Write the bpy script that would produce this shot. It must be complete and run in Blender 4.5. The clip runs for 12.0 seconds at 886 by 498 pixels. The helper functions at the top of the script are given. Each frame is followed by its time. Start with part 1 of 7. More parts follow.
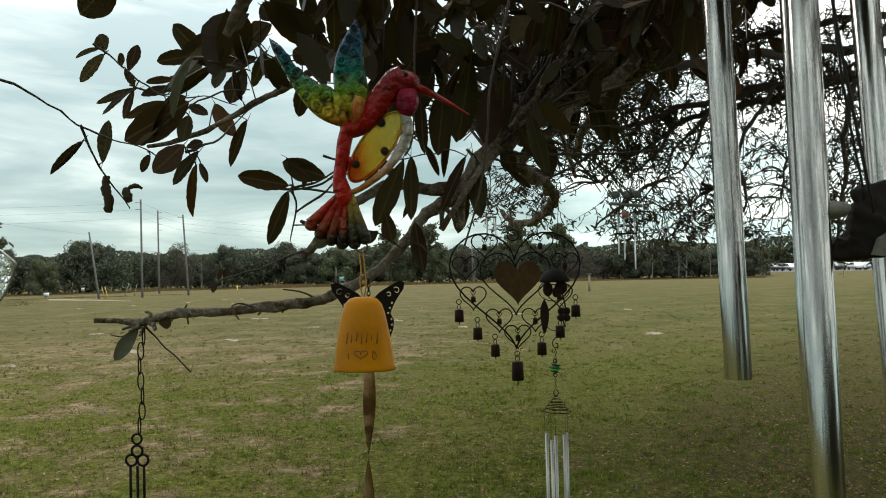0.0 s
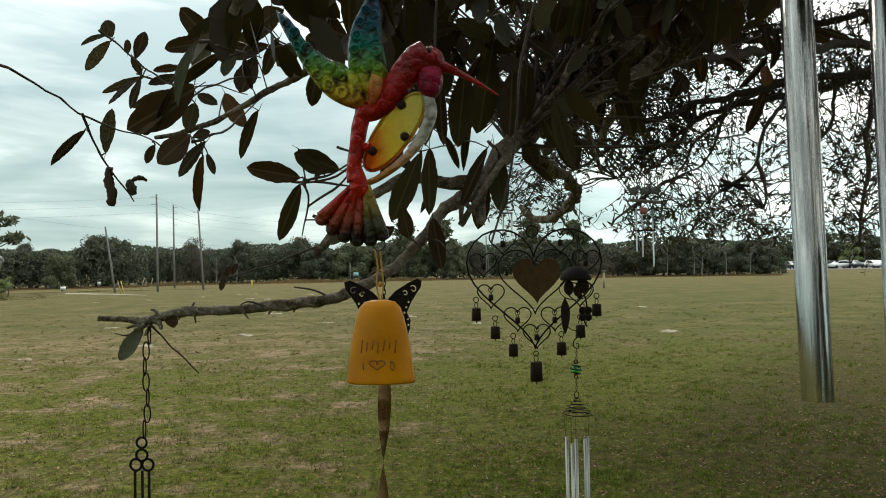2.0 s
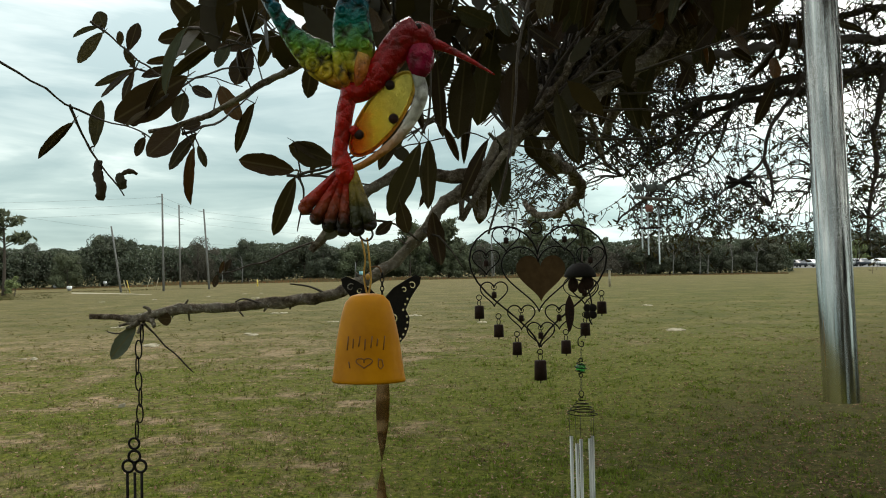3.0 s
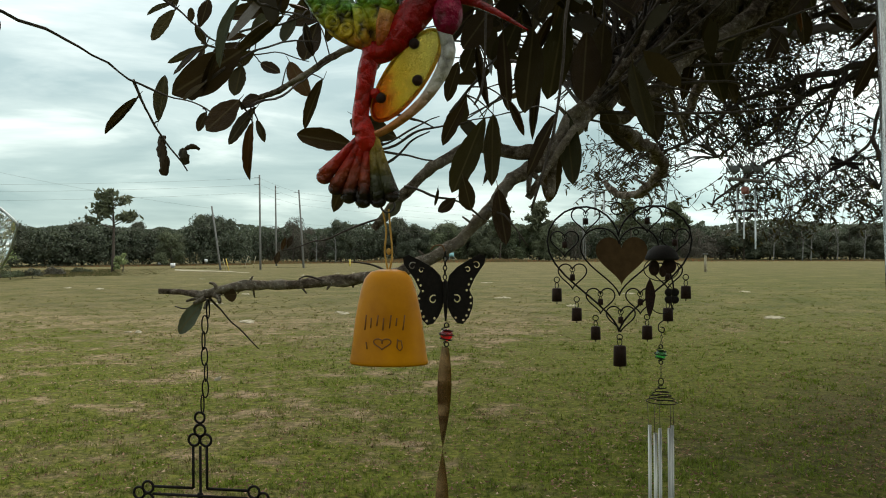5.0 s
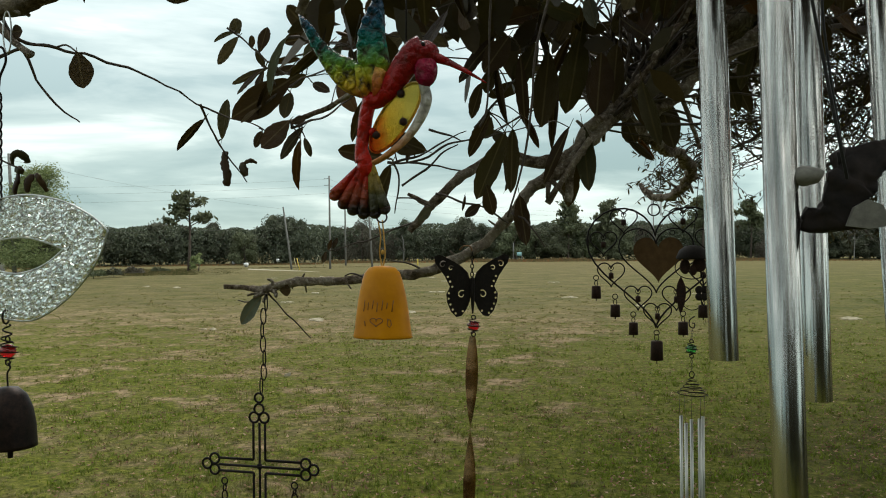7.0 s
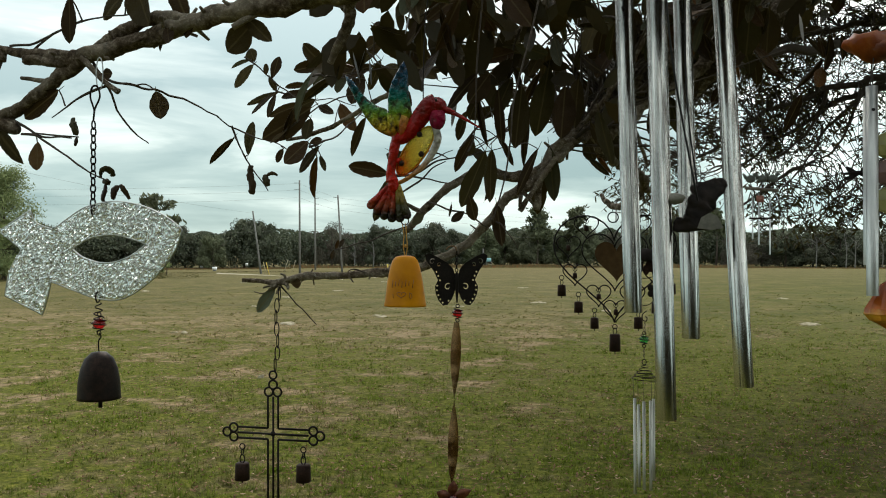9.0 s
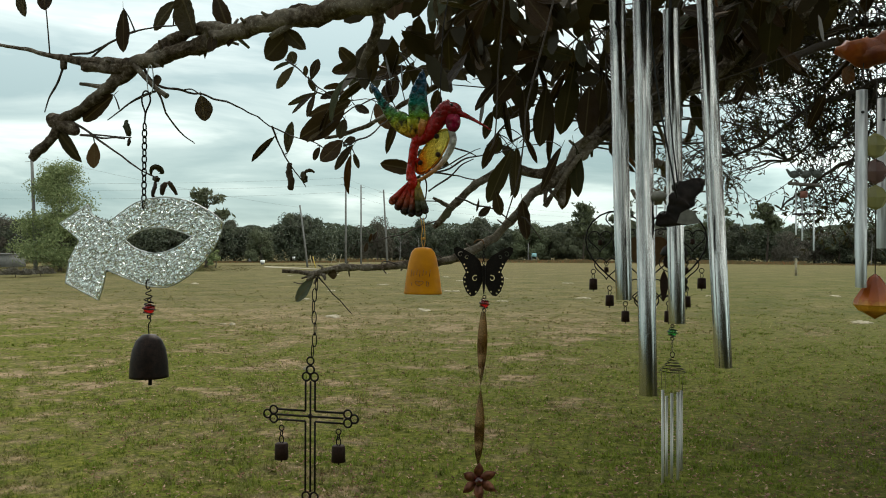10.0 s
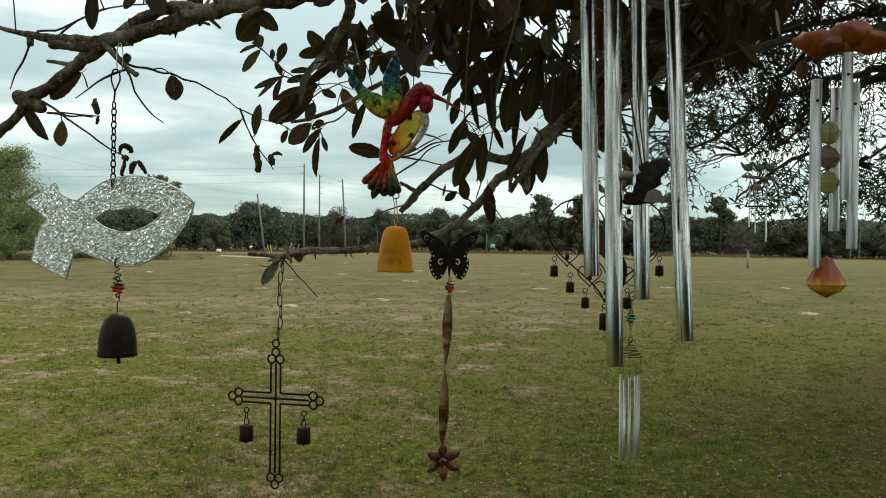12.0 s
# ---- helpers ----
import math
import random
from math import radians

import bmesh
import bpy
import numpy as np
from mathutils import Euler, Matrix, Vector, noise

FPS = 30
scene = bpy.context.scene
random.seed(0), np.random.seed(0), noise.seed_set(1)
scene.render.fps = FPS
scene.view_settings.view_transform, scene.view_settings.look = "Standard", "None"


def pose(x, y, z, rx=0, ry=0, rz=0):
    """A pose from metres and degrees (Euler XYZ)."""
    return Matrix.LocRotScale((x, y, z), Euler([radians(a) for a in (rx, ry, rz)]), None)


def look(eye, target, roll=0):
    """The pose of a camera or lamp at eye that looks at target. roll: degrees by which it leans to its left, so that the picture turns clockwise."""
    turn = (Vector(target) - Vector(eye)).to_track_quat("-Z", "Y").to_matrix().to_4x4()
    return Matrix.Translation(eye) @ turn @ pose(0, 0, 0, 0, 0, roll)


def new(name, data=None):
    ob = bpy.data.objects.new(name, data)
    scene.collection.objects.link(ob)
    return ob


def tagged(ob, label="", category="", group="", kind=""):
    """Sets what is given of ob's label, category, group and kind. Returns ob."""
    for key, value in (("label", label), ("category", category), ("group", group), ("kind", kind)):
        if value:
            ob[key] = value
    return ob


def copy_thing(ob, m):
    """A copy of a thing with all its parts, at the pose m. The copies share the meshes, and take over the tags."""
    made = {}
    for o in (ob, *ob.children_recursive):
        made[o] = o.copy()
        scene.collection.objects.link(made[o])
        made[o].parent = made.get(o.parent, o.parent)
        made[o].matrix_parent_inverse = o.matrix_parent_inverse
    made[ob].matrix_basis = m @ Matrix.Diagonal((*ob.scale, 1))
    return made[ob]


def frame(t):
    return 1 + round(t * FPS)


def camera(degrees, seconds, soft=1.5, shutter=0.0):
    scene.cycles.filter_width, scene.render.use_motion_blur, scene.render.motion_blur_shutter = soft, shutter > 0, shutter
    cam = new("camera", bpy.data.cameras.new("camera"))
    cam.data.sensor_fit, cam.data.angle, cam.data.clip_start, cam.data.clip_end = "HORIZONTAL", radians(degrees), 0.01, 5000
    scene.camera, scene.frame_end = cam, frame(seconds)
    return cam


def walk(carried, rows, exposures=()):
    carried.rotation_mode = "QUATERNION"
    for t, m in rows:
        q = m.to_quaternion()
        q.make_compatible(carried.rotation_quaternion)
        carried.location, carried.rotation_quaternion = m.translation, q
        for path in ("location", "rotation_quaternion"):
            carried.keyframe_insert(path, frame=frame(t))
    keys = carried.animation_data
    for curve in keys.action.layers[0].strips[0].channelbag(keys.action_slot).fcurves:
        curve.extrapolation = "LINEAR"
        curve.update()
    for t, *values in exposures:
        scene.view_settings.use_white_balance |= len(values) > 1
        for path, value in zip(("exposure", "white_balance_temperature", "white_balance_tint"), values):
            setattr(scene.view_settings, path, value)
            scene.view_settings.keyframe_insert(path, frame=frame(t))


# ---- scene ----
cam = camera(56.3, 12.0, soft=1.0)
PATH = [
    (0, (0.19, -0.344, 1.866), (0.09, 1.653, 1.915), -1.3),
    (0.5, (0.184, -0.315, 1.867), (0.088, 1.682, 1.913), -1.3),
    (1, (0.192, -0.288, 1.863), (0.083, 1.708, 1.912), -1.3),
    (1.5, (0.192, -0.282, 1.865), (0.072, 1.714, 1.913), -1.1),
    (2, (0.178, -0.276, 1.869), (0.044, 1.72, 1.909), -1.0),
    (2.5, (0.18, -0.254, 1.867), (0.045, 1.741, 1.906), -1.1),
    (4.5, (0.206, -0.208, 1.858), (-0.081, 1.771, 1.87), -0.6),
    (5, (0.218, -0.192, 1.859), (-0.146, 1.774, 1.856), -0.4),
    (5.5, (0.239, -0.199, 1.86), (-0.197, 1.753, 1.854), -0.4),
    (6, (0.271, -0.25, 1.858), (-0.201, 1.693, 1.853), -0.6),
    (6.5, (0.293, -0.286, 1.859), (-0.212, 1.649, 1.85), -0.5),
    (7, (0.311, -0.324, 1.86), (-0.213, 1.606, 1.857), -0.5),
    (7.2, (0.31, -0.339, 1.858), (-0.211, 1.592, 1.866), -0.5),
    (8.8, (0.318, -0.582, 1.874), (-0.116, 1.37, 1.834), -0.6),
    (9, (0.343, -0.591, 1.849), (-0.11, 1.357, 1.859), -0.1),
    (9.5, (0.394, -0.629, 1.849), (-0.122, 1.303, 1.86), -0.1),
    (10, (0.397, -0.662, 1.846), (-0.162, 1.259, 1.843), 0.2),
    (10.5, (0.356, -0.659, 1.857), (-0.174, 1.27, 1.844), 0.1),
    (11, (0.353, -0.646, 1.85), (-0.179, 1.282, 1.82), 0.8),
    (11.5, (0.357, -0.658, 1.855), (-0.184, 1.267, 1.811), 0.6),
    (12, (0.388, -0.689, 1.832), (-0.074, 1.257, 1.807), 0.7),
]
walk(cam, [(t, look(eye, target, roll)) for t, eye, target, roll in PATH], [(0.0, 0.35), (12.0, 0.35)])

# ---- world and light ----
SUN_EL, SUN_AZ = 48.0, 345.0
world = bpy.data.worlds.new("overcast_sky")
scene.world = world
world.use_nodes = True
wn, wl = world.node_tree.nodes, world.node_tree.links
wn.clear()


def wnode(kind, **kw):
    n = wn.new(kind)
    for k, v in kw.items():
        n.inputs[k].default_value = v
    return n


sky = wn.new("ShaderNodeTexSky")
sky.sky_type, sky.sun_disc = "NISHITA", False
sky.sun_elevation, sky.sun_rotation = radians(SUN_EL), radians(SUN_AZ)
tc = wn.new("ShaderNodeTexCoord")
stretch = wn.new("ShaderNodeMapping")
stretch.inputs["Scale"].default_value = (1.6, 1.6, 9.0)
stretch.inputs["Location"].default_value = (0.35, 0.1, 0.4)
wl.new(tc.outputs["Generated"], stretch.inputs["Vector"])
streaks = wnode("ShaderNodeTexNoise", Scale=1.7, Detail=6.0, Roughness=0.55, Distortion=0.4)
wl.new(stretch.outputs["Vector"], streaks.inputs["Vector"])
ramp = wn.new("ShaderNodeValToRGB")
ramp.color_ramp.elements[0].position, ramp.color_ramp.elements[0].color = 0.38, (0.42, 0.52, 0.53, 1)
ramp.color_ramp.elements[1].position, ramp.color_ramp.elements[1].color = 0.645, (1.12, 1.12, 1.075, 1)
mid = ramp.color_ramp.elements.new(0.52)
mid.color = (0.645, 0.72, 0.71, 1)
wl.new(streaks.outputs["Fac"], ramp.inputs["Fac"])
lift = wn.new("ShaderNodeMix")
lift.data_type, lift.blend_type = "RGBA", "MULTIPLY"
lift.inputs[0].default_value = 1.0
lift.inputs[7].default_value = (10.5, 10.5, 10.5, 1)
wl.new(ramp.outputs["Color"], lift.inputs[6])
cover = wn.new("ShaderNodeMix")
cover.data_type = "RGBA"
cover.inputs[0].default_value = 0.93
wl.new(sky.outputs["Color"], cover.inputs[6])
# brighter cloud overhead, a duller blue-green belt towards the horizon
level = wn.new("ShaderNodeSeparateXYZ")
wl.new(tc.outputs["Generated"], level.inputs[0])
belt = wn.new("ShaderNodeValToRGB")
belt.color_ramp.elements[0].position, belt.color_ramp.elements[0].color = 0.0, (0.590, 0.705, 0.685, 1)
belt.color_ramp.elements[1].position, belt.color_ramp.elements[1].color = 0.30, (1.27, 1.27, 1.25, 1)
halfway = belt.color_ramp.elements.new(0.10)
halfway.color = (0.665, 0.765, 0.745, 1)
wl.new(level.outputs["Z"], belt.inputs["Fac"])
tone = wn.new("ShaderNodeMix")
tone.data_type, tone.blend_type = "RGBA", "MULTIPLY"
tone.inputs[0].default_value = 1.0
wl.new(lift.outputs[2], tone.inputs[6])
wl.new(belt.outputs["Color"], tone.inputs[7])
# the cloud is thinnest, and so brightest, towards the right of the field
side = wn.new("ShaderNodeValToRGB")
side.color_ramp.elements[0].position, side.color_ramp.elements[0].color = 0.0, (1.0, 1.0, 1.0, 1)
side.color_ramp.elements[1].position, side.color_ramp.elements[1].color = 0.34, (1.85, 1.76, 1.72, 1)
side.color_ramp.elements.new(0.13).color = (1.50, 1.45, 1.43, 1)
wl.new(level.outputs["X"], side.inputs["Fac"])
glow = wn.new("ShaderNodeMix")
glow.data_type, glow.blend_type = "RGBA", "MULTIPLY"
glow.inputs[0].default_value = 1.0
wl.new(tone.outputs[2], glow.inputs[6])
wl.new(side.outputs["Color"], glow.inputs[7])
wl.new(glow.outputs[2], cover.inputs[7])
bg = wnode("ShaderNodeBackground", Strength=0.1)
wl.new(cover.outputs[2], bg.inputs["Color"])
wout = wn.new("ShaderNodeOutputWorld")
wl.new(bg.outputs["Background"], wout.inputs["Surface"])

sun = new("sun", bpy.data.lights.new("sun", "SUN"))
sun.data.energy, sun.data.angle, sun.data.color = 1.8, radians(25), (1.0, 0.93, 0.84)
_az, _el = radians(SUN_AZ), radians(SUN_EL)
sun.matrix_world = look((0, 0, 0), (-math.sin(_az) * math.cos(_el), -math.cos(_az) * math.cos(_el), -math.sin(_el)))


# ---- materials ----
class Mat:
    """A node material being written."""

    def __init__(self, name, rough=0.6, metal=0.0, color=(0.5, 0.5, 0.5), **sockets):
        self.m = bpy.data.materials.new(name)
        self.m.use_nodes = True
        self.n, self.l = self.m.node_tree.nodes, self.m.node_tree.links
        self.p = self.n["Principled BSDF"]
        self.set(self.p, Roughness=rough, Metallic=metal)
        self.p.inputs["Base Color"].default_value = (*color, 1)
        for k, v in sockets.items():
            self.p.inputs[k.replace("_", " ")].default_value = v

    def set(self, node, **kw):
        for k, v in kw.items():
            node.inputs[k].default_value = v
        return node

    def coord(self, kind="Object", scale=(1, 1, 1)):
        t = self.n.new("ShaderNodeTexCoord")
        m = self.n.new("ShaderNodeMapping")
        m.inputs["Scale"].default_value = scale
        self.l.new(t.outputs[kind], m.inputs["Vector"])
        return m.outputs["Vector"]

    def noise(self, vec, scale, detail=4.0, rough=0.6):
        t = self.set(self.n.new("ShaderNodeTexNoise"), Scale=scale, Detail=detail, Roughness=rough)
        self.l.new(vec, t.inputs["Vector"])
        return t.outputs["Fac"]

    def ramp(self, fac, stops):
        r = self.n.new("ShaderNodeValToRGB")
        e = r.color_ramp.elements
        while len(e) < len(stops):
            e.new(0.5)
        for el, (pos, col) in zip(e, stops):
            el.position, el.color = pos, (*col, 1)
        self.l.new(fac, r.inputs["Fac"])
        return r.outputs["Color"]

    def mix(self, fac, a, b, blend="MIX"):
        x = self.n.new("ShaderNodeMix")
        x.data_type, x.blend_type = "RGBA", blend
        for sock, v in ((0, fac), (6, a), (7, b)):
            if isinstance(v, (int, float)):
                x.inputs[sock].default_value = v
            elif isinstance(v, tuple):
                x.inputs[sock].default_value = (*v, 1)
            else:
                self.l.new(v, x.inputs[sock])
        return x.outputs[2]

    def math(self, op, a, b=0.0, clamp=False):
        x = self.n.new("ShaderNodeMath")
        x.operation, x.use_clamp = op, clamp
        for i, v in enumerate((a, b)):
            if isinstance(v, (int, float)):
                x.inputs[i].default_value = v
            else:
                self.l.new(v, x.inputs[i])
        return x.outputs[0]

    def axis(self, vec, name):
        x = self.n.new("ShaderNodeSeparateXYZ")
        self.l.new(vec, x.inputs[0])
        return x.outputs[name]

    def rand(self, island=False):
        if island:
            return self.n.new("ShaderNodeNewGeometry").outputs["Random Per Island"]
        return self.n.new("ShaderNodeObjectInfo").outputs["Random"]

    def color(self, c):
        self.l.new(c, self.p.inputs["Base Color"])
        return self

    def rough(self, f):
        self.l.new(f, self.p.inputs["Roughness"])
        return self

    def bump(self, h, strength=0.3, dist=0.01):
        b = self.set(self.n.new("ShaderNodeBump"), Strength=strength, Distance=dist)
        self.l.new(h, b.inputs["Height"])
        self.l.new(b.outputs["Normal"], self.p.inputs["Normal"])
        return self

    def through_light(self, share, tint):
        """Lets part of the light pass, as a leaf does."""
        t = self.n.new("ShaderNodeBsdfTranslucent")
        if isinstance(tint, tuple):
            t.inputs["Color"].default_value = (*tint, 1)
        else:
            self.l.new(tint, t.inputs["Color"])
        x = self.n.new("ShaderNodeMixShader")
        x.inputs[0].default_value = share
        self.l.new(self.p.outputs[0], x.inputs[1])
        self.l.new(t.outputs[0], x.inputs[2])
        self.l.new(x.outputs[0], self.n["Material Output"].inputs["Surface"])
        return self


def rusty(name, dark, light, scale=220, rough=0.7, metal=0.4):
    a = Mat(name, rough, metal, Specular_IOR_Level=0.22)
    v = a.coord()
    f = a.noise(v, scale, 5, 0.65)
    g = a.noise(v, scale * 0.15, 3)
    c = a.ramp(f, [(0.35, dark), (0.7, light)])
    a.color(a.mix(g, c, tuple(x * 0.6 for x in dark)))
    a.bump(f, 0.35, 0.001)
    return a.m


IRON = rusty("dark_iron", (0.006, 0.0045, 0.0035), (0.020, 0.013, 0.009), 220, 0.75, 0.1)
RUST = rusty("brown_rusted_tin", (0.015, 0.007, 0.005), (0.052, 0.021, 0.012), 220, 0.75, 0.1)
TIN_HEART = rusty("brown_copper_sheet", (0.085, 0.048, 0.020), (0.15, 0.085, 0.036), 60, 0.5, 0.4)
BELL_IRON = rusty("dark_bronze", (0.010, 0.007, 0.006), (0.044, 0.024, 0.017), 160, 0.5, 0.5)
GOLD = rusty("antique_gold_strip", (0.30, 0.18, 0.08), (0.55, 0.36, 0.18), 40, 0.24, 0.95)
WIRE = rusty("aged_steel_wire", (0.05, 0.045, 0.04), (0.14, 0.12, 0.10), 300, 0.5, 0.7)


def aluminium(name, base, rough):
    a = Mat(name, rough, 1.0, base)
    v = a.coord("Object", (1, 1, 0.02))
    f = a.noise(v, 900, 3, 0.6)
    w = a.noise(a.coord("Object", (1, 1, 0.12)), 60, 4, 0.6)
    a.color(a.mix(a.ramp(w, [(0.36, (0, 0, 0)), (0.62, (1, 1, 1))]), tuple(x * 0.62 for x in base), base))
    a.rough(a.math("ADD", a.math("MULTIPLY", f, 0.14), rough - 0.07))
    a.bump(f, 0.18, 0.0005)
    return a.m


ALU = aluminium("brushed_aluminium", (0.48, 0.49, 0.465), 0.17)
ALU_GREY = aluminium("weathered_aluminium", (0.42, 0.42, 0.38), 0.36)
ALU_DULL = aluminium("dull_aluminium", (0.55, 0.57, 0.56), 0.38)


def bark_material():
    a = Mat("grey_brown_bark", 0.95)
    a.p.inputs["Specular IOR Level"].default_value = 0.1
    v = a.coord("Object")
    big = a.noise(v, 14, 4)
    fine = a.noise(v, 120, 6, 0.7)
    c = a.ramp(fine, [(0.36, (0.028, 0.020, 0.014)), (0.52, (0.12, 0.090, 0.064)), (0.66, (0.34, 0.29, 0.23))])
    moss = a.ramp(big, [(0.46, (0.060, 0.045, 0.032)), (0.60, (0.30, 0.265, 0.215))])
    lichen = a.ramp(a.noise(v, 210, 4, 0.7), [(0.58, (0, 0, 0)), (0.66, (0.8, 0.8, 0.8))])
    c = a.mix(a.math("MULTIPLY", big, 0.75), c, moss)
    a.color(a.mix(a.math("MULTIPLY", lichen, a.ramp(big, [(0.45, (0, 0, 0)), (0.56, (1, 1, 1))])), c, (0.40, 0.38, 0.33)))
    a.bump(a.math("ADD", fine, a.math("MULTIPLY", big, 0.7)), 0.9, 0.006)
    return a.m


BARK = bark_material()


def twig_material():
    a = Mat("dark_twig_bark", 0.85)
    f = a.noise(a.coord(), 260, 5)
    a.color(a.ramp(f, [(0.3, (0.022, 0.016, 0.012)), (0.7, (0.075, 0.055, 0.040))]))
    a.bump(f, 0.6, 0.001)
    return a.m


TWIG = twig_material()


def leaf_material(name, stops, share, island, rib=False, gloss=0.12):
    a = Mat(name, 0.6)
    a.p.inputs["Specular IOR Level"].default_value = gloss
    r = a.rand(island)
    c = a.ramp(r, stops)
    v = a.coord()
    spots = a.noise(v, 130 if island else 5, 5, 0.7)
    c = a.mix(a.math("MULTIPLY", spots, 0.6), c, (0.020, 0.012, 0.007))
    if rib:
        y = a.math("ABSOLUTE", a.axis(v, "Y"))
        veins = a.n.new("ShaderNodeTexWave")
        a.set(veins, Scale=4.2, Distortion=1.2)
        skew = a.n.new("ShaderNodeCombineXYZ")
        a.l.new(a.math("ADD", a.axis(v, "X"), a.math("MULTIPLY", y, -0.7)), skew.inputs[0])
        a.l.new(skew.outputs[0], veins.inputs["Vector"])
        line = a.ramp(y, [(0.0, (1, 1, 1)), (0.045, (0, 0, 0))])
        c = a.mix(a.math("MULTIPLY", line, 0.55), c, (0.13, 0.10, 0.045))
        a.bump(a.math("ADD", a.math("MULTIPLY", veins.outputs["Fac"], 0.025), spots), 0.35, 0.02)
    else:
        a.bump(spots, 0.25, 0.001)
    a.color(c)
    a.rough(a.math("ADD", a.math("MULTIPLY", spots, 0.35), 0.28))
    a.through_light(share, a.mix(0.4, c, (0.11, 0.085, 0.015)))
    return a.m


LEAF = leaf_material("leathery_leaf", [(0.0, (0.027, 0.014, 0.007)), (0.28, (0.040, 0.022, 0.008)), (0.55, (0.046, 0.042, 0.011)),
                                       (0.76, (0.062, 0.026, 0.010)), (0.92, (0.080, 0.094, 0.055)), (1.0, (0.15, 0.056, 0.013))], 0.13, False, True)
SMALL_LEAF = leaf_material("narrow_oak_leaf", [(0.0, (0.043, 0.035, 0.016)), (0.5, (0.066, 0.059, 0.022)), (0.9, (0.098, 0.091, 0.031)),
                                              (1.0, (0.16, 0.11, 0.03))], 0.22, True, gloss=0.15)


def far_leaf(name, a0, a1, a2, mute=0.5):
    a = Mat(name, 0.8)
    c = a.ramp(a.rand(True), [(0.0, a0), (0.5, a1), (1.0, a2)])
    tree = a.rand(False)
    c = a.mix(a.math("MULTIPLY", tree, mute), c, (0.062, 0.056, 0.036))
    v = a.coord()
    f = a.noise(v, 2.6, 6, 0.75)
    c = a.mix(1.0, c, a.ramp(f, [(0.36, (0.80, 0.82, 0.80)), (0.52, (1.05, 1.06, 1.02)), (0.66, (1.30, 1.30, 1.22))]), "MULTIPLY")
    a.bump(f, 0.3, 0.2)
    a.color(c)
    a.through_light(0.22, c)
    return a.m


WOOD_FAR = [far_leaf("far_dark_foliage", (0.034, 0.044, 0.026), (0.047, 0.058, 0.034), (0.064, 0.076, 0.044)),
            far_leaf("far_olive_foliage", (0.062, 0.077, 0.038), (0.080, 0.097, 0.047), (0.102, 0.119, 0.058)),
            far_leaf("far_brown_brush", (0.050, 0.045, 0.034), (0.074, 0.064, 0.049), (0.105, 0.091, 0.069))]
PALE_TREE = far_leaf("pale_green_foliage", (0.11, 0.140, 0.052), (0.16, 0.195, 0.078), (0.225, 0.255, 0.108), 0.0)


def field_tint(a, v):
    """Where the field is green, straw or littered with leaves: shares at a place."""
    wob = a.noise(v, 0.16, 3, 0.5)
    patch = a.noise(v, 0.75, 4, 0.62)
    mid = a.noise(v, 2.6, 5, 0.68)
    y, x = a.axis(v, "Y"), a.axis(v, "X")
    # the open side and all beyond some twenty metres are drier; green lies on the near ground by the tree
    side = a.math("MAXIMUM", a.math("MINIMUM", a.math("MULTIPLY", a.math("ADD", x, 1.0), -0.034), 0.030), -0.062)
    away = a.math("MAXIMUM", a.math("MINIMUM", a.math("MULTIPLY", a.math("SUBTRACT", y, 16.5), 0.016), 0.050), -0.030)
    dry = a.math("MINIMUM", a.math("ADD", side, away), 0.095)
    k = a.math("ADD", a.math("ADD", a.math("MULTIPLY", patch, 0.42), a.math("MULTIPLY", mid, 0.44)), a.math("MULTIPLY", wob, 0.14))
    straw = a.ramp(a.math("ADD", k, dry), [(0.468, (0, 0, 0)), (0.550, (1, 1, 1))])
    bare = a.ramp(a.math("ADD", a.math("ADD", a.math("MULTIPLY", mid, 0.45), a.math("MULTIPLY", patch, 0.55)), a.math("MULTIPLY", dry, 0.9)), [(0.535, (0, 0, 0)), (0.615, (1, 1, 1))])
    far = a.ramp(a.math("MULTIPLY", y, 0.01), [(0.12, (0, 0, 0)), (0.26, (1, 1, 1))])
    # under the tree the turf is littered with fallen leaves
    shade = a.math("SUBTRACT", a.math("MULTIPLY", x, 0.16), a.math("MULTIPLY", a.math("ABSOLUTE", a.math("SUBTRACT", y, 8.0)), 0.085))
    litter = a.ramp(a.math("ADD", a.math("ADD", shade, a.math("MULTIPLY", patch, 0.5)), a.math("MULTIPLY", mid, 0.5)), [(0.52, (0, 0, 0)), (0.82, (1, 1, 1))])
    tuft = a.ramp(a.noise(v, 9.0, 5, 0.7), [(0.34, (0.60, 0.61, 0.58)), (0.50, (1.06, 1.06, 1.06)), (0.66, (1.60, 1.55, 1.46))])
    return straw, bare, far, litter, tuft


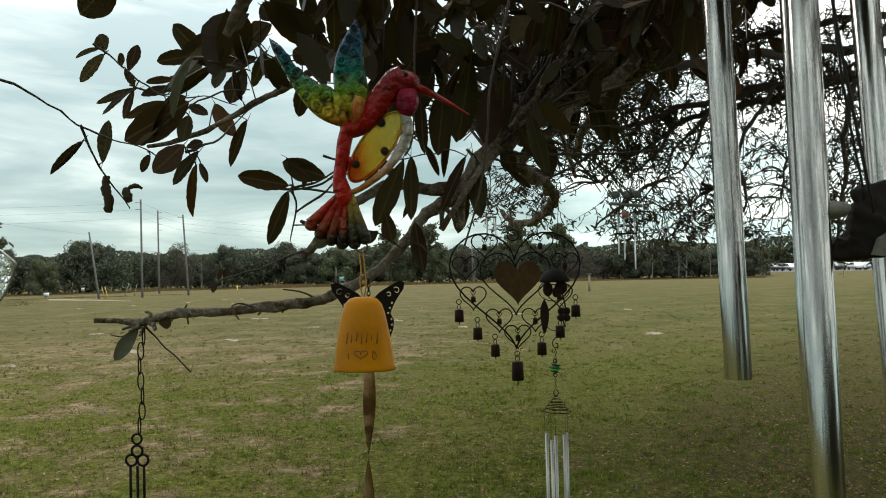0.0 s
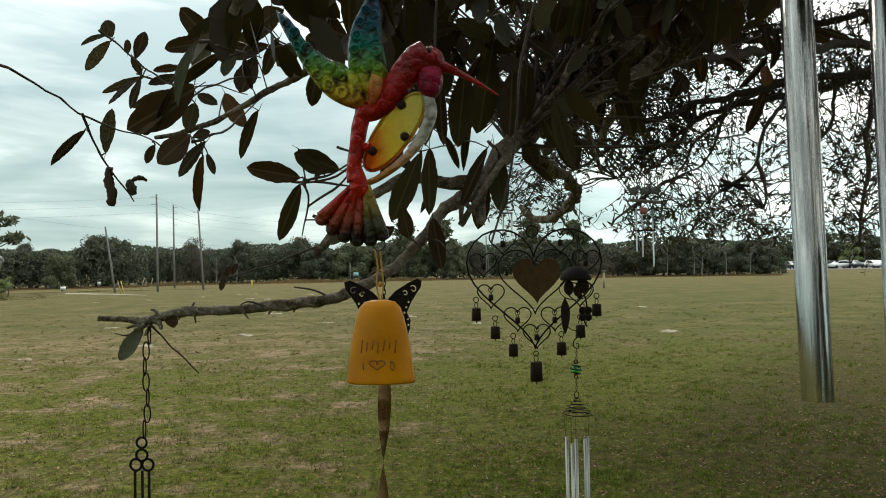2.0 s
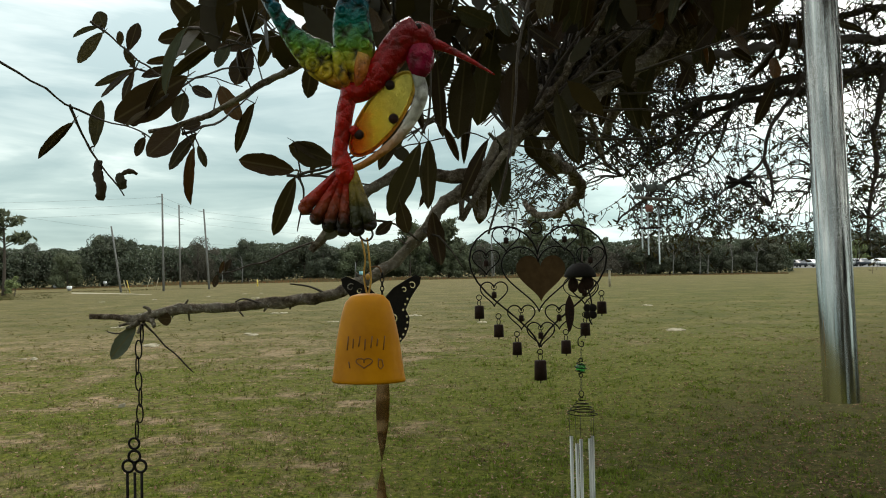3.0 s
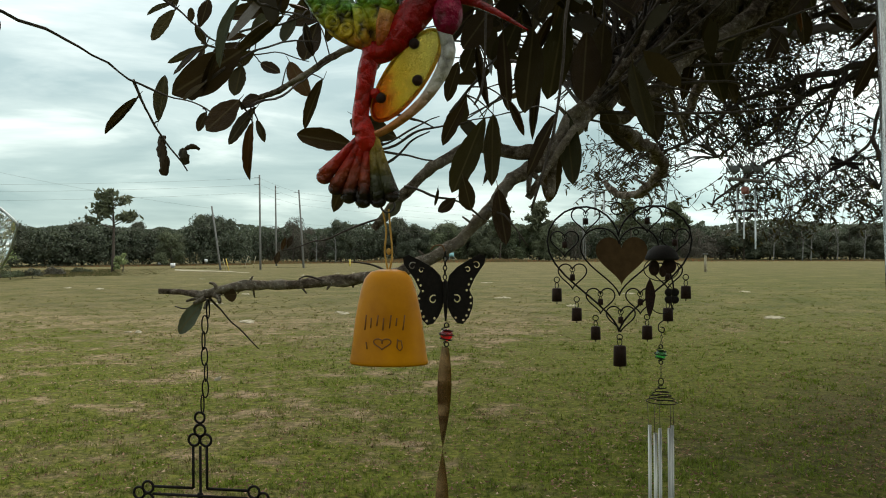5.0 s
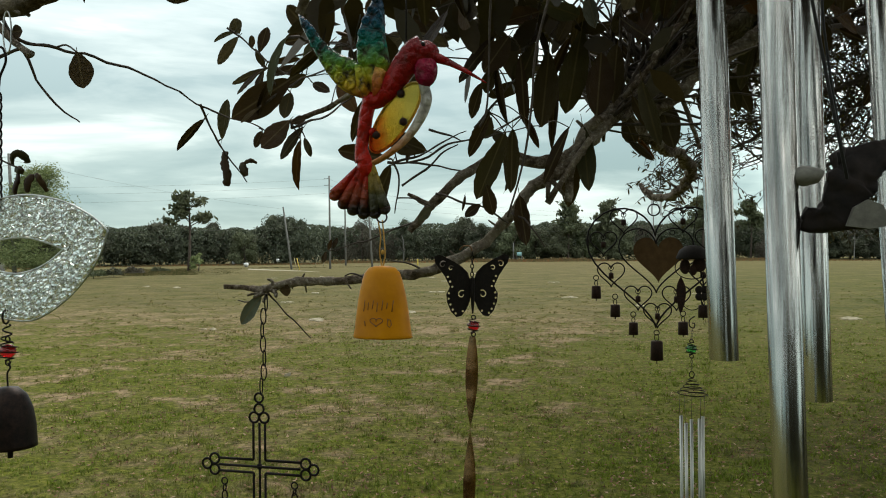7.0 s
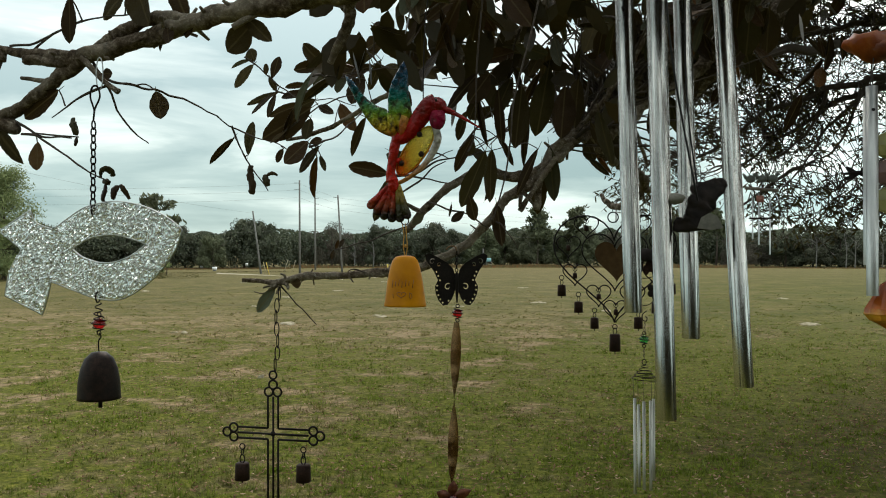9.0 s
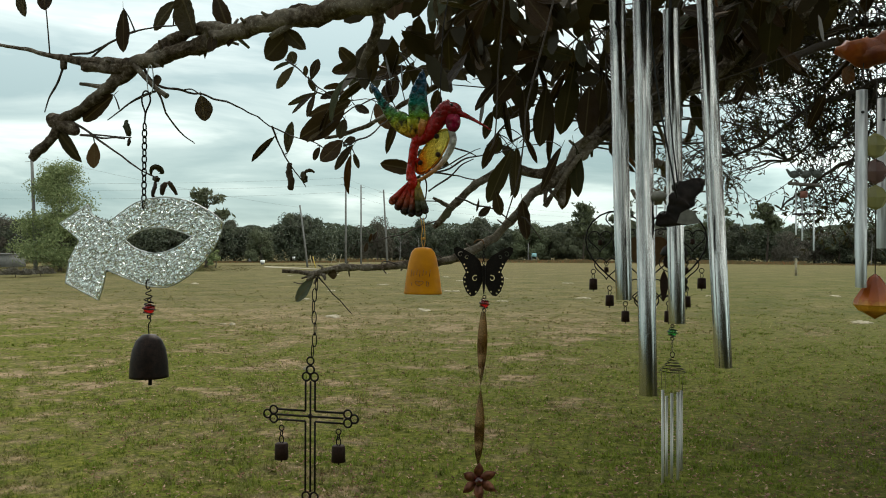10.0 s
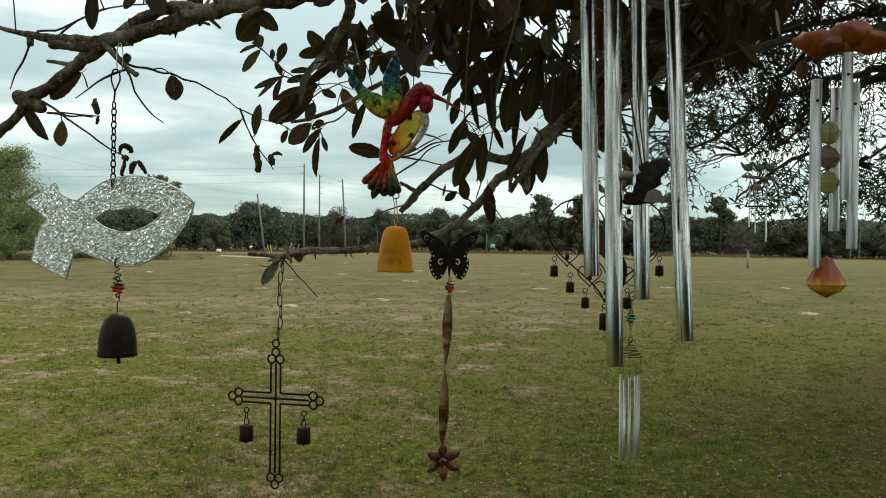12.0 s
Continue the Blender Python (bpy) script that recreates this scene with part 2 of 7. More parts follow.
def grass_ground():
    a = Mat("mown_grass_ground", 0.95)
    a.p.inputs["Specular IOR Level"].default_value = 0.05
    v = a.coord("Object")
    straw, bare, far, litter, tuft = field_tint(a, v)
    fine = a.noise(v, 17, 5, 0.7)
    speck = a.noise(v, 60, 4, 0.8)
    green = a.ramp(fine, [(0.34, (0.041, 0.046, 0.007)), (0.50, (0.076, 0.083, 0.012)), (0.66, (0.130, 0.124, 0.026))])
    tan = a.ramp(fine, [(0.34, (0.064, 0.055, 0.022)), (0.52, (0.114, 0.095, 0.040)), (0.68, (0.190, 0.150, 0.074))])
    sand = a.ramp(speck, [(0.3, (0.150, 0.106, 0.066)), (0.7, (0.330, 0.236, 0.158))])
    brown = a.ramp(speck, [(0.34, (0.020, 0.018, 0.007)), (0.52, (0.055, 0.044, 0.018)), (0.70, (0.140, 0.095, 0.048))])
    c = a.mix(straw, green, tan)
    c = a.mix(a.math("MULTIPLY", bare, 0.80), c, sand)
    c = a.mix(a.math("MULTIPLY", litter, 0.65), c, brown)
    olive = a.ramp(a.noise(v, 0.5, 5, 0.65), [(0.36, (0.044, 0.048, 0.013)), (0.52, (0.069, 0.066, 0.021)), (0.68, (0.114, 0.095, 0.041))])
    c = a.mix(a.math("MULTIPLY", far, 0.80), c, olive)
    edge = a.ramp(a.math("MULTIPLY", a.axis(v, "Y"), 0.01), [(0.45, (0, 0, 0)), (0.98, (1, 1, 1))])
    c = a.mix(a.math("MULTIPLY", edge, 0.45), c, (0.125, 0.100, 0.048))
    c = a.mix(1.0, c, tuft, "MULTIPLY")
    a.color(c)
    a.bump(a.math("ADD", a.math("MULTIPLY", fine, 0.7), a.math("MULTIPLY", speck, 0.4)), 0.6, 0.04)
    return a.m


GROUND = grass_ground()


def grass_blades():
    a = Mat("grass_blades", 0.8)
    a.p.inputs["Specular IOR Level"].default_value = 0.12
    v = a.coord("Object")
    straw, bare, far, litter, tuft = field_tint(a, v)
    clump = a.noise(v, 6.0, 3, 0.6)
    r = a.math("ADD", a.math("MULTIPLY", a.rand(True), 0.6), a.math("MULTIPLY", a.math("SUBTRACT", clump, 0.3), 1.0))
    green = a.ramp(r, [(0.0, (0.054, 0.074, 0.008)), (0.40, (0.092, 0.123, 0.014)), (0.72, (0.127, 0.170, 0.022)), (0.95, (0.170, 0.204, 0.036))])
    tan = a.ramp(r, [(0.0, (0.080, 0.076, 0.021)), (0.4, (0.138, 0.116, 0.042)), (0.9, (0.265, 0.212, 0.104))])
    lush = a.ramp(clump, [(0.47, (1, 1, 1)), (0.58, (0.45, 0.45, 0.45))])
    c = a.mix(a.math("MULTIPLY", straw, lush), green, tan)
    c = a.mix(a.math("MULTIPLY", far, 0.5), c, a.ramp(r, [(0.1, (0.042, 0.045, 0.012)), (0.9, (0.105, 0.090, 0.031))]))
    c = a.mix(1.0, c, tuft, "MULTIPLY")
    a.color(c)
    a.through_light(0.42, c)
    return a.m


def blades(name, stops, island=True):
    a = Mat(name, 0.8)
    a.p.inputs["Specular IOR Level"].default_value = 0.15
    c = a.ramp(a.rand(island), stops)
    a.color(c)
    a.through_light(0.2, c)
    return a.m


GRASS = grass_blades()
EDGE_GRASS = blades("dry_edge_grass", [(0.0, (0.085, 0.072, 0.034)), (0.4, (0.13, 0.10, 0.048)), (0.7, (0.17, 0.115, 0.055)), (0.88, (0.20, 0.085, 0.035)), (1.0, (0.10, 0.10, 0.04))])
LITTER = blades("dry_leaf_litter", [(0.0, (0.06, 0.030, 0.017)), (0.4, (0.15, 0.078, 0.045)), (0.85, (0.27, 0.165, 0.105)), (1.0, (0.38, 0.27, 0.19))])
VERGE = blades("rough_verge_grass", [(0.0, (0.045, 0.050, 0.018)), (0.5, (0.085, 0.080, 0.030)), (1.0, (0.15, 0.115, 0.055))])
PALE = Mat("pale_sand", 0.95, 0, (0.42, 0.38, 0.31))
PALE.color(PALE.ramp(PALE.noise(PALE.coord(), 8, 5), [(0.35, (0.17, 0.145, 0.08)), (0.65, (0.30, 0.265, 0.19))]))
PALE = PALE.m
POLE_WOOD = rusty("weathered_pole_wood", (0.15, 0.148, 0.14), (0.27, 0.265, 0.25), 6, 0.9, 0.0)


# ---- mesh helpers ----
def thing(name, label, category, place=(0, 0, 0), group=""):
    ob = new(name)
    ob.location = place
    ob.empty_display_size = 0.05
    return tagged(ob, label, category, group)


def mesh_object(name, bm, material, smooth=True):
    me = bpy.data.meshes.new(name)
    bmesh.ops.recalc_face_normals(bm, faces=bm.faces)
    bm.to_mesh(me)
    bm.free()
    if smooth:
        me.polygons.foreach_set("use_smooth", [True] * len(me.polygons))
    for m in material if isinstance(material, (list, tuple)) else [material]:
        me.materials.append(m)
    return new(name, me)


def part(name, bm, material, parent, label="", smooth=True):
    ob = mesh_object(name, bm, material, smooth)
    ob.parent = parent
    return tagged(ob, label)


def raw(name, verts, faces, material, smooth=False):
    me = bpy.data.meshes.new(name)
    me.from_pydata(verts, [], faces)
    if smooth:
        me.polygons.foreach_set("use_smooth", [True] * len(me.polygons))
    me.materials.append(material)
    return me


def spline(points, steps=6):
    """A smooth line through the points."""
    p = [Vector(q) for q in points]
    if len(p) < 3:
        return p
    out = []
    for i in range(len(p) - 1):
        a, b, c, d = p[max(i - 1, 0)], p[i], p[i + 1], p[min(i + 2, len(p) - 1)]
        for k in range(steps):
            t = k / steps
            out.append(0.5 * (2 * b + (c - a) * t + (2 * a - 5 * b + 4 * c - d) * t * t + (3 * b - a - 3 * c + d) * t ** 3))
    return out + [p[-1]]


def sweep(points, radii, sides=8, closed=False, rough=0.0, flat=1.0):
    """Vertices and faces of a round bar along a line. radii: one, or first and last, or one a point."""
    pts = [Vector(q) for q in points]
    n = len(pts)
    if isinstance(radii, (int, float)):
        radii = [radii] * n
    elif len(radii) != n:
        r0, r1 = radii[0], radii[-1]
        radii = [r0 + (r1 - r0) * i / (n - 1) for i in range(n)]
    verts, faces, side = [], [], None
    for i, q in enumerate(pts):
        a = pts[i - 1] if (i or closed) else q
        b = pts[(i + 1) % n] if (i < n - 1 or closed) else q
        way = (b - a).normalized()
        if side is None:
            side = way.cross(Vector((0, 1, 0)) if abs(way.y) < 0.9 else Vector((1, 0, 0))).normalized()
        side = (side - way * side.dot(way)).normalized()
        up = way.cross(side)
        for k in range(sides):
            g = 2 * math.pi * k / sides
            r = radii[i]
            if rough:
                r *= 1 + rough * (noise.noise(Vector((q.x * 31 + math.cos(g), q.y * 31 + math.sin(g), q.z * 31))) + 0.7 * noise.noise(Vector((q.x * 120 + 2 * math.cos(g), q.y * 120 + 2 * math.sin(g), q.z * 120))))
            verts.append(q + side * math.cos(g) * r + up * math.sin(g) * r * flat)
    rings = n if closed else n - 1
    for i in range(rings):
        for k in range(sides):
            j = (i + 1) % n
            faces.append((i * sides + k, i * sides + (k + 1) % sides, j * sides + (k + 1) % sides, j * sides + k))
    if not closed:
        faces.append(tuple(range(sides - 1, -1, -1)))
        faces.append(tuple(range((n - 1) * sides, n * sides)))
    return verts, faces


def put(bm, vf):
    vs = [bm.verts.new(v) for v in vf[0]]
    for f in vf[1]:
        bm.faces.new([vs[i] for i in f])
    return bm


def bar(points, radii, sides=8, closed=False, bm=None, smooth_steps=0, rough=0.0, flat=1.0):
    if smooth_steps:
        n = len(points)
        if not isinstance(radii, (int, float)) and len(radii) == n:
            line = spline(points, smooth_steps)
            radii = list(np.interp(np.linspace(0, n - 1, len(line)), range(n), radii))
            points = line
        else:
            points = spline(points, smooth_steps)
    return put(bm or bmesh.new(), sweep(points, radii, sides, closed, rough, flat))


def ring(center, radius, wire, normal="y", bm=None, count=16, squash=1.0, sides=6):
    c = Vector(center)
    pts = []
    for i in range(count):
        g = 2 * math.pi * i / count
        a, b = radius * math.cos(g), radius * math.sin(g) * squash
        pts.append(c + {"y": Vector((a, 0, b)), "x": Vector((0, a, b)), "z": Vector((a, b, 0))}[normal])
    return bar(pts, wire, sides, True, bm)


def lathe(profile, count=20, bm=None, center=(0, 0, 0), squash=1.0):
    """A turned shape from (radius, height) pairs about the upright axis."""
    bm = bm or bmesh.new()
    c, loops = Vector(center), []
    for r, z in profile:
        if r < 1e-6:
            loops.append([bm.verts.new(c + Vector((0, 0, z)))])
        else:
            loops.append([bm.verts.new(c + Vector((r * math.cos(2 * math.pi * k / count), r * squash * math.sin(2 * math.pi * k / count), z))) for k in range(count)])
    for a, b in zip(loops, loops[1:]):
        for k in range(count):
            q = [a[k % len(a)], a[(k + 1) % len(a)], b[(k + 1) % len(b)], b[k % len(b)]]
            q = list(dict.fromkeys(q))
            if len(q) > 2:
                bm.faces.new(q)
    return bm


def plate(outline, thick, holes=(), bm=None, at=(0, 0, 0)):
    """A flat sheet in the x-z plane with holes cut through it."""
    bm = bm or bmesh.new()
    edges = []
    for loop in (outline, *holes):
        vs = [bm.verts.new((at[0] + x, at[1] - thick / 2, at[2] + z)) for x, z in loop]
        edges += [bm.edges.new((vs[i], vs[(i + 1) % len(vs)])) for i in range(len(vs))]
    got = bmesh.ops.triangle_fill(bm, use_beauty=True, use_dissolve=False, edges=edges)
    faces = [g for g in got["geom"] if isinstance(g, bmesh.types.BMFace)]
    more = bmesh.ops.extrude_face_region(bm, geom=faces)
    bmesh.ops.translate(bm, vec=(0, thick, 0), verts=[g for g in more["geom"] if isinstance(g, bmesh.types.BMVert)])
    return bm


def ball(center, radii, bm=None, u=14, v=9):
    bm = bm or bmesh.new()
    m = Matrix.Translation(center) @ Matrix.Diagonal((*radii, 1))
    bmesh.ops.create_uvsphere(bm, u_segments=u, v_segments=v, radius=1.0, matrix=m)
    return bm


def block(center, size, bm=None, bevel=0.0):
    bm = bm or bmesh.new()
    b2 = bmesh.new()
    bmesh.ops.create_cube(b2, size=1.0, matrix=Matrix.Translation(center) @ Matrix.Diagonal((*size, 1)))
    if bevel:
        bmesh.ops.bevel(b2, geom=b2.edges[:], offset=bevel, segments=2, affect="EDGES")
    me = bpy.data.meshes.new("tmp")
    b2.to_mesh(me)
    b2.free()
    bm.from_mesh(me)
    bpy.data.meshes.remove(me)
    return bm


def heart_line(w, h, count=40):
    """A heart in the x-z plane, centred on its box, as wide and high as asked."""
    out = []
    for i in range(count):
        g = 2 * math.pi * i / count
        x = math.sin(g) ** 3
        z = (13 * math.cos(g) - 5 * math.cos(2 * g) - 2 * math.cos(3 * g) - math.cos(4 * g) + 2.5) / 29.0
        out.append((x * w / 2, z * h))
    return out


# ---- ground ----
def build_ground():
    bm = bmesh.new()
    rings = [0, 3, 6, 10, 16, 25, 40, 70, 120, 250, 600, 1500, 3000]
    lathe([(r, 0.0) for r in rings], 48, bm)
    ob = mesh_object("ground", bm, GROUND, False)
    tagged(ob, "wide mown field of patchy green and straw-coloured grass", "ground", kind="structure")


build_ground()


def in_wedge(rng, count, area, power):
    (a0, a1), (r0, r1) = area
    dist = r0 + (r1 - r0) * rng.random(count) ** power
    ang = a0 + (a1 - a0) * rng.random(count)
    return 0.25 + dist * np.sin(ang), -0.4 + dist * np.cos(ang), dist


def lumpy(x, y):
    """A smooth unevenness from 0 to 1, by which the grass stands thick or thin."""
    return 0.5 + 0.17 * (np.sin(2.1 * x + 1.7 * np.sin(1.3 * y)) + np.sin(1.7 * y + 2.0 * np.sin(0.9 * x + 1)) + np.sin(5.3 * x + 3.1 * y + np.sin(4 * y)))


def grow_grass(name, clumps, each, area, seed, label, power):
    """Leaning blades that stand together in clumps."""
    rng = np.random.default_rng(seed)
    hx, hy, hd = in_wedge(rng, clumps, area, power)
    keep = rng.random(clumps) < (0.25 + 0.9 * lumpy(hx, hy)) * np.clip(1.25 - hd / 40, 0, 1)
    hx, hy, hd = hx[keep], hy[keep], hd[keep]
    tall = (0.020 + 0.066 * rng.random(len(hx)) ** 2.4) * (0.45 + lumpy(hx + 3, hy * 1.3)) * (1 - 0.6 * hd / 45)
    wide = 0.02 + 0.06 * rng.random(len(hx))
    n = len(hx) * each
    x = np.repeat(hx, each) + rng.normal(0, 1, n) * np.repeat(wide, each)
    y = np.repeat(hy, each) + rng.normal(0, 1, n) * np.repeat(wide, each)
    h = np.repeat(tall, each) * rng.uniform(0.4, 1.25, n)
    w = 0.0034 * rng.uniform(0.6, 1.4, n) * (1 + np.repeat(hd, each) / 12)
    turn, lean = rng.random(n) * 6.283, rng.random(n) * 1.7
    dx, dy = np.cos(turn), np.sin(turn)
    v = np.stack([np.stack([x - dx * w, y - dy * w, 0 * x], 1), np.stack([x + dx * w, y + dy * w, 0 * x], 1),
                  np.stack([x - dy * lean * h, y + dx * lean * h, h * (1 - 0.3 * lean)], 1)], 1).reshape(-1, 3)
    tagged(new(name, raw(name, v.tolist(), np.arange(n * 3).reshape(-1, 3).tolist(), GRASS)), label, "grass", kind="stuff")


def strew_leaves(name, count, area, seed, label):
    """Curled dry leaves that lie flat, thickest under the tree."""
    rng = np.random.default_rng(seed)
    x, y, d = in_wedge(rng, count, area, 1.3)
    keep = rng.random(count) < np.clip(0.10 * x - 0.085 * np.abs(y - 8) + 0.75 * lumpy(x * 1.4, y * 1.4) - 0.05, 0.26, 1)
    x, y = x[keep], y[keep]
    n = len(x)
    h, turn = rng.uniform(0.02, 0.048, n), rng.random(n) * 6.283
    dx, dy = np.cos(turn), np.sin(turn)
    z, tip = 0.018 + 0.035 * rng.random(n), rng.uniform(-0.006, 0.018, (n, 2))
    v = np.stack([np.stack([x + (dx * p - dy * q) * h, y + (dy * p + dx * q) * h, z + (0 if k % 2 else tip[:, k // 2])], 1)
                  for k, (p, q) in enumerate(((-0.5, 0), (0, -0.28), (0.5, 0), (0, 0.28)))], 1).reshape(-1, 3)
    tagged(new(name, raw(name, v.tolist(), np.arange(n * 4).reshape(-1, 4).tolist(), LITTER)), label, "fallen leaves", kind="stuff")


grow_grass("grass", 38000, 14, ((-0.90, 0.66), (4.2, 48)), 3, "short green and dry grass in uneven clumps on the field", 1.7)
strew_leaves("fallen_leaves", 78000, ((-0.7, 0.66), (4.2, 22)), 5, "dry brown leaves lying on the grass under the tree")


def build_mounds():
    """Pale sandy tufts that dot the field."""
    rng = random.Random(8)
    spots = [(-8.4, 19.6), (-10.0, 16.8), (-5.6, 27.4), (-6.8, 22.5), (-12.5, 26), (-3.2, 30), (-0.5, 26), (-9, 33), (-14, 38), (4.6, 22.1), (1.5, 33), (-5.1, 10.8)]
    spots += [(rng.uniform(-26, 6), rng.uniform(28, 60)) for _ in range(16)]
    for x, y in spots:
        w = rng.uniform(0.12, 0.30) if y > 12 else 0.05
        bm = bmesh.new()
        for _ in range(5):
            ball((rng.uniform(-w, w), rng.uniform(-w, w), 0), (w * rng.uniform(0.3, 0.7), w * rng.uniform(0.3, 0.6), 0.05 * rng.uniform(0.5, 1.0)), bm, 8, 6)
        for v in bm.verts:
            v.co += 0.02 * noise.noise_vector(v.co * 14)
        ob = mesh_object("sand_tuft", bm, PALE)
        ob.location = (x, y, 0)
        tagged(ob, "pale dry tuft of sand and grass on the field", "tuft", "tufts on the field")


build_mounds()


# ---- far wood ----
def crown_mesh(name, seed, height, width, base, count, leaf, material, lumps=14, solid=True, puff=1.0):
    """Leaves gathered in uneven clumps, with gaps."""
    rng = np.random.default_rng(seed)
    # clumps fill a dome, lower and smaller towards the skirt
    g, q = rng.random(lumps) * 6.283, np.sqrt(rng.random(lumps))
    roof = base + (height - base) * (0.86 - 0.62 * q ** 2.2)
    lz = base * 0.6 + (roof - base * 0.6) * rng.random(lumps) ** 0.8
    mid = np.stack([np.cos(g) * q * width * 0.40, np.sin(g) * q * width * 0.40, lz], 1)
    rad = width * puff * rng.uniform(0.11, 0.21, lumps) * (1.1 - 0.35 * q)
    which = rng.integers(0, lumps, count)
    way = rng.normal(size=(count, 3))
    way /= np.linalg.norm(way, axis=1)[:, None]
    c = mid[which] + way * (rad[which] * (0.66 * puff ** 2 + (1.12 - 0.66 * puff ** 2) * rng.random(count)))[:, None] * (1, 1, 0.8)
    c[:, 2] = np.maximum(c[:, 2], base * 0.4 + 0.2)
    a, b = rng.normal(size=(count, 3)), rng.normal(size=(count, 3))
    a *= (leaf * (0.5 + rng.random(count)) / np.linalg.norm(a, axis=1))[:, None]
    b *= (leaf * 0.6 / np.linalg.norm(b, axis=1))[:, None]
    v = np.stack([c - a, c + b, c + a, c - b], 1).reshape(-1, 3)
    verts, faces = v.tolist(), np.arange(count * 4).reshape(-1, 4).tolist()
    if solid:
        bm = bmesh.new()
        for m, r in zip(mid, rad):
            got = bmesh.ops.create_icosphere(bm, subdivisions=3, radius=float(r) * 0.66, matrix=Matrix.Translation(m.tolist()) @ Matrix.Diagonal((1, 1, 0.85, 1)))
            for q in got["verts"]:
                q.co += 0.30 * float(r) * noise.noise_vector(q.co * 1.7 + Vector((seed, 0, 0))) + 0.18 * float(r) * noise.noise_vector(q.co * 5.0)
                q.co.z = max(q.co.z, 0.15)
        o = len(verts)
        bm.verts.index_update()
        verts += [tuple(q.co) for q in bm.verts]
        faces += [[o + q.index for q in f.verts] for f in bm.faces]
        bm.free()
    return raw(name, verts, faces, material)


def far_tree(seed, height, width, material, count=900, leaf=0.30, label="", lumps=14, puff=1.0):
    t = thing("tree", label, "tree", group="trees behind the field")
    bm = bar([(0, 0, -0.1), (0.1, 0, height * 0.3), (0.0, 0.1, height * 0.7)], (height * 0.025, height * 0.008), 7, smooth_steps=4)
    rng = random.Random(seed)
    for k in range(5):
        z = height * rng.uniform(0.25, 0.5)
        g = rng.uniform(0, 6.28)
        r = width * 0.35
        bar([(0.05, 0, z), (r * 0.5 * math.cos(g), r * 0.5 * math.sin(g), z + height * 0.15), (r * math.cos(g), r * math.sin(g), z + height * 0.3)], (height * 0.01, height * 0.003), 5, bm=bm)
    part("trunk", bm, TWIG, t)
    ob = new("crown", crown_mesh("crown", seed, height, width, height * 0.10, count, leaf, material, lumps, puff == 1.0 and material is not WOOD_FAR[2], puff))
    ob.parent = t
    return t


def far_place(azimuth, dist):
    """A place on the ground by its bearing from the middle of the walk."""
    g = radians(azimuth)
    return (0.28 + dist * math.sin(g), -0.45 + dist * math.cos(g), 0.0)


# bearing, height of the top over the eye in degrees, width in degrees, kind
WOOD_LEFT = [(-47, 2.6, 4.0, 0), (-44.5, 2.3, 3.6, 2), (-41.5, 2.4, 3.2, 0), (-38.6, 2.1, 3.2, 0), (-36.2, 1.95, 3.0, 1), (-34.0, 2.05, 2.8, 0), (-32.3, 1.8, 2.6, 0), (-30.4, 2.1, 2.8, 0),
             (-28.6, 1.75, 2.0, 1), (-26.6, 2.62, 3.2, 0), (-25.2, 2.3, 2.0, 0), (-23.0, 1.95, 1.8, 1), (-21.7, 2.0, 2.4, 2), (-20.7, 2.45, 2.0, 2), (-19.6, 1.7, 2.2, 2), (-17.5, 2.08, 2.0, 0), (-18.6, 1.4, 1.8, 2)]
WOOD_MIDDLE = [(-16.6, 1.5, 2.2, 2), (-15.6, 1.35, 2.0, 0), (-13.8, 2.4, 2.5, 0), (-12.5, 1.9, 2.2, 0), (-10.2, 2.3, 2.8, 1), (-8.8, 1.8, 2.2, 1), (-7.0, 2.2, 2.4, 1), (-5.2, 2.1, 2.2, 1), (-3.2, 2.2, 2.4, 1),
               (-1.4, 1.7, 2.2, 2), (0.5, 2.1, 2.4, 1), (2.2, 2.2, 2.4, 1), (3.6, 1.9, 2.2, 0), (5.2, 2.1, 2.2, 1), (6.6, 1.5, 2.0, 2)]
WOOD_RIGHT = [(8.0, 1.45, 2.4, 2), (9.4, 1.55, 2.6, 0), (11.0, 1.5, 2.4, 0), (12.6, 1.6, 2.8, 0), (14.2, 1.35, 2.4, 2), (15.6, 1.5, 2.4, 0), (17.0, 1.5, 2.4, 0), (19.0, 1.4, 2.0, 1), (20.6, 1.62, 2.4, 0), (22.3, 1.5, 2.2, 0), (23.6, 1.73, 2.4, 0),
              (25.4, 1.6, 2.6, 0), (28, 1.7, 3.4, 1), (31, 1.6, 3.2, 0), (34, 1.9, 3.6, 0), (38, 2.0, 4.0, 1)]


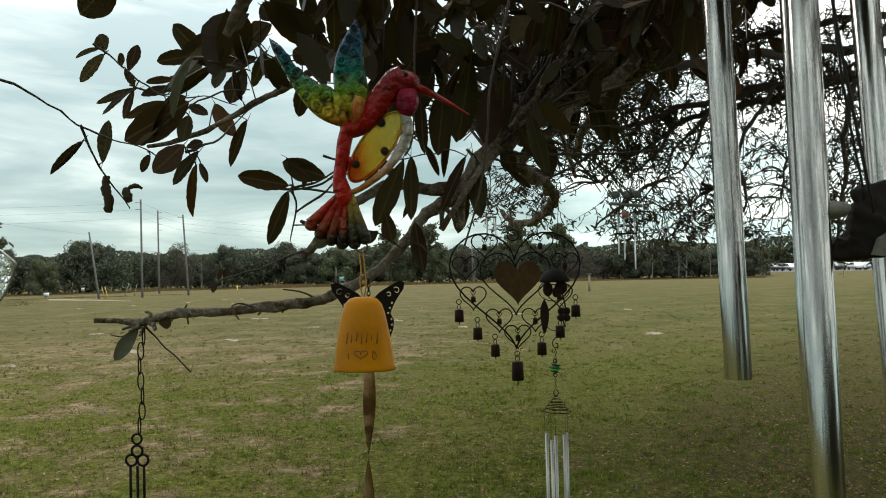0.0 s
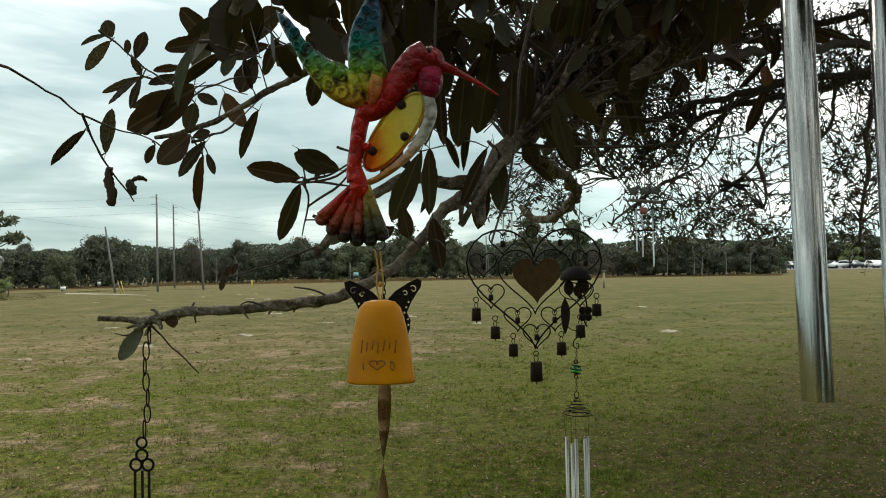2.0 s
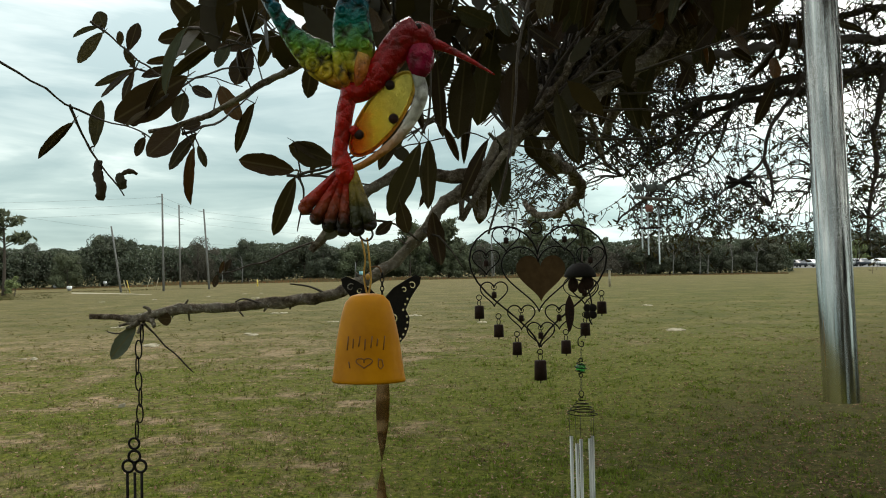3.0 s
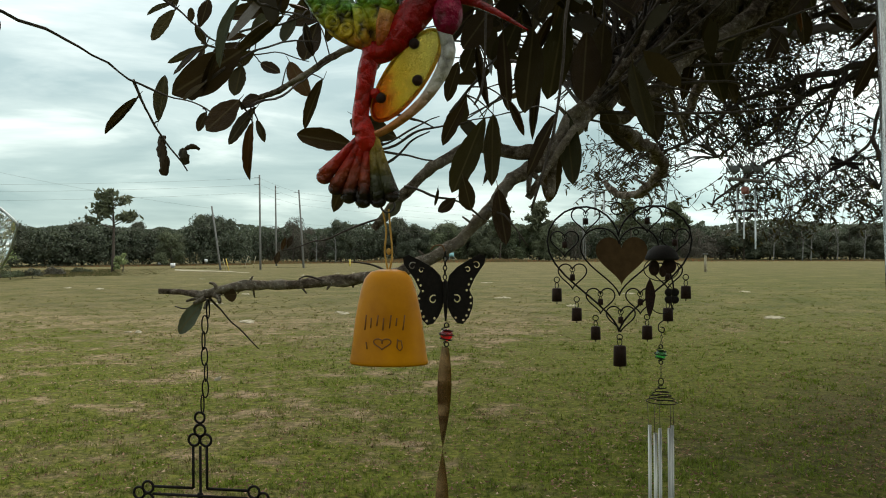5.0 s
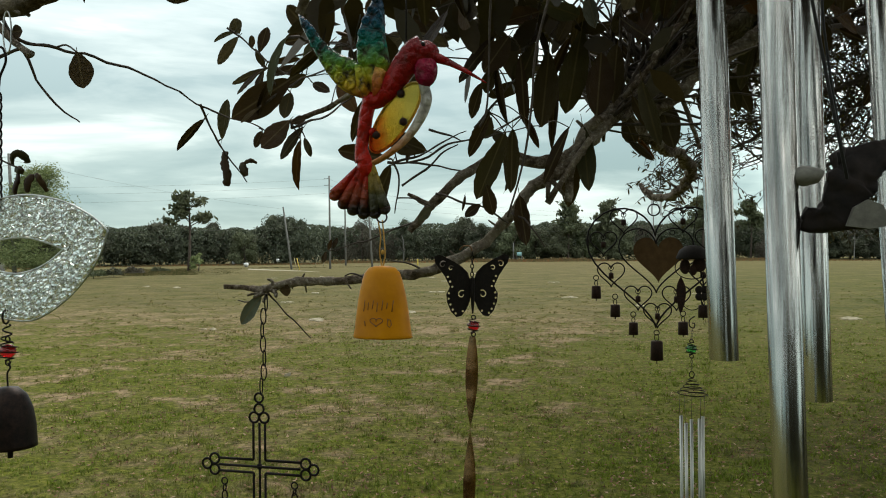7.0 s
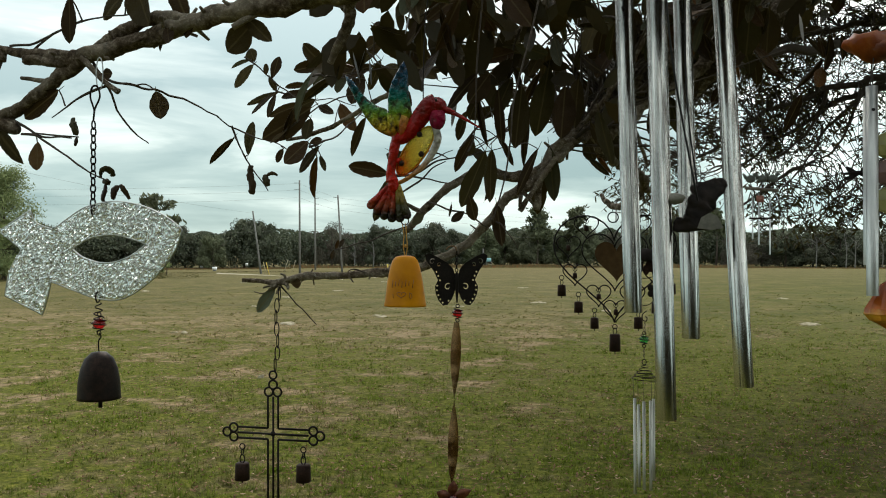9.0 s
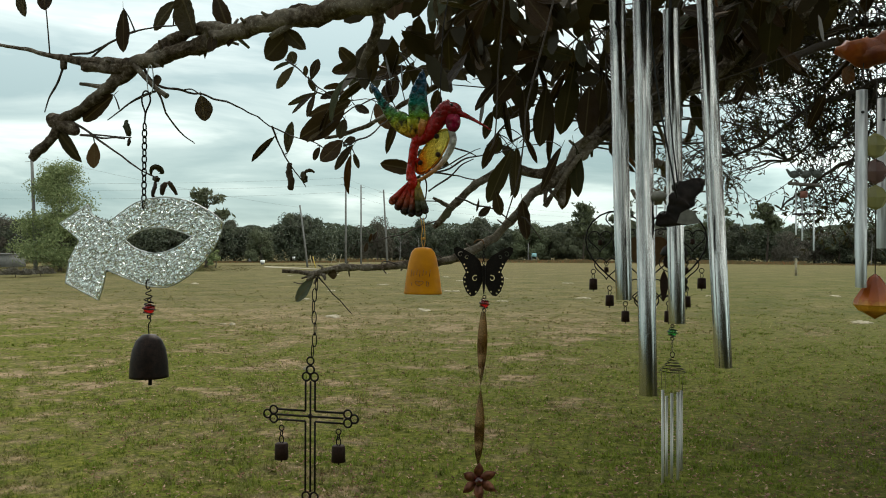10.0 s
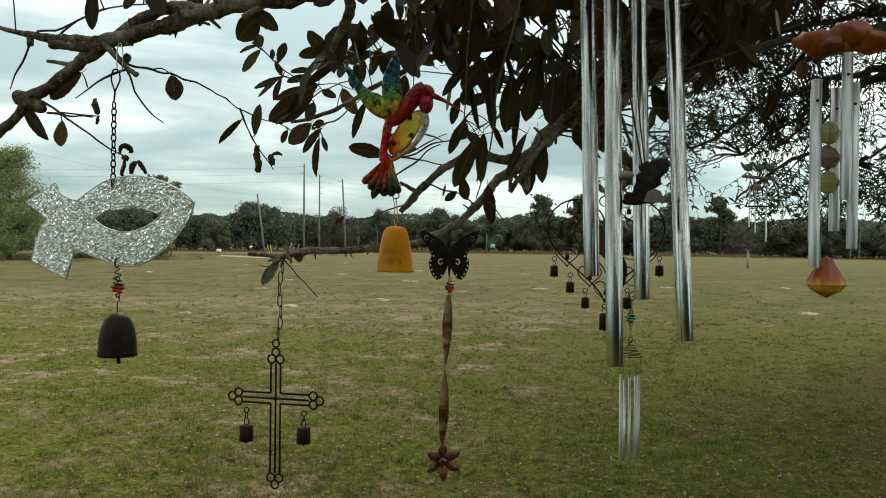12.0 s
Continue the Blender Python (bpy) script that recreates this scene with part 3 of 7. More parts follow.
def build_wood():
    rng = random.Random(21)
    looks = ["dark green round-crowned oak behind the field", "olive green leafy tree behind the field", "leafless brown brushy tree behind the field"]
    kinds = {0: [], 1: [], 2: []}
    for i in range(8):
        k = (0, 0, 1, 0, 1, 2, 0, 2)[i]
        t = far_tree(40 + i, 8.0, 8.0, WOOD_FAR[k], 9000, 0.13, looks[k], lumps=26)
        t.location = far_place(-60 - 5 * i, 135)
        kinds[k].append(t)
    for azimuth, top, wide, k in WOOD_LEFT + WOOD_MIDDLE + WOOD_RIGHT:
        dist = (226 if azimuth > 18.6 else 116 if azimuth > -23.5 else 107) + rng.uniform(-4, 6)
        h = 1.86 + dist * math.tan(radians(top))
        w = dist * radians(wide)
        c = copy_thing(rng.choice(kinds[k]), Matrix.Translation(far_place(azimuth, dist)) @ pose(0, 0, 0, 0, 0, rng.uniform(0, 360)))
        c.scale = (w / 6.6, w / 6.6, h / 7.6)
    # tall dry grass and low brush along the far edge of the field
    rngn = np.random.default_rng(4)
    n = 30000
    az = np.radians(rngn.uniform(-55, 18.3, n))
    far = np.where(az > radians(-23.5), 108, 103) + rngn.normal(0, 1.6, n)
    bx, by = 0.28 + far * np.sin(az), -0.45 + far * np.cos(az)
    bh = (0.10 + 0.38 * rngn.random(n) ** 2) * (1 + 0.7 * np.sin(bx * 0.33) * np.sin(bx * 0.11 + 2)) * np.where(np.abs(np.degrees(az) + 8.0) < 15.5, 0.8, 0.28)
    w = 0.03 + 0.10 * rngn.random(n)
    lean = rngn.normal(0, 0.25, n)
    v = np.stack([np.stack([bx - w, by, 0 * bx], 1), np.stack([bx + w, by, 0 * bx], 1), np.stack([bx + lean * bh, by, bh], 1)], 1).reshape(-1, 3)
    tagged(new("brush", raw("brush", v.tolist(), np.arange(n * 3).reshape(-1, 3).tolist(), EDGE_GRASS)), "tall dry grass along the far edge of the field", "brush", kind="stuff")
    # undergrowth between the trunks, and woods that go on behind
    n = 190000
    near = np.arange(n) < 125000
    az = np.radians(np.where(near, rngn.uniform(-58, 18.6, n), rngn.uniform(-58, 46, n)))
    far = np.where(near, np.where(az > radians(-23.5), 121, 112) + rngn.normal(0, 3, n), np.where(az > radians(18), 238, 192) + rngn.normal(0, 8, n))
    bx, by = 0.28 + far * np.sin(az), -0.45 + far * np.cos(az)
    rise = np.where(near, np.where(az < radians(7), 1.30, 0.95) + 0.30 * np.sin(az * 31) * np.sin(az * 83 + 1) + 0.16 * np.sin(az * 170), 1.45 + 0.2 * np.sin(az * 40))
    top = 1.86 + far * np.tan(np.radians(rise))
    bz = rngn.random(n) ** 0.7 * top
    c = np.stack([bx, by, bz], 1)
    a, b = rngn.normal(size=(n, 3)), rngn.normal(size=(n, 3))
    a *= np.where(near, 0.18, 0.42)[:, None] / np.linalg.norm(a, axis=1)[:, None]
    b *= np.where(near, 0.13, 0.3)[:, None] / np.linalg.norm(b, axis=1)[:, None]
    v = np.stack([c - a, c + b, c + a, c - b], 1).reshape(-1, 3)
    tagged(new("far_wood", raw("far_wood", v.tolist(), np.arange(n * 4).reshape(-1, 4).tolist(), WOOD_FAR[0])), "dark wood that closes the distance", "woods", kind="stuff")
    # thin pale trunks that stand before the thicket
    for azimuth, top in ((11.2, 1.0), (12.9, 1.3), (13.4, 0.9), (14.9, 1.1), (16.4, 0.9), (-0.8, 1.1), (-17.9, 0.8), (-19.2, 0.9)):
        x, y, _ = far_place(azimuth, 109)
        h = 1.86 + 109 * math.tan(radians(top))
        t = thing("bare_sapling", "thin pale leafless sapling before the thicket", "tree", (x, y, 0), "bare saplings")
        part("trunk", bar([(0, 0, -0.1), (0.1, 0, h * 0.5), (rng.uniform(-0.4, 0.4), 0, h)], (0.07, 0.02), 6, smooth_steps=3), POLE_WOOD, t)
        for _ in range(6):
            z = h * rng.uniform(0.35, 0.9)
            e = Vector((rng.uniform(-1.0, 1.0), rng.uniform(-0.4, 0.4), z + rng.uniform(0.4, 1.1)))
            part("branch", bar([(0.08, 0, z), e * 0.6 + Vector((0.04, 0, 0.4 * z + 0.1)), e], (0.025, 0.008), 4), POLE_WOOD, t)


build_wood()


def unseen_trees_behind():
    """Unseen trees added behind the camera, to dim light and reflections from there."""
    rng = random.Random(6)
    k = far_tree(61, 8.5, 8.0, WOOD_FAR[0], 2600, 0.26, "unseen dark green tree added behind the camera")
    k.location = (8.0, -12, 0)
    for x, y, s in ((3.5, -13, 0.9), (13, -8, 1.0), (14, 2, 0.95), (1.0, -18, 1.0), (18, -14, 1.1), (12, -15, 1.0), (-9, -34, 1.0), (-24, -30, 1.1)):
        c = copy_thing(k, pose(x, y, 0, 0, 0, rng.uniform(0, 360)))
        c.scale = (s, s, s)


unseen_trees_behind()


def pine(place, height, seed, label, low=0.45, layers=15, thick=190, inward=0.9):
    """A tall bare trunk with a few flat layers of needles near the top."""
    t = thing("pine_tree", label, "pine tree", place)
    rng = random.Random(seed)
    bm = bar([(0, 0, -0.1), (0.15, 0, height * 0.5), (0.05, 0, height)], (0.16, 0.04), 7, smooth_steps=4)
    verts, faces = [], []
    nr = np.random.default_rng(seed)
    for k in range(layers):
        z = height * (low + (0.98 - low) * k / layers)
        g = rng.uniform(0, 6.28)
        r = height * rng.uniform(0.16, 0.30) * (1.2 - 0.9 * k / layers)
        tip = Vector((r * math.cos(g), r * math.sin(g), z + 0.5))
        bar([(0.08, 0, z - 0.3), tip * 0.5 + Vector((0, 0, z * 0.5 - 0.1)), tip], (0.05, 0.02), 5, bm=bm)
        for _ in range(thick):
            q = Vector(nr.normal(0, 1, 3)) * height * 0.045
            c = tip + Vector((q.x, q.y, q.z * 0.5))
            c += (Vector((0, 0, z)) - tip) * (rng.random() * inward)
            a = Vector(nr.normal(0, 1, 3)).normalized() * 0.34
            b = Vector(nr.normal(0, 1, 3)).normalized() * 0.16
            i = len(verts)
            verts += [c - a, c + b, c + a, c - b]
            faces.append((i, i + 1, i + 2, i + 3))
    part("trunk", bm, TWIG, t)
    ob = new("crown", raw("crown", verts, faces, WOOD_FAR[1]))
    ob.parent = t


pine(far_place(-32.2, 76), 6.65, 5, "slender pine with sparse layered needles past the field", 0.60, 12, 60, 0.45)
pine(far_place(-6.6, 112), 7.6, 6, "broad-topped pine with layered needles past the field", 0.5, 14, 150)
pine(far_place(-3.9, 114), 7.8, 9, "broad-topped pine with layered needles past the field", 0.5, 14, 150)
pine(far_place(2.2, 113), 7.9, 12, "broad-topped pine with layered needles past the field", 0.55, 12, 130)
pine(far_place(5.2, 115), 7.5, 14, "pine with layered dark needles past the field", 0.55, 12, 110)


def pale_tree():
    """A light green tree whose crown hangs in a broad cone down to the ground."""
    t = thing("tree", "pale green leafy tree at the edge of the field", "tree", far_place(-41.1, 66))
    rng = np.random.default_rng(77)
    h, n = 7.9, 34000
    bm = bar([(0, 0, -0.1), (0.05, 0, h * 0.4), (0.0, 0.1, h * 0.92)], (0.16, 0.03), 7, smooth_steps=4)
    lumps = 120
    lz = h * (0.10 + 0.86 * rng.random(lumps) ** 1.05)
    spread = 3.7 * np.clip(1.10 - lz / h, 0.05, 1) ** 0.75 * np.clip(lz / h * 6, 0.35, 1)
    g, q = rng.random(lumps) * 6.283, np.sqrt(rng.random(lumps))
    mid = np.stack([np.cos(g) * q * spread, np.sin(g) * q * spread, lz], 1)
    for m in mid[:36]:
        bar([(0, 0, max(0.3, m[2] - 1.2)), (m * (0.55, 0.55, 1) - (0, 0, 0.35)).tolist(), m.tolist()], (0.04, 0.008), 4, bm=bm)
    part("trunk", bm, TWIG, t)
    which = rng.integers(0, lumps, n)
    c = mid[which] + rng.normal(size=(n, 3)) * (0.36, 0.36, 0.28)
    c[:, 2] = np.abs(c[:, 2] - 0.3) + 0.3
    a, b = rng.normal(size=(n, 3)), rng.normal(size=(n, 3))
    a *= (0.085 * (0.5 + rng.random(n)) / np.linalg.norm(a, axis=1))[:, None]
    b *= (0.05 / np.linalg.norm(b, axis=1))[:, None]
    v = np.stack([c - a, c + b, c + a, c - b], 1).reshape(-1, 3)
    ob = new("crown", raw("crown", v.tolist(), np.arange(n * 4).reshape(-1, 4).tolist(), PALE_TREE))
    ob.parent = t
    u = far_tree(78, 2.1, 1.5, PALE_TREE, 900, 0.09, "small pale green sapling at the edge of the field")
    u.location = far_place(-31.6, 75)


pale_tree()


def near_brush():
    """Low brown and dull green bushes on the open side, nearer than the wood."""
    rng = random.Random(15)
    for azimuth, dist, h, w, k in ((-45.5, 58, 1.1, 2.6, 2), (-43.6, 55, 0.6, 2.4, 2), (-42.2, 57, 0.5, 2.0, 2), (-39.5, 58, 0.7, 2.2, 2), (-38.0, 60, 1.0, 1.8, 1), (-36.8, 62, 0.8, 1.6, 0), (-35.6, 66, 0.6, 2.0, 2), (-34.0, 72, 0.5, 1.8, 1)):
        bush = thing("bush", "low scrubby bush at the edge of the field", "bush", far_place(azimuth, dist), "bushes at the field's edge")
        ob = new("foliage", crown_mesh("foliage", rng.randint(1, 999), h, w, 0.05, 1500, 0.07, WOOD_FAR[k], 12, False, 1.0))
        ob.parent = bush
        part("stem", bar([(0, 0, -0.05), (0.03, 0, h * 0.6)], (0.03, 0.01), 5), TWIG, bush)
    # the rough verge along the track
    nr = np.random.default_rng(31)
    n = 16000
    az = np.radians(nr.uniform(-48, -19, n))
    d = nr.uniform(64, 86, n)
    open_side = (nr.random(n) < (np.degrees(-az) - 28.0) / 3.5) | (d > 83)
    az, d = az[open_side], d[open_side]
    n = len(d)
    x, y = 0.28 + d * np.sin(az), -0.45 + d * np.cos(az)
    fade = np.where(d > 83, 0.5, 1.0) * np.clip((np.degrees(-az) - np.where(d > 83, 19.5, 28.2)) / 5, 0, 1) * (0.35 + 0.65 * (np.sin(d * 1.3 + az * 60) > -0.3))
    h = (0.04 + 0.17 * nr.random(n) ** 2) * (0.7 + 0.6 * np.sin(az * 90) * np.sin(az * 37)) * (0.05 + 0.95 * fade)
    w = 0.03 + 0.07 * nr.random(n)
    lean = nr.normal(0, 0.3, n)
    v = np.stack([np.stack([x - w, y, 0 * x], 1), np.stack([x + w, y, 0 * x], 1), np.stack([x + lean * h, y, h], 1)], 1).reshape(-1, 3)
    tagged(new("verge", raw("verge", v.tolist(), np.arange(n * 3).reshape(-1, 3).tolist(), VERGE)), "rough grass along the track past the field", "grass", kind="stuff")


near_brush()


def utility_pole(foot, top_azimuth, top, arms, side, wide=0.105):
    """foot: bearing and distance; top: degrees over the eye; arms reach out to one side."""
    x, y, _ = far_place(*foot)
    tx, ty, _ = far_place(top_azimuth, foot[1])
    lean = tx - x
    height = 1.86 + foot[1] * math.tan(radians(top))
    t = thing("utility_pole", "leaning pale wooden utility pole beside the field" if abs(lean) > 0.6 else "weathered grey wooden utility pole beside the field", "utility pole", (x, y, 0), "utility poles")
    part("post", bar([(0, 0, -0.3), (lean * 0.5, 0, height / 2), (lean, 0, height)], (wide, wide * 0.7), 10), POLE_WOOD, t)
    for k in range(arms):
        z = height - 0.25 - 0.62 * k
        c = lean * z / height + side * 0.22
        part("crossarm", block((c, -0.1, z), (0.52, 0.035, 0.035), bevel=0.008), POLE_WOOD, t)
    return Vector((tx, ty, height))


POLE_LEAN = utility_pole((-25.47, 77), -26.17, 2.88, 0, 1, 0.10)
POLE_A = utility_pole((-22.90, 77), -22.92, 4.98, 2, -1)
utility_pole((-21.85, 92), -21.88, 4.28, 4, 1)
POLE_C = utility_pole((-20.02, 80), -20.36, 4.0, 1, -1)
POLE_W = utility_pole((-42.45, 66), -42.95, 6.0, 2, -1, 0.14)
utility_pole((-0.9, 112), -0.9, 2.0, 0, 1, 0.10)
utility_pole((-10.3, 110), -10.3, 0.3, 0, 1, 0.10)


def power_lines():
    """Cables that sag from pole to pole."""
    far_left, far_right = Vector(far_place(-55, 88)), Vector(far_place(2, 150))
    runs = []
    for drop, rise in ((0.3, 7.6), (0.9, 7.0), (1.6, 6.2)):
        runs.append((POLE_A - Vector((0, 0, drop)), far_left + Vector((0, 0, rise))))
        runs.append((POLE_C - Vector((0, 0, drop * 0.9)), far_right + Vector((0, 0, rise * 1.05 - 0.4))))
        runs.append((POLE_A - Vector((0, 0, drop)), POLE_C - Vector((0, 0, drop * 0.9))))
    low = 1.86 + 77 * math.tan(radians(1.75))
    runs.append((Vector((POLE_C.x, POLE_C.y, low)), far_left + Vector((0, 0, low - 0.3))))
    runs.append((Vector((POLE_C.x, POLE_C.y, low)), far_right + Vector((0, 0, 5.6))))
    runs.append((POLE_W - Vector((0, 0, 0.4)), POLE_LEAN - Vector((0, 0, 0.2))))
    for a, b in runs:
        sag = 0.012 * (b - a).length
        pts = [a.lerp(b, k / 14) - Vector((0, 0, sag * 4 * (k / 14) * (1 - k / 14))) for k in range(15)]
        ob = mesh_object("power_line", bar(pts, 0.0065, 5), POLE_WOOD)
        tagged(ob, "thin dark power line sagging between poles", "power line", "power lines")


power_lines()

CAR_PAINT = [Mat("white_car_paint", 0.3, 0, (0.75, 0.76, 0.77)).m, Mat("silver_car_paint", 0.3, 0.6, (0.45, 0.47, 0.5)).m, Mat("dark_car_paint", 0.3, 0.2, (0.03, 0.035, 0.045)).m]
CAR_GLASS = Mat("car_window_glass", 0.08, 0, (0.02, 0.025, 0.03)).m
ASPHALT = rusty("grey_asphalt", (0.15, 0.15, 0.145), (0.24, 0.24, 0.23), 3, 0.95, 0.0)
RUBBER_AND_HOLE_SHADE = Mat("black_rubber_and_hole_shade", 0.85, 0, (0.02, 0.02, 0.02)).m


def car(place, turn, paint, label):
    t = thing("car", label, "car", place, "parked cars")
    t.rotation_euler = (0, 0, radians(turn))
    bm = bmesh.new()
    prof = [(-2.2, 0.35), (-2.25, 0.75), (-2.0, 0.92), (-1.3, 0.98), (-0.75, 1.42), (0.75, 1.46), (1.5, 1.0), (2.15, 0.92), (2.25, 0.6), (2.2, 0.35)]
    plate(prof, 1.7, bm=bm)
    bmesh.ops.bevel(bm, geom=[e for e in bm.edges if e.is_boundary or e.calc_face_angle(0) > 0.9], offset=0.06, segments=2, affect="EDGES")
    part("body", bm, paint, t)
    glass = bmesh.new()
    plate([(-1.18, 1.0), (-0.70, 1.36), (-0.03, 1.38), (-0.03, 1.0)], 1.72, bm=glass)
    plate([(0.03, 1.0), (0.03, 1.38), (0.68, 1.38), (1.28, 1.02)], 1.72, bm=glass)
    part("windows", glass, CAR_GLASS, t, smooth=False)
    for x in (-1.4, 1.4):
        for y in (-0.78, 0.78):
            w = part("wheel", lathe([(0, -0.1), (0.2, -0.1), (0.31, -0.08), (0.33, 0), (0.31, 0.08), (0.2, 0.1), (0, 0.1)], 16), RUBBER_AND_HOLE_SHADE, t)
            w.matrix_basis = pose(x, y, 0.33, 90, 0, 0)
    return t


def car_park():
    """A lot past the field's corner, with two rows of cars and its lamps."""
    rng = random.Random(27)
    bm = bmesh.new()
    rows = [[bm.verts.new(Vector(far_place(g, d)) + Vector((0, 0, 0.03))) for d in (160, 212)] for g in np.linspace(18.3, 33, 16)]
    for p, q in zip(rows, rows[1:]):
        bm.faces.new((p[0], q[0], q[1], p[1]))
    tagged(mesh_object("car_park", bm, ASPHALT, False), "grey asphalt car park past the field", "car park", kind="structure")
    paints = (2, 1, 2, 0, 2, 0, 1, 2, 0, 2, 0, 1, 2, 0, 2)
    for k, paint in enumerate(paints):
        for row, dist in ((0, 172), (1, 190)):
            if rng.random() < 0.85:
                which = paint if row == 0 else paints[-1 - k]
                x, y, _ = far_place(18.9 + 0.92 * k + rng.uniform(-0.1, 0.1) + 0.4 * row, dist)
                car((x, y, 0.03), rng.choice((60, 80, 90, 100, 125, 15)), CAR_PAINT[which], ("white", "silver", "dark")[which] + " car parked beyond the field")
    for azimuth, dist in ((20.88, 198), (22.41, 200), (23.10, 198), (25.6, 200)):
        t = thing("lamp_post", "tall grey lamp post with a pale head in the car park", "lamp post", far_place(azimuth, dist), "car park lamps")
        part("post", bar([(0, 0, 0), (0, 0, 5.5)], (0.09, 0.06), 8), POLE_WOOD, t)
        part("arm", bar([(0, 0, 5.45), (-0.5, 0, 5.55)], 0.04, 6), POLE_WOOD, t)
        part("head", block((-0.7, 0, 5.55), (0.7, 0.3, 0.14), bevel=0.03), CAR_PAINT[0], t)
    u = far_tree(83, 6.0, 6.4, PALE_TREE, 5000, 0.17, "pale green leafy tree behind the car park", lumps=20)
    u.location = far_place(22.35, 218)


car_park()


def small_far_things():
    t = thing("fence_post", "pale wooden post with a small cap in the field", "post", far_place(7.0, 62))
    part("shaft", bar([(0, 0, -0.1), (0, 0, 1.25)], (0.09, 0.08), 8), PALE, t)
    part("cap", block((0, 0, 1.28), (0.36, 0.3, 0.07), bevel=0.01), POLE_WOOD, t)
    w = thing("utility_box", "small white utility box among brush past the field", "box", far_place(-29.25, 104))
    part("cabinet", block((0, 0, 0.40), (0.62, 0.3, 0.42), bevel=0.02), CAR_PAINT[0], w)
    part("foot", block((0, 0, 0.1), (0.7, 0.3, 0.25), bevel=0.01), POLE_WOOD, w)
    s = thing("sign_board", "small turquoise sign board on two legs", "sign", far_place(-9.9, 108))
    for x in (-0.3, 0.3):
        part("leg", bar([(x, 0, -0.1), (x, 0, 1.0)], 0.04, 6), POLE_WOOD, s)
    part("board", block((0, -0.06, 0.95), (0.62, 0.05, 0.5), bevel=0.01), Mat("turquoise_paint", 0.5, 0, (0.22, 0.42, 0.45)).m, s)
    bm = bmesh.new()
    rows = []
    for g in np.linspace(-28.4, -23.6, 16):
        mid, half = float(np.interp(g, (-28.4, -27, -25.5, -23.6), (79.5, 75.5, 72, 66.5))), float(np.interp(g, (-28.4, -26, -23.6), (2.4, 1.4, 0.4)))
        rows.append([bm.verts.new(Vector(far_place(g, mid + k * half + 0.3 * math.sin(g * 5))) + Vector((0, 0, 0.02))) for k in (-1, 1)])
    for p, q in zip(rows, rows[1:]):
        bm.faces.new((p[0], q[0], q[1], p[1]))
    tagged(mesh_object("sandy_track", bm, PALE, False), "pale sandy track at the field's far edge", "track", kind="structure")
    m = thing("marker_post", "short yellow marker post in the far grass", "post", far_place(-16.9, 88))
    part("shaft", bar([(0, 0, -0.1), (0, 0, 0.72)], 0.07, 8), Mat("yellow_paint", 0.5, 0, (0.55, 0.42, 0.06)).m, m)
    part("cap", block((0, 0, 0.74), (0.18, 0.18, 0.05), bevel=0.01), POLE_WOOD, m)
    k = thing("utility_box", "small white box in the grass by the track", "box", far_place(-28.52, 90))
    part("cabinet", block((0, 0, 0.30), (0.42, 0.3, 0.3), bevel=0.02), CAR_PAINT[0], k)
    part("foot", block((0, 0, 0.07), (0.3, 0.2, 0.2), bevel=0.01), POLE_WOOD, k)
    k = thing("sign_board", "small white sign on a thin post before the wood", "sign", far_place(-26.42, 105))
    part("leg", bar([(0, 0, -0.1), (0, 0, 0.4)], 0.03, 6), POLE_WOOD, k)
    part("board", block((0, -0.05, 0.5), (0.4, 0.04, 0.34), bevel=0.01), CAR_PAINT[0], k)
    # guards on the wires that stay the poles
    for foot, dist, top, height, paint in ((-24.94, 74, -25.17, 1.07, (0.50, 0.36, 0.04)), (-25.12, 75, -25.36, 1.1, (0.30, 0.25, 0.12)), (-23.98, 85, -23.67, 1.18, (0.28, 0.25, 0.17)), (-23.40, 88, -23.18, 1.12, (0.28, 0.25, 0.17))):
        g = thing("guy_wire_guard", "yellow plastic guard on a pole's stay wire" if paint[2] < 0.1 else "faded tan guard on a pole's stay wire", "guy guard", far_place(foot, dist), "guy wire guards")
        part("sleeve", bar([(0, 0, -0.05), (dist * radians(top - foot), 0, height)], 0.032, 8), Mat("guard_plastic", 0.5, 0, paint).m, g)
    h = thing("shed", "small grey shed beyond the field", "shed", far_place(-44.4, 84))
    part("wall", block((0, 0, 0.55), (3.4, 2.4, 1.1), bevel=0.02), POLE_WOOD, h)
    part("roof", block((0, 0, 1.16), (3.7, 2.7, 0.12), bevel=0.03), POLE_WOOD, h)


small_far_things()


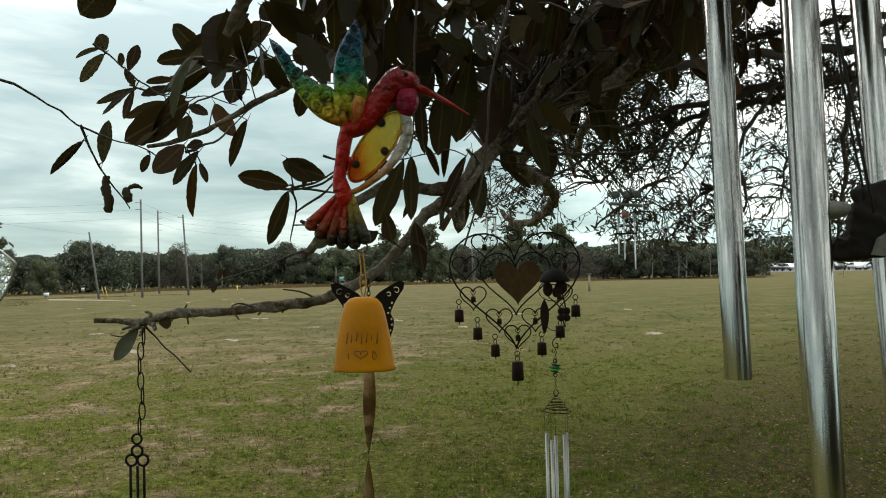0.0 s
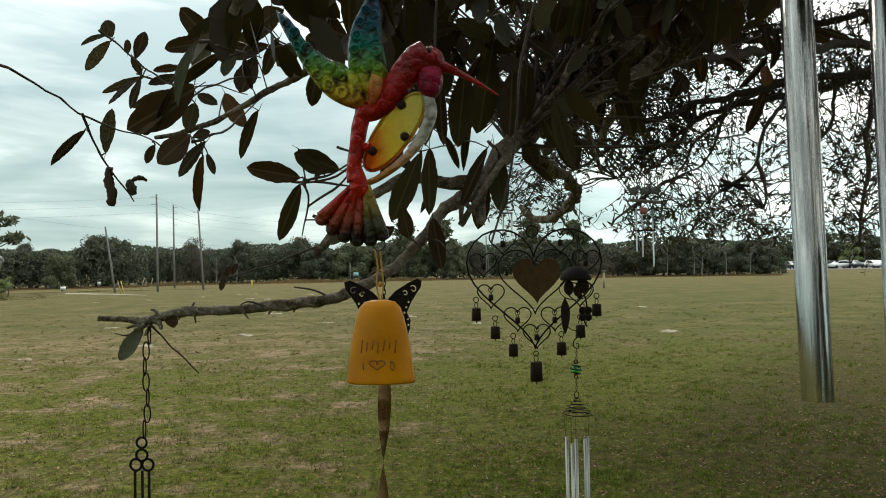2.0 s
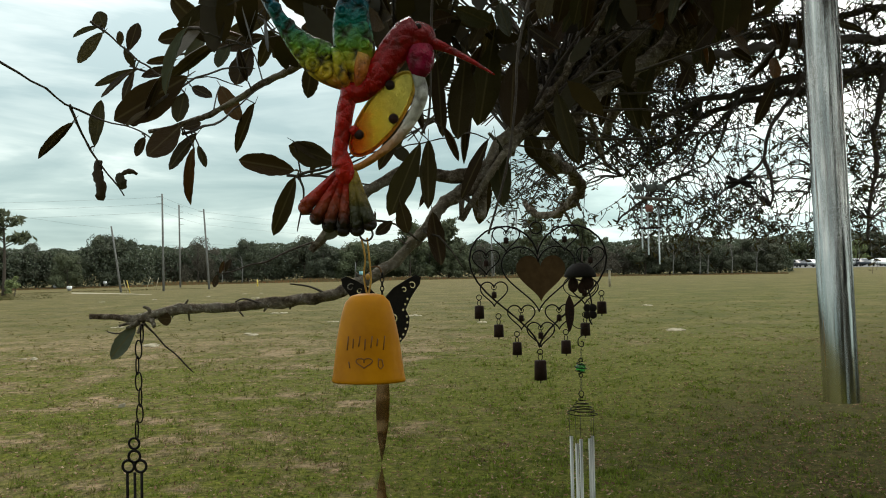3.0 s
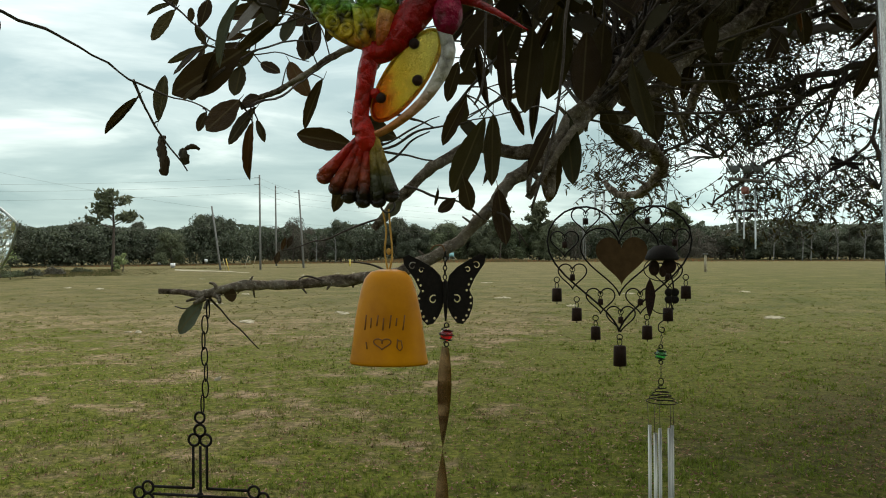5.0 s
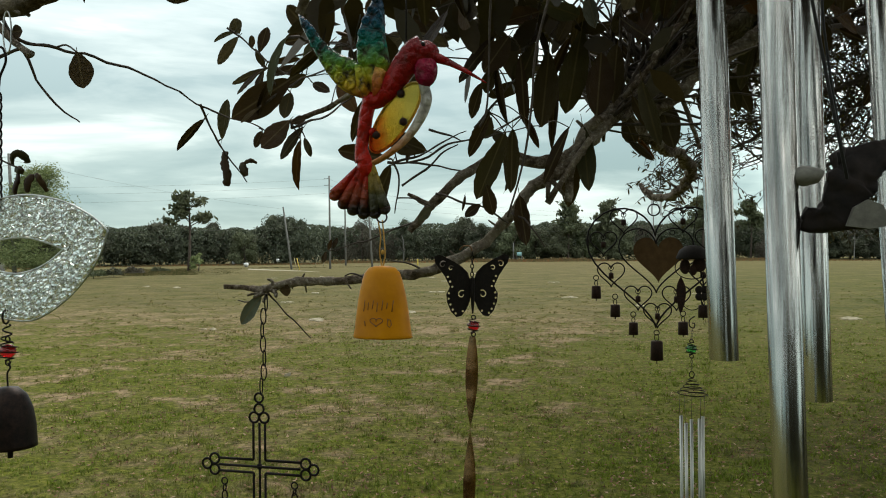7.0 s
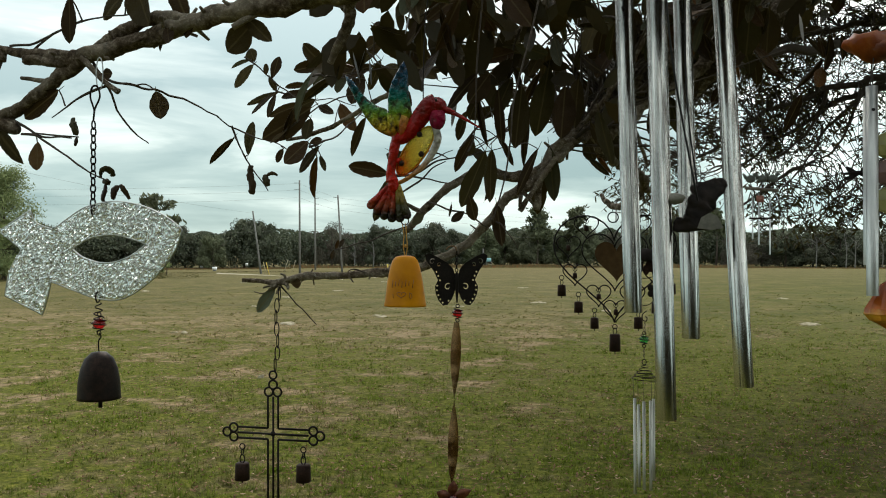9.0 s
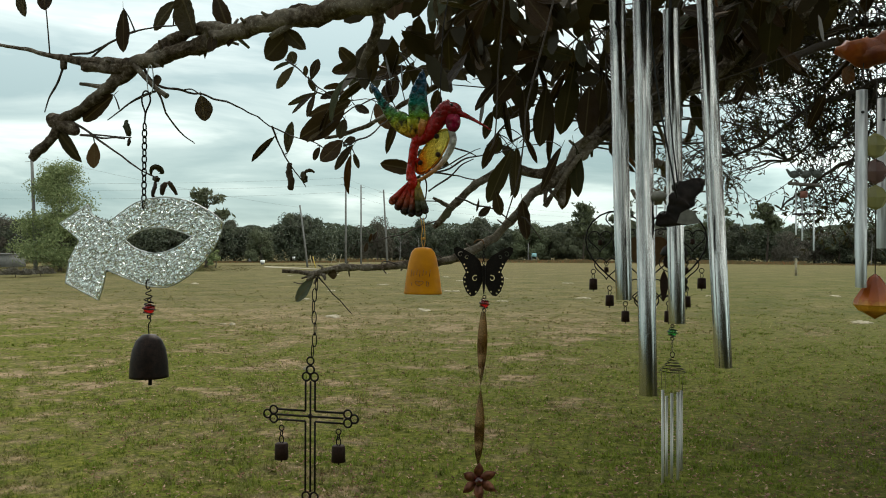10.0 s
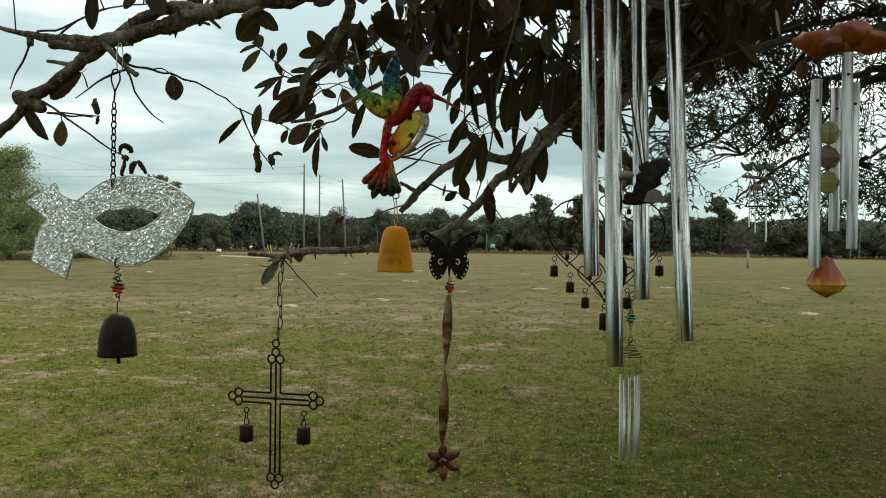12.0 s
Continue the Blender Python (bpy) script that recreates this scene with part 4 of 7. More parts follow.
# ---- the tree overhead ----
def leaf_mesh(seed, curl, droop, fold, taper=1.0):
    """One leathery leaf a unit long along x and a unit wide along y."""
    rng = random.Random(seed)
    n, verts, faces = 15, [], []
    for i in range(n):
        t = i / (n - 1)
        w = 0.5 * (math.sin(math.pi * t ** (1.06 * taper)) ** 0.58) if 0 < i < n - 1 else 0.02
        w *= 1 + rng.uniform(-0.07, 0.05)
        z = -droop * t * t + 0.008 * rng.uniform(-1, 1)
        y0 = 0.05 * math.sin(3 * t + seed)
        for s in (-1.0, -0.5, 0.0, 0.5, 1.0):
            verts.append((t, y0 + s * w * math.cos(curl * abs(s)), z + fold * abs(s) * w * 0.5 + 0.5 * w * math.sin(curl * abs(s)) * 0.35 + 0.008 * rng.uniform(-1, 1)))
    for i in range(n - 1):
        for k in range(4):
            a = i * 5 + k
            faces.append((a, a + 1, a + 6, a + 5))
    i0 = len(verts)
    # stalk
    verts += [(-0.16, 0.012, 0.03), (-0.16, -0.012, 0.03), (0.02, -0.02, 0), (0.02, 0.02, 0)]
    faces.append((i0, i0 + 1, i0 + 2, i0 + 3))
    return raw("leaf", verts, faces, LEAF, True)


CROWN_LEAF = leaf_material("crown_leaf", [(0.0, (0.026, 0.018, 0.009)), (0.6, (0.039, 0.034, 0.014)), (1.0, (0.066, 0.046, 0.017))], 0.10, True, gloss=0.1)
PALE_LEAF = leaf_material("grey_green_leaf", [(0.0, (0.10, 0.13, 0.09)), (1.0, (0.14, 0.17, 0.12))], 0.15, False, True)
LEAF_SHAPES = [leaf_mesh(1, 0.5, 0.10, 0.30), leaf_mesh(2, 0.9, 0.22, 0.45), leaf_mesh(3, 0.2, -0.08, 0.2, 1.1), leaf_mesh(4, 1.3, 0.30, 0.6, 0.9), leaf_mesh(5, 0.4, 0.05, 0.15, 1.2), leaf_mesh(6, 0.7, -0.2, 0.5), leaf_mesh(7, 1.0, 0.15, -0.3, 1.05)]
LEAF_RNG = random.Random(17)
DEAD_LEAF = leaf_material("dead_orange_leaf", [(0.0, (0.16, 0.055, 0.014)), (1.0, (0.24, 0.085, 0.018))], 0.30, False, True)

tree = thing("tree", "broad tree with grey-brown limbs and large dark leathery leaves", "tree", (0, 0, 0))


def leaf(base, way, length, width, facing=None):
    d = Vector(way).normalized()
    f = facing or Vector((LEAF_RNG.uniform(-0.35, 0.35), -1, LEAF_RNG.uniform(-0.3, 0.3)))
    side = d.cross(f).normalized()
    up = side.cross(d)
    ob = new("leaf", LEAF_RNG.choice(LEAF_SHAPES))
    ob.parent = tree
    m = Matrix((d, side, up)).transposed().to_4x4()
    ob.matrix_basis = Matrix.Translation(base) @ m @ Matrix.Diagonal((length, width * 1.28, length * 0.6, 1))
    return ob


def leaves_at(rows, depth, spread):
    for x, z, angle, length, width in rows:
        g = radians(angle)
        y = depth + LEAF_RNG.uniform(-spread, spread)
        near = min(SHOOT_LINE, key=lambda q: (q - Vector((x, y, z))).length)
        gap = near - Vector((x, y, z))
        if 0.004 < gap.length < 0.11:
            p = Vector((x, y, z))
            part("stalk", bar([p, p + gap * 0.5 + Vector((0, 0, 0.1 * gap.length)), near], (0.0009, 0.0013), 5, smooth_steps=3), TWIG, tree)
        leaf(Vector((x, y, z)), (math.cos(g), LEAF_RNG.uniform(-0.2, 0.15), math.sin(g)), length * 1.07, min(max(width, 0.24 * length, 0.008), 0.060) * 1.12)


def limb(points, radii, name="limb", material=BARK, sides=14, steps=12, rough=0.34, crook=0.45):
    line = spline(points, steps)
    wide = list(np.interp(np.linspace(0, 1, len(line)), np.linspace(0, 1, len(radii)), radii))
    line = [p + crook * float(r) * (noise.noise_vector(p * 22) + 0.5 * noise.noise_vector(p * 60)) for p, r in zip(line, wide)]
    return part(name, bar(line, wide, sides, rough=rough), material, tree)


def knots(points, radius, seed, count):
    """Stubs and scars on a limb."""
    rng = random.Random(seed)
    line = spline(points, 6)
    for _ in range(count):
        q = rng.choice(line[1:-1])
        d = Vector((rng.uniform(-1, 1), rng.uniform(-1, 1), rng.uniform(-1, 1))).normalized()
        part("stub", bar([q, q + d * radius * 1.6, q + d * radius * rng.uniform(2, 4)], (radius * 0.45, radius * 0.22), 6, rough=0.3), BARK, tree)


TRUNK = (3.2, 2.3)
limb([(TRUNK[0], TRUNK[1], -0.1), (3.15, 2.3, 0.5), (3.2, 2.35, 1.4), (3.1, 2.3, 2.3), (2.9, 2.3, 3.2)], [0.46, 0.36, 0.32, 0.30, 0.22], "trunk", sides=18)

FISH_LIMB = [(-0.900, 0.45, 2.215), (-0.764, 0.45, 2.192), (-0.696, 0.45, 2.180), (-0.641, 0.45, 2.168), (-0.592, 0.45, 2.156), (-0.524, 0.45, 2.142), (-0.482, 0.45, 2.135), (-0.442, 0.45, 2.132), (-0.412, 0.45, 2.135),
             (-0.362, 0.45, 2.146), (-0.314, 0.45, 2.158), (-0.267, 0.45, 2.167), (-0.206, 0.44, 2.176), (-0.139, 0.43, 2.180), (-0.062, 0.43, 2.188), (0.02, 0.44, 2.212), (0.25, 0.55, 2.33), (0.55, 0.95, 2.50), (1.0, 1.5, 2.80), (3.0, 2.3, 3.0)]
limb(FISH_LIMB, [0.0015, 0.0022, 0.0026, 0.003, 0.004, 0.008, 0.0105, 0.0115, 0.0122, 0.0122, 0.0125, 0.0130, 0.0135, 0.0148, 0.0165, 0.018, 0.026, 0.045, 0.065, 0.13], rough=0.26)
limb([(-0.420, 0.45, 2.131), (-0.457, 0.45, 2.113), (-0.482, 0.45, 2.095), (-0.524, 0.45, 2.070), (-0.566, 0.45, 2.051), (-0.581, 0.445, 2.023), (-0.621, 0.44, 1.989)], [0.010, 0.0095, 0.009, 0.0085, 0.0095, 0.0090, 0.0060])
limb([(-0.522, 0.445, 2.131), (-0.478, 0.445, 2.126), (-0.432, 0.45, 2.128)], [0.007, 0.0085, 0.009])
limb([(-0.420, 0.455, 2.139), (-0.382, 0.455, 2.161), (-0.338, 0.455, 2.178), (-0.295, 0.452, 2.180), (-0.250, 0.45, 2.172)], [0.006, 0.0085, 0.009, 0.009, 0.007])
limb([(-0.425, 0.44, 2.128), (-0.387, 0.44, 2.092), (-0.366, 0.44, 2.076)], [0.0045, 0.004, 0.0045], sides=8, steps=4)
limb([(-0.590, 0.45, 2.055), (-0.556, 0.45, 2.040), (-0.538, 0.45, 2.030)], [0.010, 0.012, 0.006], sides=9, steps=4)
limb([(-0.565, 0.45, 2.148), (-0.564, 0.449, 2.131)], [0.0055, 0.005], "stub", sides=8, steps=2)
limb([(-0.482, 0.448, 2.098), (-0.51, 0.447, 2.103), (-0.53, 0.446, 2.106)], [0.004, 0.003, 0.0026], "stub", sides=7, steps=3)
knots(FISH_LIMB[6:14], 0.009, 3, 22)
limb([(0.0, 0.45, 2.205), (-0.036, 0.49, 2.195), (-0.044, 0.50, 2.167), (-0.075, 0.51, 2.118)], [0.010, 0.009, 0.008, 0.005])
limb([(-0.14, 0.43, 2.175), (-0.18, 0.42, 2.15)], [0.006, 0.004], sides=7, steps=1)

REACH = [(-0.482, 1.05, 1.792), (-0.44, 1.05, 1.789), (-0.401, 1.05, 1.786), (-0.36, 1.05, 1.797), (-0.321, 1.05, 1.803), (-0.26, 1.05, 1.803), (-0.204, 1.05, 1.806), (-0.097, 1.05, 1.818), (-0.009, 1.05, 1.856),
         (0.050, 1.05, 1.907), (0.090, 1.06, 1.957), (0.155, 1.08, 2.005), (0.204, 1.14, 2.072), (0.256, 1.2, 2.135), (0.318, 1.28, 2.211), (0.417, 1.38, 2.289), (0.541, 1.5, 2.378), (0.725, 1.65, 2.525), (1.3, 1.9, 2.72), (3.0, 2.3, 2.9)]
limb(REACH, [0.0045, 0.0050, 0.007, 0.0075, 0.0085, 0.0075, 0.008, 0.0085, 0.0088, 0.009, 0.0096, 0.0115, 0.016, 0.022, 0.032, 0.045, 0.052, 0.058, 0.085, 0.14], rough=0.36, crook=0.5)
knots(REACH[2:10], 0.006, 5, 22)
knots(REACH[10:14], 0.012, 6, 14)
knots(REACH[13:17], 0.022, 7, 16)
# broken spurs where the chain is hooked
for _a, _b, _r in (((-0.40, 1.045, 1.782), (-0.418, 1.04, 1.772), 0.0045), ((-0.395, 1.045, 1.780), (-0.400, 1.04, 1.764), 0.004), ((-0.385, 1.045, 1.786), (-0.372, 1.04, 1.774), 0.0042), ((-0.41, 1.045, 1.779), (-0.430, 1.04, 1.776), 0.003), ((-0.38, 1.045, 1.795), (-0.390, 1.04, 1.806), 0.003)):
    limb([_a, tuple((p + q) / 2 + 0.002 for p, q in zip(_a, _b)), _b], [_r, _r * 0.9, _r * 0.6], "spur", sides=7, steps=3)
limb([(-0.117, 1.03, 1.889), (-0.078, 1.035, 1.932), (-0.026, 1.05, 1.981), (0.039, 1.065, 2.013), (0.111, 1.075, 2.001), (0.17, 1.085, 2.02)], [0.006, 0.0075, 0.0085, 0.009, 0.0105, 0.012])
limb([(-0.078, 1.035, 1.932), (-0.10, 1.03, 1.945), (-0.115, 1.02, 1.952)], [0.006, 0.004, 0.003], sides=7)
limb([(0.20, 1.10, 2.08), (0.165, 1.08, 2.028), (0.146, 1.08, 1.938)], [0.010, 0.0085, 0.007])
limb([(0.19, 1.07, 2.04), (0.139, 1.06, 1.967), (0.117, 1.06, 1.933)], [0.006, 0.0055, 0.005])
limb([(0.449, 1.42, 2.311), (0.363, 1.38, 2.23), (0.309, 1.35, 2.17), (0.264, 1.3, 2.118)], [0.022, 0.017, 0.015, 0.013])
HEEL = [(0.209, 1.35, 2.159), (0.238, 1.42, 2.126), (0.27, 1.52, 2.088), (0.312, 1.6, 2.076), (0.349, 1.68, 2.06), (0.365, 1.76, 2.029), (0.35, 1.84, 2.005), (0.304, 1.92, 1.987), (0.262, 1.97, 2.003), (0.242, 2.0, 2.028)]
limb(HEEL, [0.0125, 0.012, 0.0125, 0.0125, 0.012, 0.0125, 0.011, 0.0105, 0.008, 0.005], rough=0.6, crook=0.9)
knots(HEEL[3:8], 0.011, 9, 6)
limb([(0.75, 1.45, 2.45), (0.60, 1.6, 2.40), (0.45, 1.7, 2.33), (0.28, 1.75, 2.30)], [0.03, 0.026, 0.02, 0.012])
limb([(0.665, 1.4, 2.393), (0.52, 1.5, 2.28), (0.44, 1.55, 2.20), (0.40, 1.6, 2.12)], [0.026, 0.018, 0.012, 0.006])

# the paler limb that crosses before the heavy bough, and thin crooked ones beside it
limb([(0.259, 1.2, 2.069), (0.285, 1.21, 2.09), (0.331, 1.22, 2.132), (0.385, 1.24, 2.185), (0.44, 1.27, 2.22), (0.495, 1.31, 2.275), (0.543, 1.38, 2.337)], [0.0085, 0.0105, 0.0115, 0.012, 0.0135, 0.0145, 0.016], rough=0.3, crook=0.7)
limb([(0.345, 1.24, 2.216), (0.301, 1.2, 2.164), (0.263, 1.16, 2.118), (0.242, 1.13, 2.076)], [0.009, 0.008, 0.007, 0.005], rough=0.3, crook=0.8)
limb([(0.364, 1.15, 2.295), (0.343, 1.14, 2.245), (0.31, 1.13, 2.21), (0.281, 1.12, 2.162), (0.242, 1.12, 2.112)], [0.005, 0.0055, 0.006, 0.006, 0.005], rough=0.3, crook=0.9)
limb([(0.308, 1.22, 2.183), (0.333, 1.24, 2.135), (0.359, 1.26, 2.071), (0.37, 1.27, 2.036)], [0.0045, 0.0045, 0.004, 0.003], rough=0.3, crook=0.9)

# smaller shoots with a known run
SHOOTS = [
    [(-0.414, 0.45, 2.122), (-0.393, 0.452, 2.096), (-0.359, 0.46, 2.091), (-0.352, 0.53, 2.092), (-0.374, 0.66, 2.098), (-0.390, 0.81, 2.087), (-0.357, 0.83, 2.071), (-0.313, 0.84, 2.055), (-0.275, 0.84, 2.034)],
    [(-0.390, 0.82, 2.088), (-0.385, 0.85, 2.047), (-0.366, 0.87, 2.006), (-0.350, 0.89, 1.973)],
    [(-0.417, 0.45, 2.125), (-0.405, 0.47, 2.091), (-0.390, 0.50, 2.041), (-0.376, 0.53, 2.013)],
    [(-0.398, 0.46, 2.090), (-0.452, 0.45, 2.066), (-0.475, 0.44, 2.047)],
    [(-0.550, 0.45, 2.048), (-0.508, 0.45, 2.024), (-0.450, 0.44, 1.988), (-0.410, 0.44, 1.963), (-0.380, 0.44, 1.952)],
    [(-0.534, 0.45, 2.026), (-0.493, 0.45, 2.021), (-0.450, 0.45, 2.015)],
    [(-0.566, 0.45, 2.135), (-0.582, 0.45, 2.100), (-0.603, 0.45, 2.063)],
    [(-0.550, 0.45, 2.154), (-0.498, 0.45, 2.163), (-0.447, 0.45, 2.179), (-0.392, 0.45, 2.188), (-0.338, 0.45, 2.187)],
    [(-0.529, 0.45, 2.137), (-0.482, 0.45, 2.167), (-0.431, 0.45, 2.184)],
]
# the leafy spray past the bird
SHOOTS += [
    [(-0.516, 1.13, 2.294), (-0.498, 1.14, 2.278), (-0.462, 1.15, 2.246), (-0.428, 1.15, 2.220), (-0.380, 1.14, 2.193), (-0.310, 1.12, 2.187), (-0.248, 1.12, 2.171)],
    [(-0.480, 1.20, 2.231), (-0.424, 1.17, 2.211), (-0.359, 1.14, 2.195)],
    [(-0.235, 0.82, 2.040), (-0.222, 0.84, 2.051), (-0.221, 0.95, 2.087), (-0.227, 1.08, 2.143), (-0.199, 1.13, 2.182)],
    [(-0.230, 1.10, 2.298), (-0.199, 1.08, 2.266), (-0.160, 1.06, 2.235), (-0.089, 1.05, 2.225), (-0.011, 1.05, 2.232)],
    [(-0.364, 1.10, 2.222), (-0.289, 1.06, 2.215), (-0.226, 1.05, 2.225), (-0.167, 1.05, 2.233), (-0.089, 1.05, 2.240)],
    [(-0.264, 0.75, 2.051), (-0.225, 0.76, 2.085), (-0.200, 0.85, 2.130), (-0.190, 1.00, 2.170)],
    [(-0.172, 0.68, 2.140), (-0.180, 0.80, 2.165), (-0.190, 1.00, 2.200)],
]
SHOOTS += [
    [(-0.109, 0.93, 1.996), (-0.073, 0.95, 2.009), (-0.040, 0.97, 2.030), (-0.007, 1.00, 2.051)],
    [(-0.109, 0.93, 1.996), (-0.102, 0.93, 1.970), (-0.117, 0.96, 1.915)],
    [(-0.141, 1.00, 2.005), (-0.083, 1.00, 2.008), (-0.040, 1.00, 2.029), (0.003, 1.00, 2.036), (0.051, 1.02, 2.050), (0.106, 1.05, 2.060)],
    [(-0.119, 1.00, 1.968), (-0.070, 1.00, 1.997), (-0.048, 1.00, 2.017), (-0.022, 1.00, 2.029)],
    [(-0.110, 1.00, 2.006), (-0.057, 1.00, 1.996), (-0.018, 1.00, 1.987)],
    [(-0.070, 1.00, 2.056), (-0.031, 1.00, 2.040), (-0.014, 1.00, 2.034)],
    [(0.017, 0.95, 2.049), (0.063, 0.967, 2.105), (0.09, 0.983, 2.152), (0.088, 1.0, 2.217)],
]
SHOOTS += [
    [(-0.105, 1.035, 1.905), (-0.124, 1.03, 1.898), (-0.162, 1.0, 1.881), (-0.199, 0.98, 1.869), (-0.236, 0.96, 1.856)],
    [(-0.40, 1.05, 1.786), (-0.38, 1.06, 1.76), (-0.345, 1.09, 1.71), (-0.334, 1.10, 1.695)],
    [(-0.40, 1.05, 1.785), (-0.43, 1.05, 1.765), (-0.455, 1.05, 1.768)],
    [(-0.10, 1.045, 1.822), (-0.13, 1.04, 1.835), (-0.15, 1.03, 1.838)],
    [(-0.18, 1.05, 1.80), (-0.22, 1.04, 1.815), (-0.24, 1.04, 1.812)],
    [(0.06, 1.05, 1.92), (0.09, 1.0, 1.90), (0.12, 1.0, 1.862)],
    [(-0.060, 1.0, 1.950), (-0.010, 1.0, 1.935), (0.040, 1.0, 1.915), (0.055, 1.04, 1.900)],
]
SPRAY = [(-0.453, 1.215, 2.116), (-0.393, 1.20, 2.122), (-0.321, 1.18, 2.140), (-0.260, 1.16, 2.164), (-0.202, 1.14, 2.187), (-0.150, 1.12, 2.204), (-0.099, 1.10, 2.223), (-0.015, 1.08, 2.245), (0.10, 1.10, 2.30), (0.30, 1.25, 2.46), (0.70, 1.50, 2.62)]
limb(SPRAY, [0.0035, 0.005, 0.0052, 0.0056, 0.006, 0.0065, 0.007, 0.008, 0.009, 0.012, 0.016], sides=9)
for run in SHOOTS:
    run = [p + 0.005 * noise.noise_vector(p * 28) for p in spline(run, 5)]
    part("twig", bar(run, (0.0022, 0.0009), 6, rough=0.4), TWIG, tree)
# the long bare runner that hangs past the bird
part("twig", bar([(0.26, 0.46, 2.33), (0.222, 0.42, 2.13), (0.2, 0.41, 2.039), (0.195, 0.41, 1.988), (0.187, 0.41, 1.937), (0.172, 0.41, 1.887)], (0.0013, 0.0009), 6, smooth_steps=5, rough=0.4), TWIG, tree)
part("twig", bar([(0.13, 0.62, 2.30), (0.115, 0.62, 2.15), (0.11, 0.62, 2.03), (0.10, 0.62, 2.0)], (0.0016, 0.001), 6, smooth_steps=5, rough=0.4), TWIG, tree)
SHOOT_LINE = [q for run in SHOOTS + [REACH[8:16], FISH_LIMB[4:13], SPRAY] for q in spline(run, 6)]
LEAVES_HIGH = [
    (-0.510, 2.282, -138, 0.068, 0.030), (-0.517, 2.295, -168, 0.054, 0.009), (-0.505, 2.288, 112, 0.031, 0.023),
    (-0.466, 2.249, 74, 0.050, 0.018), (-0.471, 2.253, 92, 0.024, 0.012), (-0.471, 2.255, -67, 0.035, 0.012),
    (-0.454, 2.219, -164, 0.083, 0.010), (-0.456, 2.215, -150, 0.077, 0.018), (-0.454, 2.212, -113, 0.053, 0.023),
    (-0.396, 2.189, -160, 0.075, 0.018), (-0.377, 2.220, -167, 0.066, 0.013), (-0.385, 2.235, -171, 0.048, 0.014),
    (-0.338, 2.275, -172, 0.067, 0.027), (-0.203, 2.301, -153, 0.086, 0.020), (-0.222, 2.266, -165, 0.077, 0.024),
    (-0.197, 2.271, -118, 0.065, 0.026), (-0.161, 2.261, -140, 0.053, 0.028), (-0.248, 2.248, -112, 0.066, 0.035),
    (-0.356, 2.184, -31, 0.044, 0.020),
]
LEAVES_HIGH_B = [
    (-0.214, 2.241, 106, 0.045, 0.027), (-0.234, 2.244, 165, 0.036, 0.014), (-0.254, 2.219, -149, 0.098, 0.037),
    (-0.283, 2.236, -130, 0.057, 0.033), (-0.248, 2.223, -110, 0.040, 0.023), (-0.227, 2.169, 107, 0.057, 0.026),
    (-0.113, 2.187, -100, 0.051, 0.030), (-0.088, 2.274, 160, 0.062, 0.034), (-0.059, 2.243, 154, 0.075, 0.036),
    (-0.102, 2.294, 18, 0.041, 0.020), (-0.176, 2.306, -154, 0.041, 0.027), (-0.175, 2.316, -41, 0.039, 0.031),
    (-0.051, 2.204, 147, 0.067, 0.034), (-0.089, 2.225, 151, 0.044, 0.030), (-0.326, 2.179, -158, 0.042, 0.017),
]
LEAF_BROAD = [
    (-0.228, 2.191, 129, 0.082, 0.034), (-0.233, 2.198, 122, 0.037, 0.021),
]
LEAVES_TWIG = [
    (-0.260, 2.162, -112, 0.089, 0.025), (-0.324, 2.197, -59, 0.075, 0.028),
]
LEAVES_NEAR = [
    (-0.207, 2.102, -147, 0.093, 0.031), (-0.229, 2.103, -115, 0.058, 0.020), (-0.210, 2.085, -104, 0.036, 0.019),
    (-0.264, 2.051, 176, 0.017, 0.010), (-0.243, 2.059, -146, 0.032, 0.010),
]
LEAVES_LOWER = [
    (-0.235, 2.052, -135, 0.054, 0.027), (-0.217, 2.043, -133, 0.057, 0.026), (-0.221, 2.025, -101, 0.072, 0.029),
    (-0.216, 2.028, -75, 0.028, 0.012), (-0.230, 2.048, 12, 0.024, 0.010), (-0.089, 1.992, 168, 0.068, 0.026),
]
LEAVES_RUNNER = [
    (-0.400, 2.069, -136, 0.066, 0.026), (-0.379, 2.037, 81, 0.061, 0.017), (-0.303, 2.046, -118, 0.027, 0.011),
]
LEAVES_BY_BIRD = [
    (-0.052, 2.012, 158, 0.068, 0.025), (-0.107, 1.991, -113, 0.082, 0.027),
]
LEAVES_HANGING = [
    (0.063, 2.043, -112, 0.108, 0.025), (0.077, 2.046, -92, 0.096, 0.023), (0.034, 1.959, -78, 0.046, 0.019),
    (0.038, 2.076, -120, 0.074, 0.013), (0.034, 2.115, -111, 0.053, 0.016), (0.062, 2.134, -83, 0.081, 0.023),
    (0.094, 2.155, -87, 0.100, 0.027), (0.132, 2.169, -96, 0.112, 0.030), (0.165, 2.045, -118, 0.089, 0.026),
    (0.056, 2.188, -134, 0.085, 0.030), (0.056, 2.132, -112, 0.035, 0.018), (0.101, 2.057, -63, 0.049, 0.021),
    (-0.050, 1.925, -136, 0.029, 0.011), (-0.007, 1.945, -101, 0.025, 0.009), (-0.112, 2.044, -31, 0.060, 0.018),
    (-0.085, 2.022, -114, 0.024, 0.010), (0.082, 2.180, -124, 0.064, 0.026), (0.114, 2.185, -115, 0.075, 0.026),
]
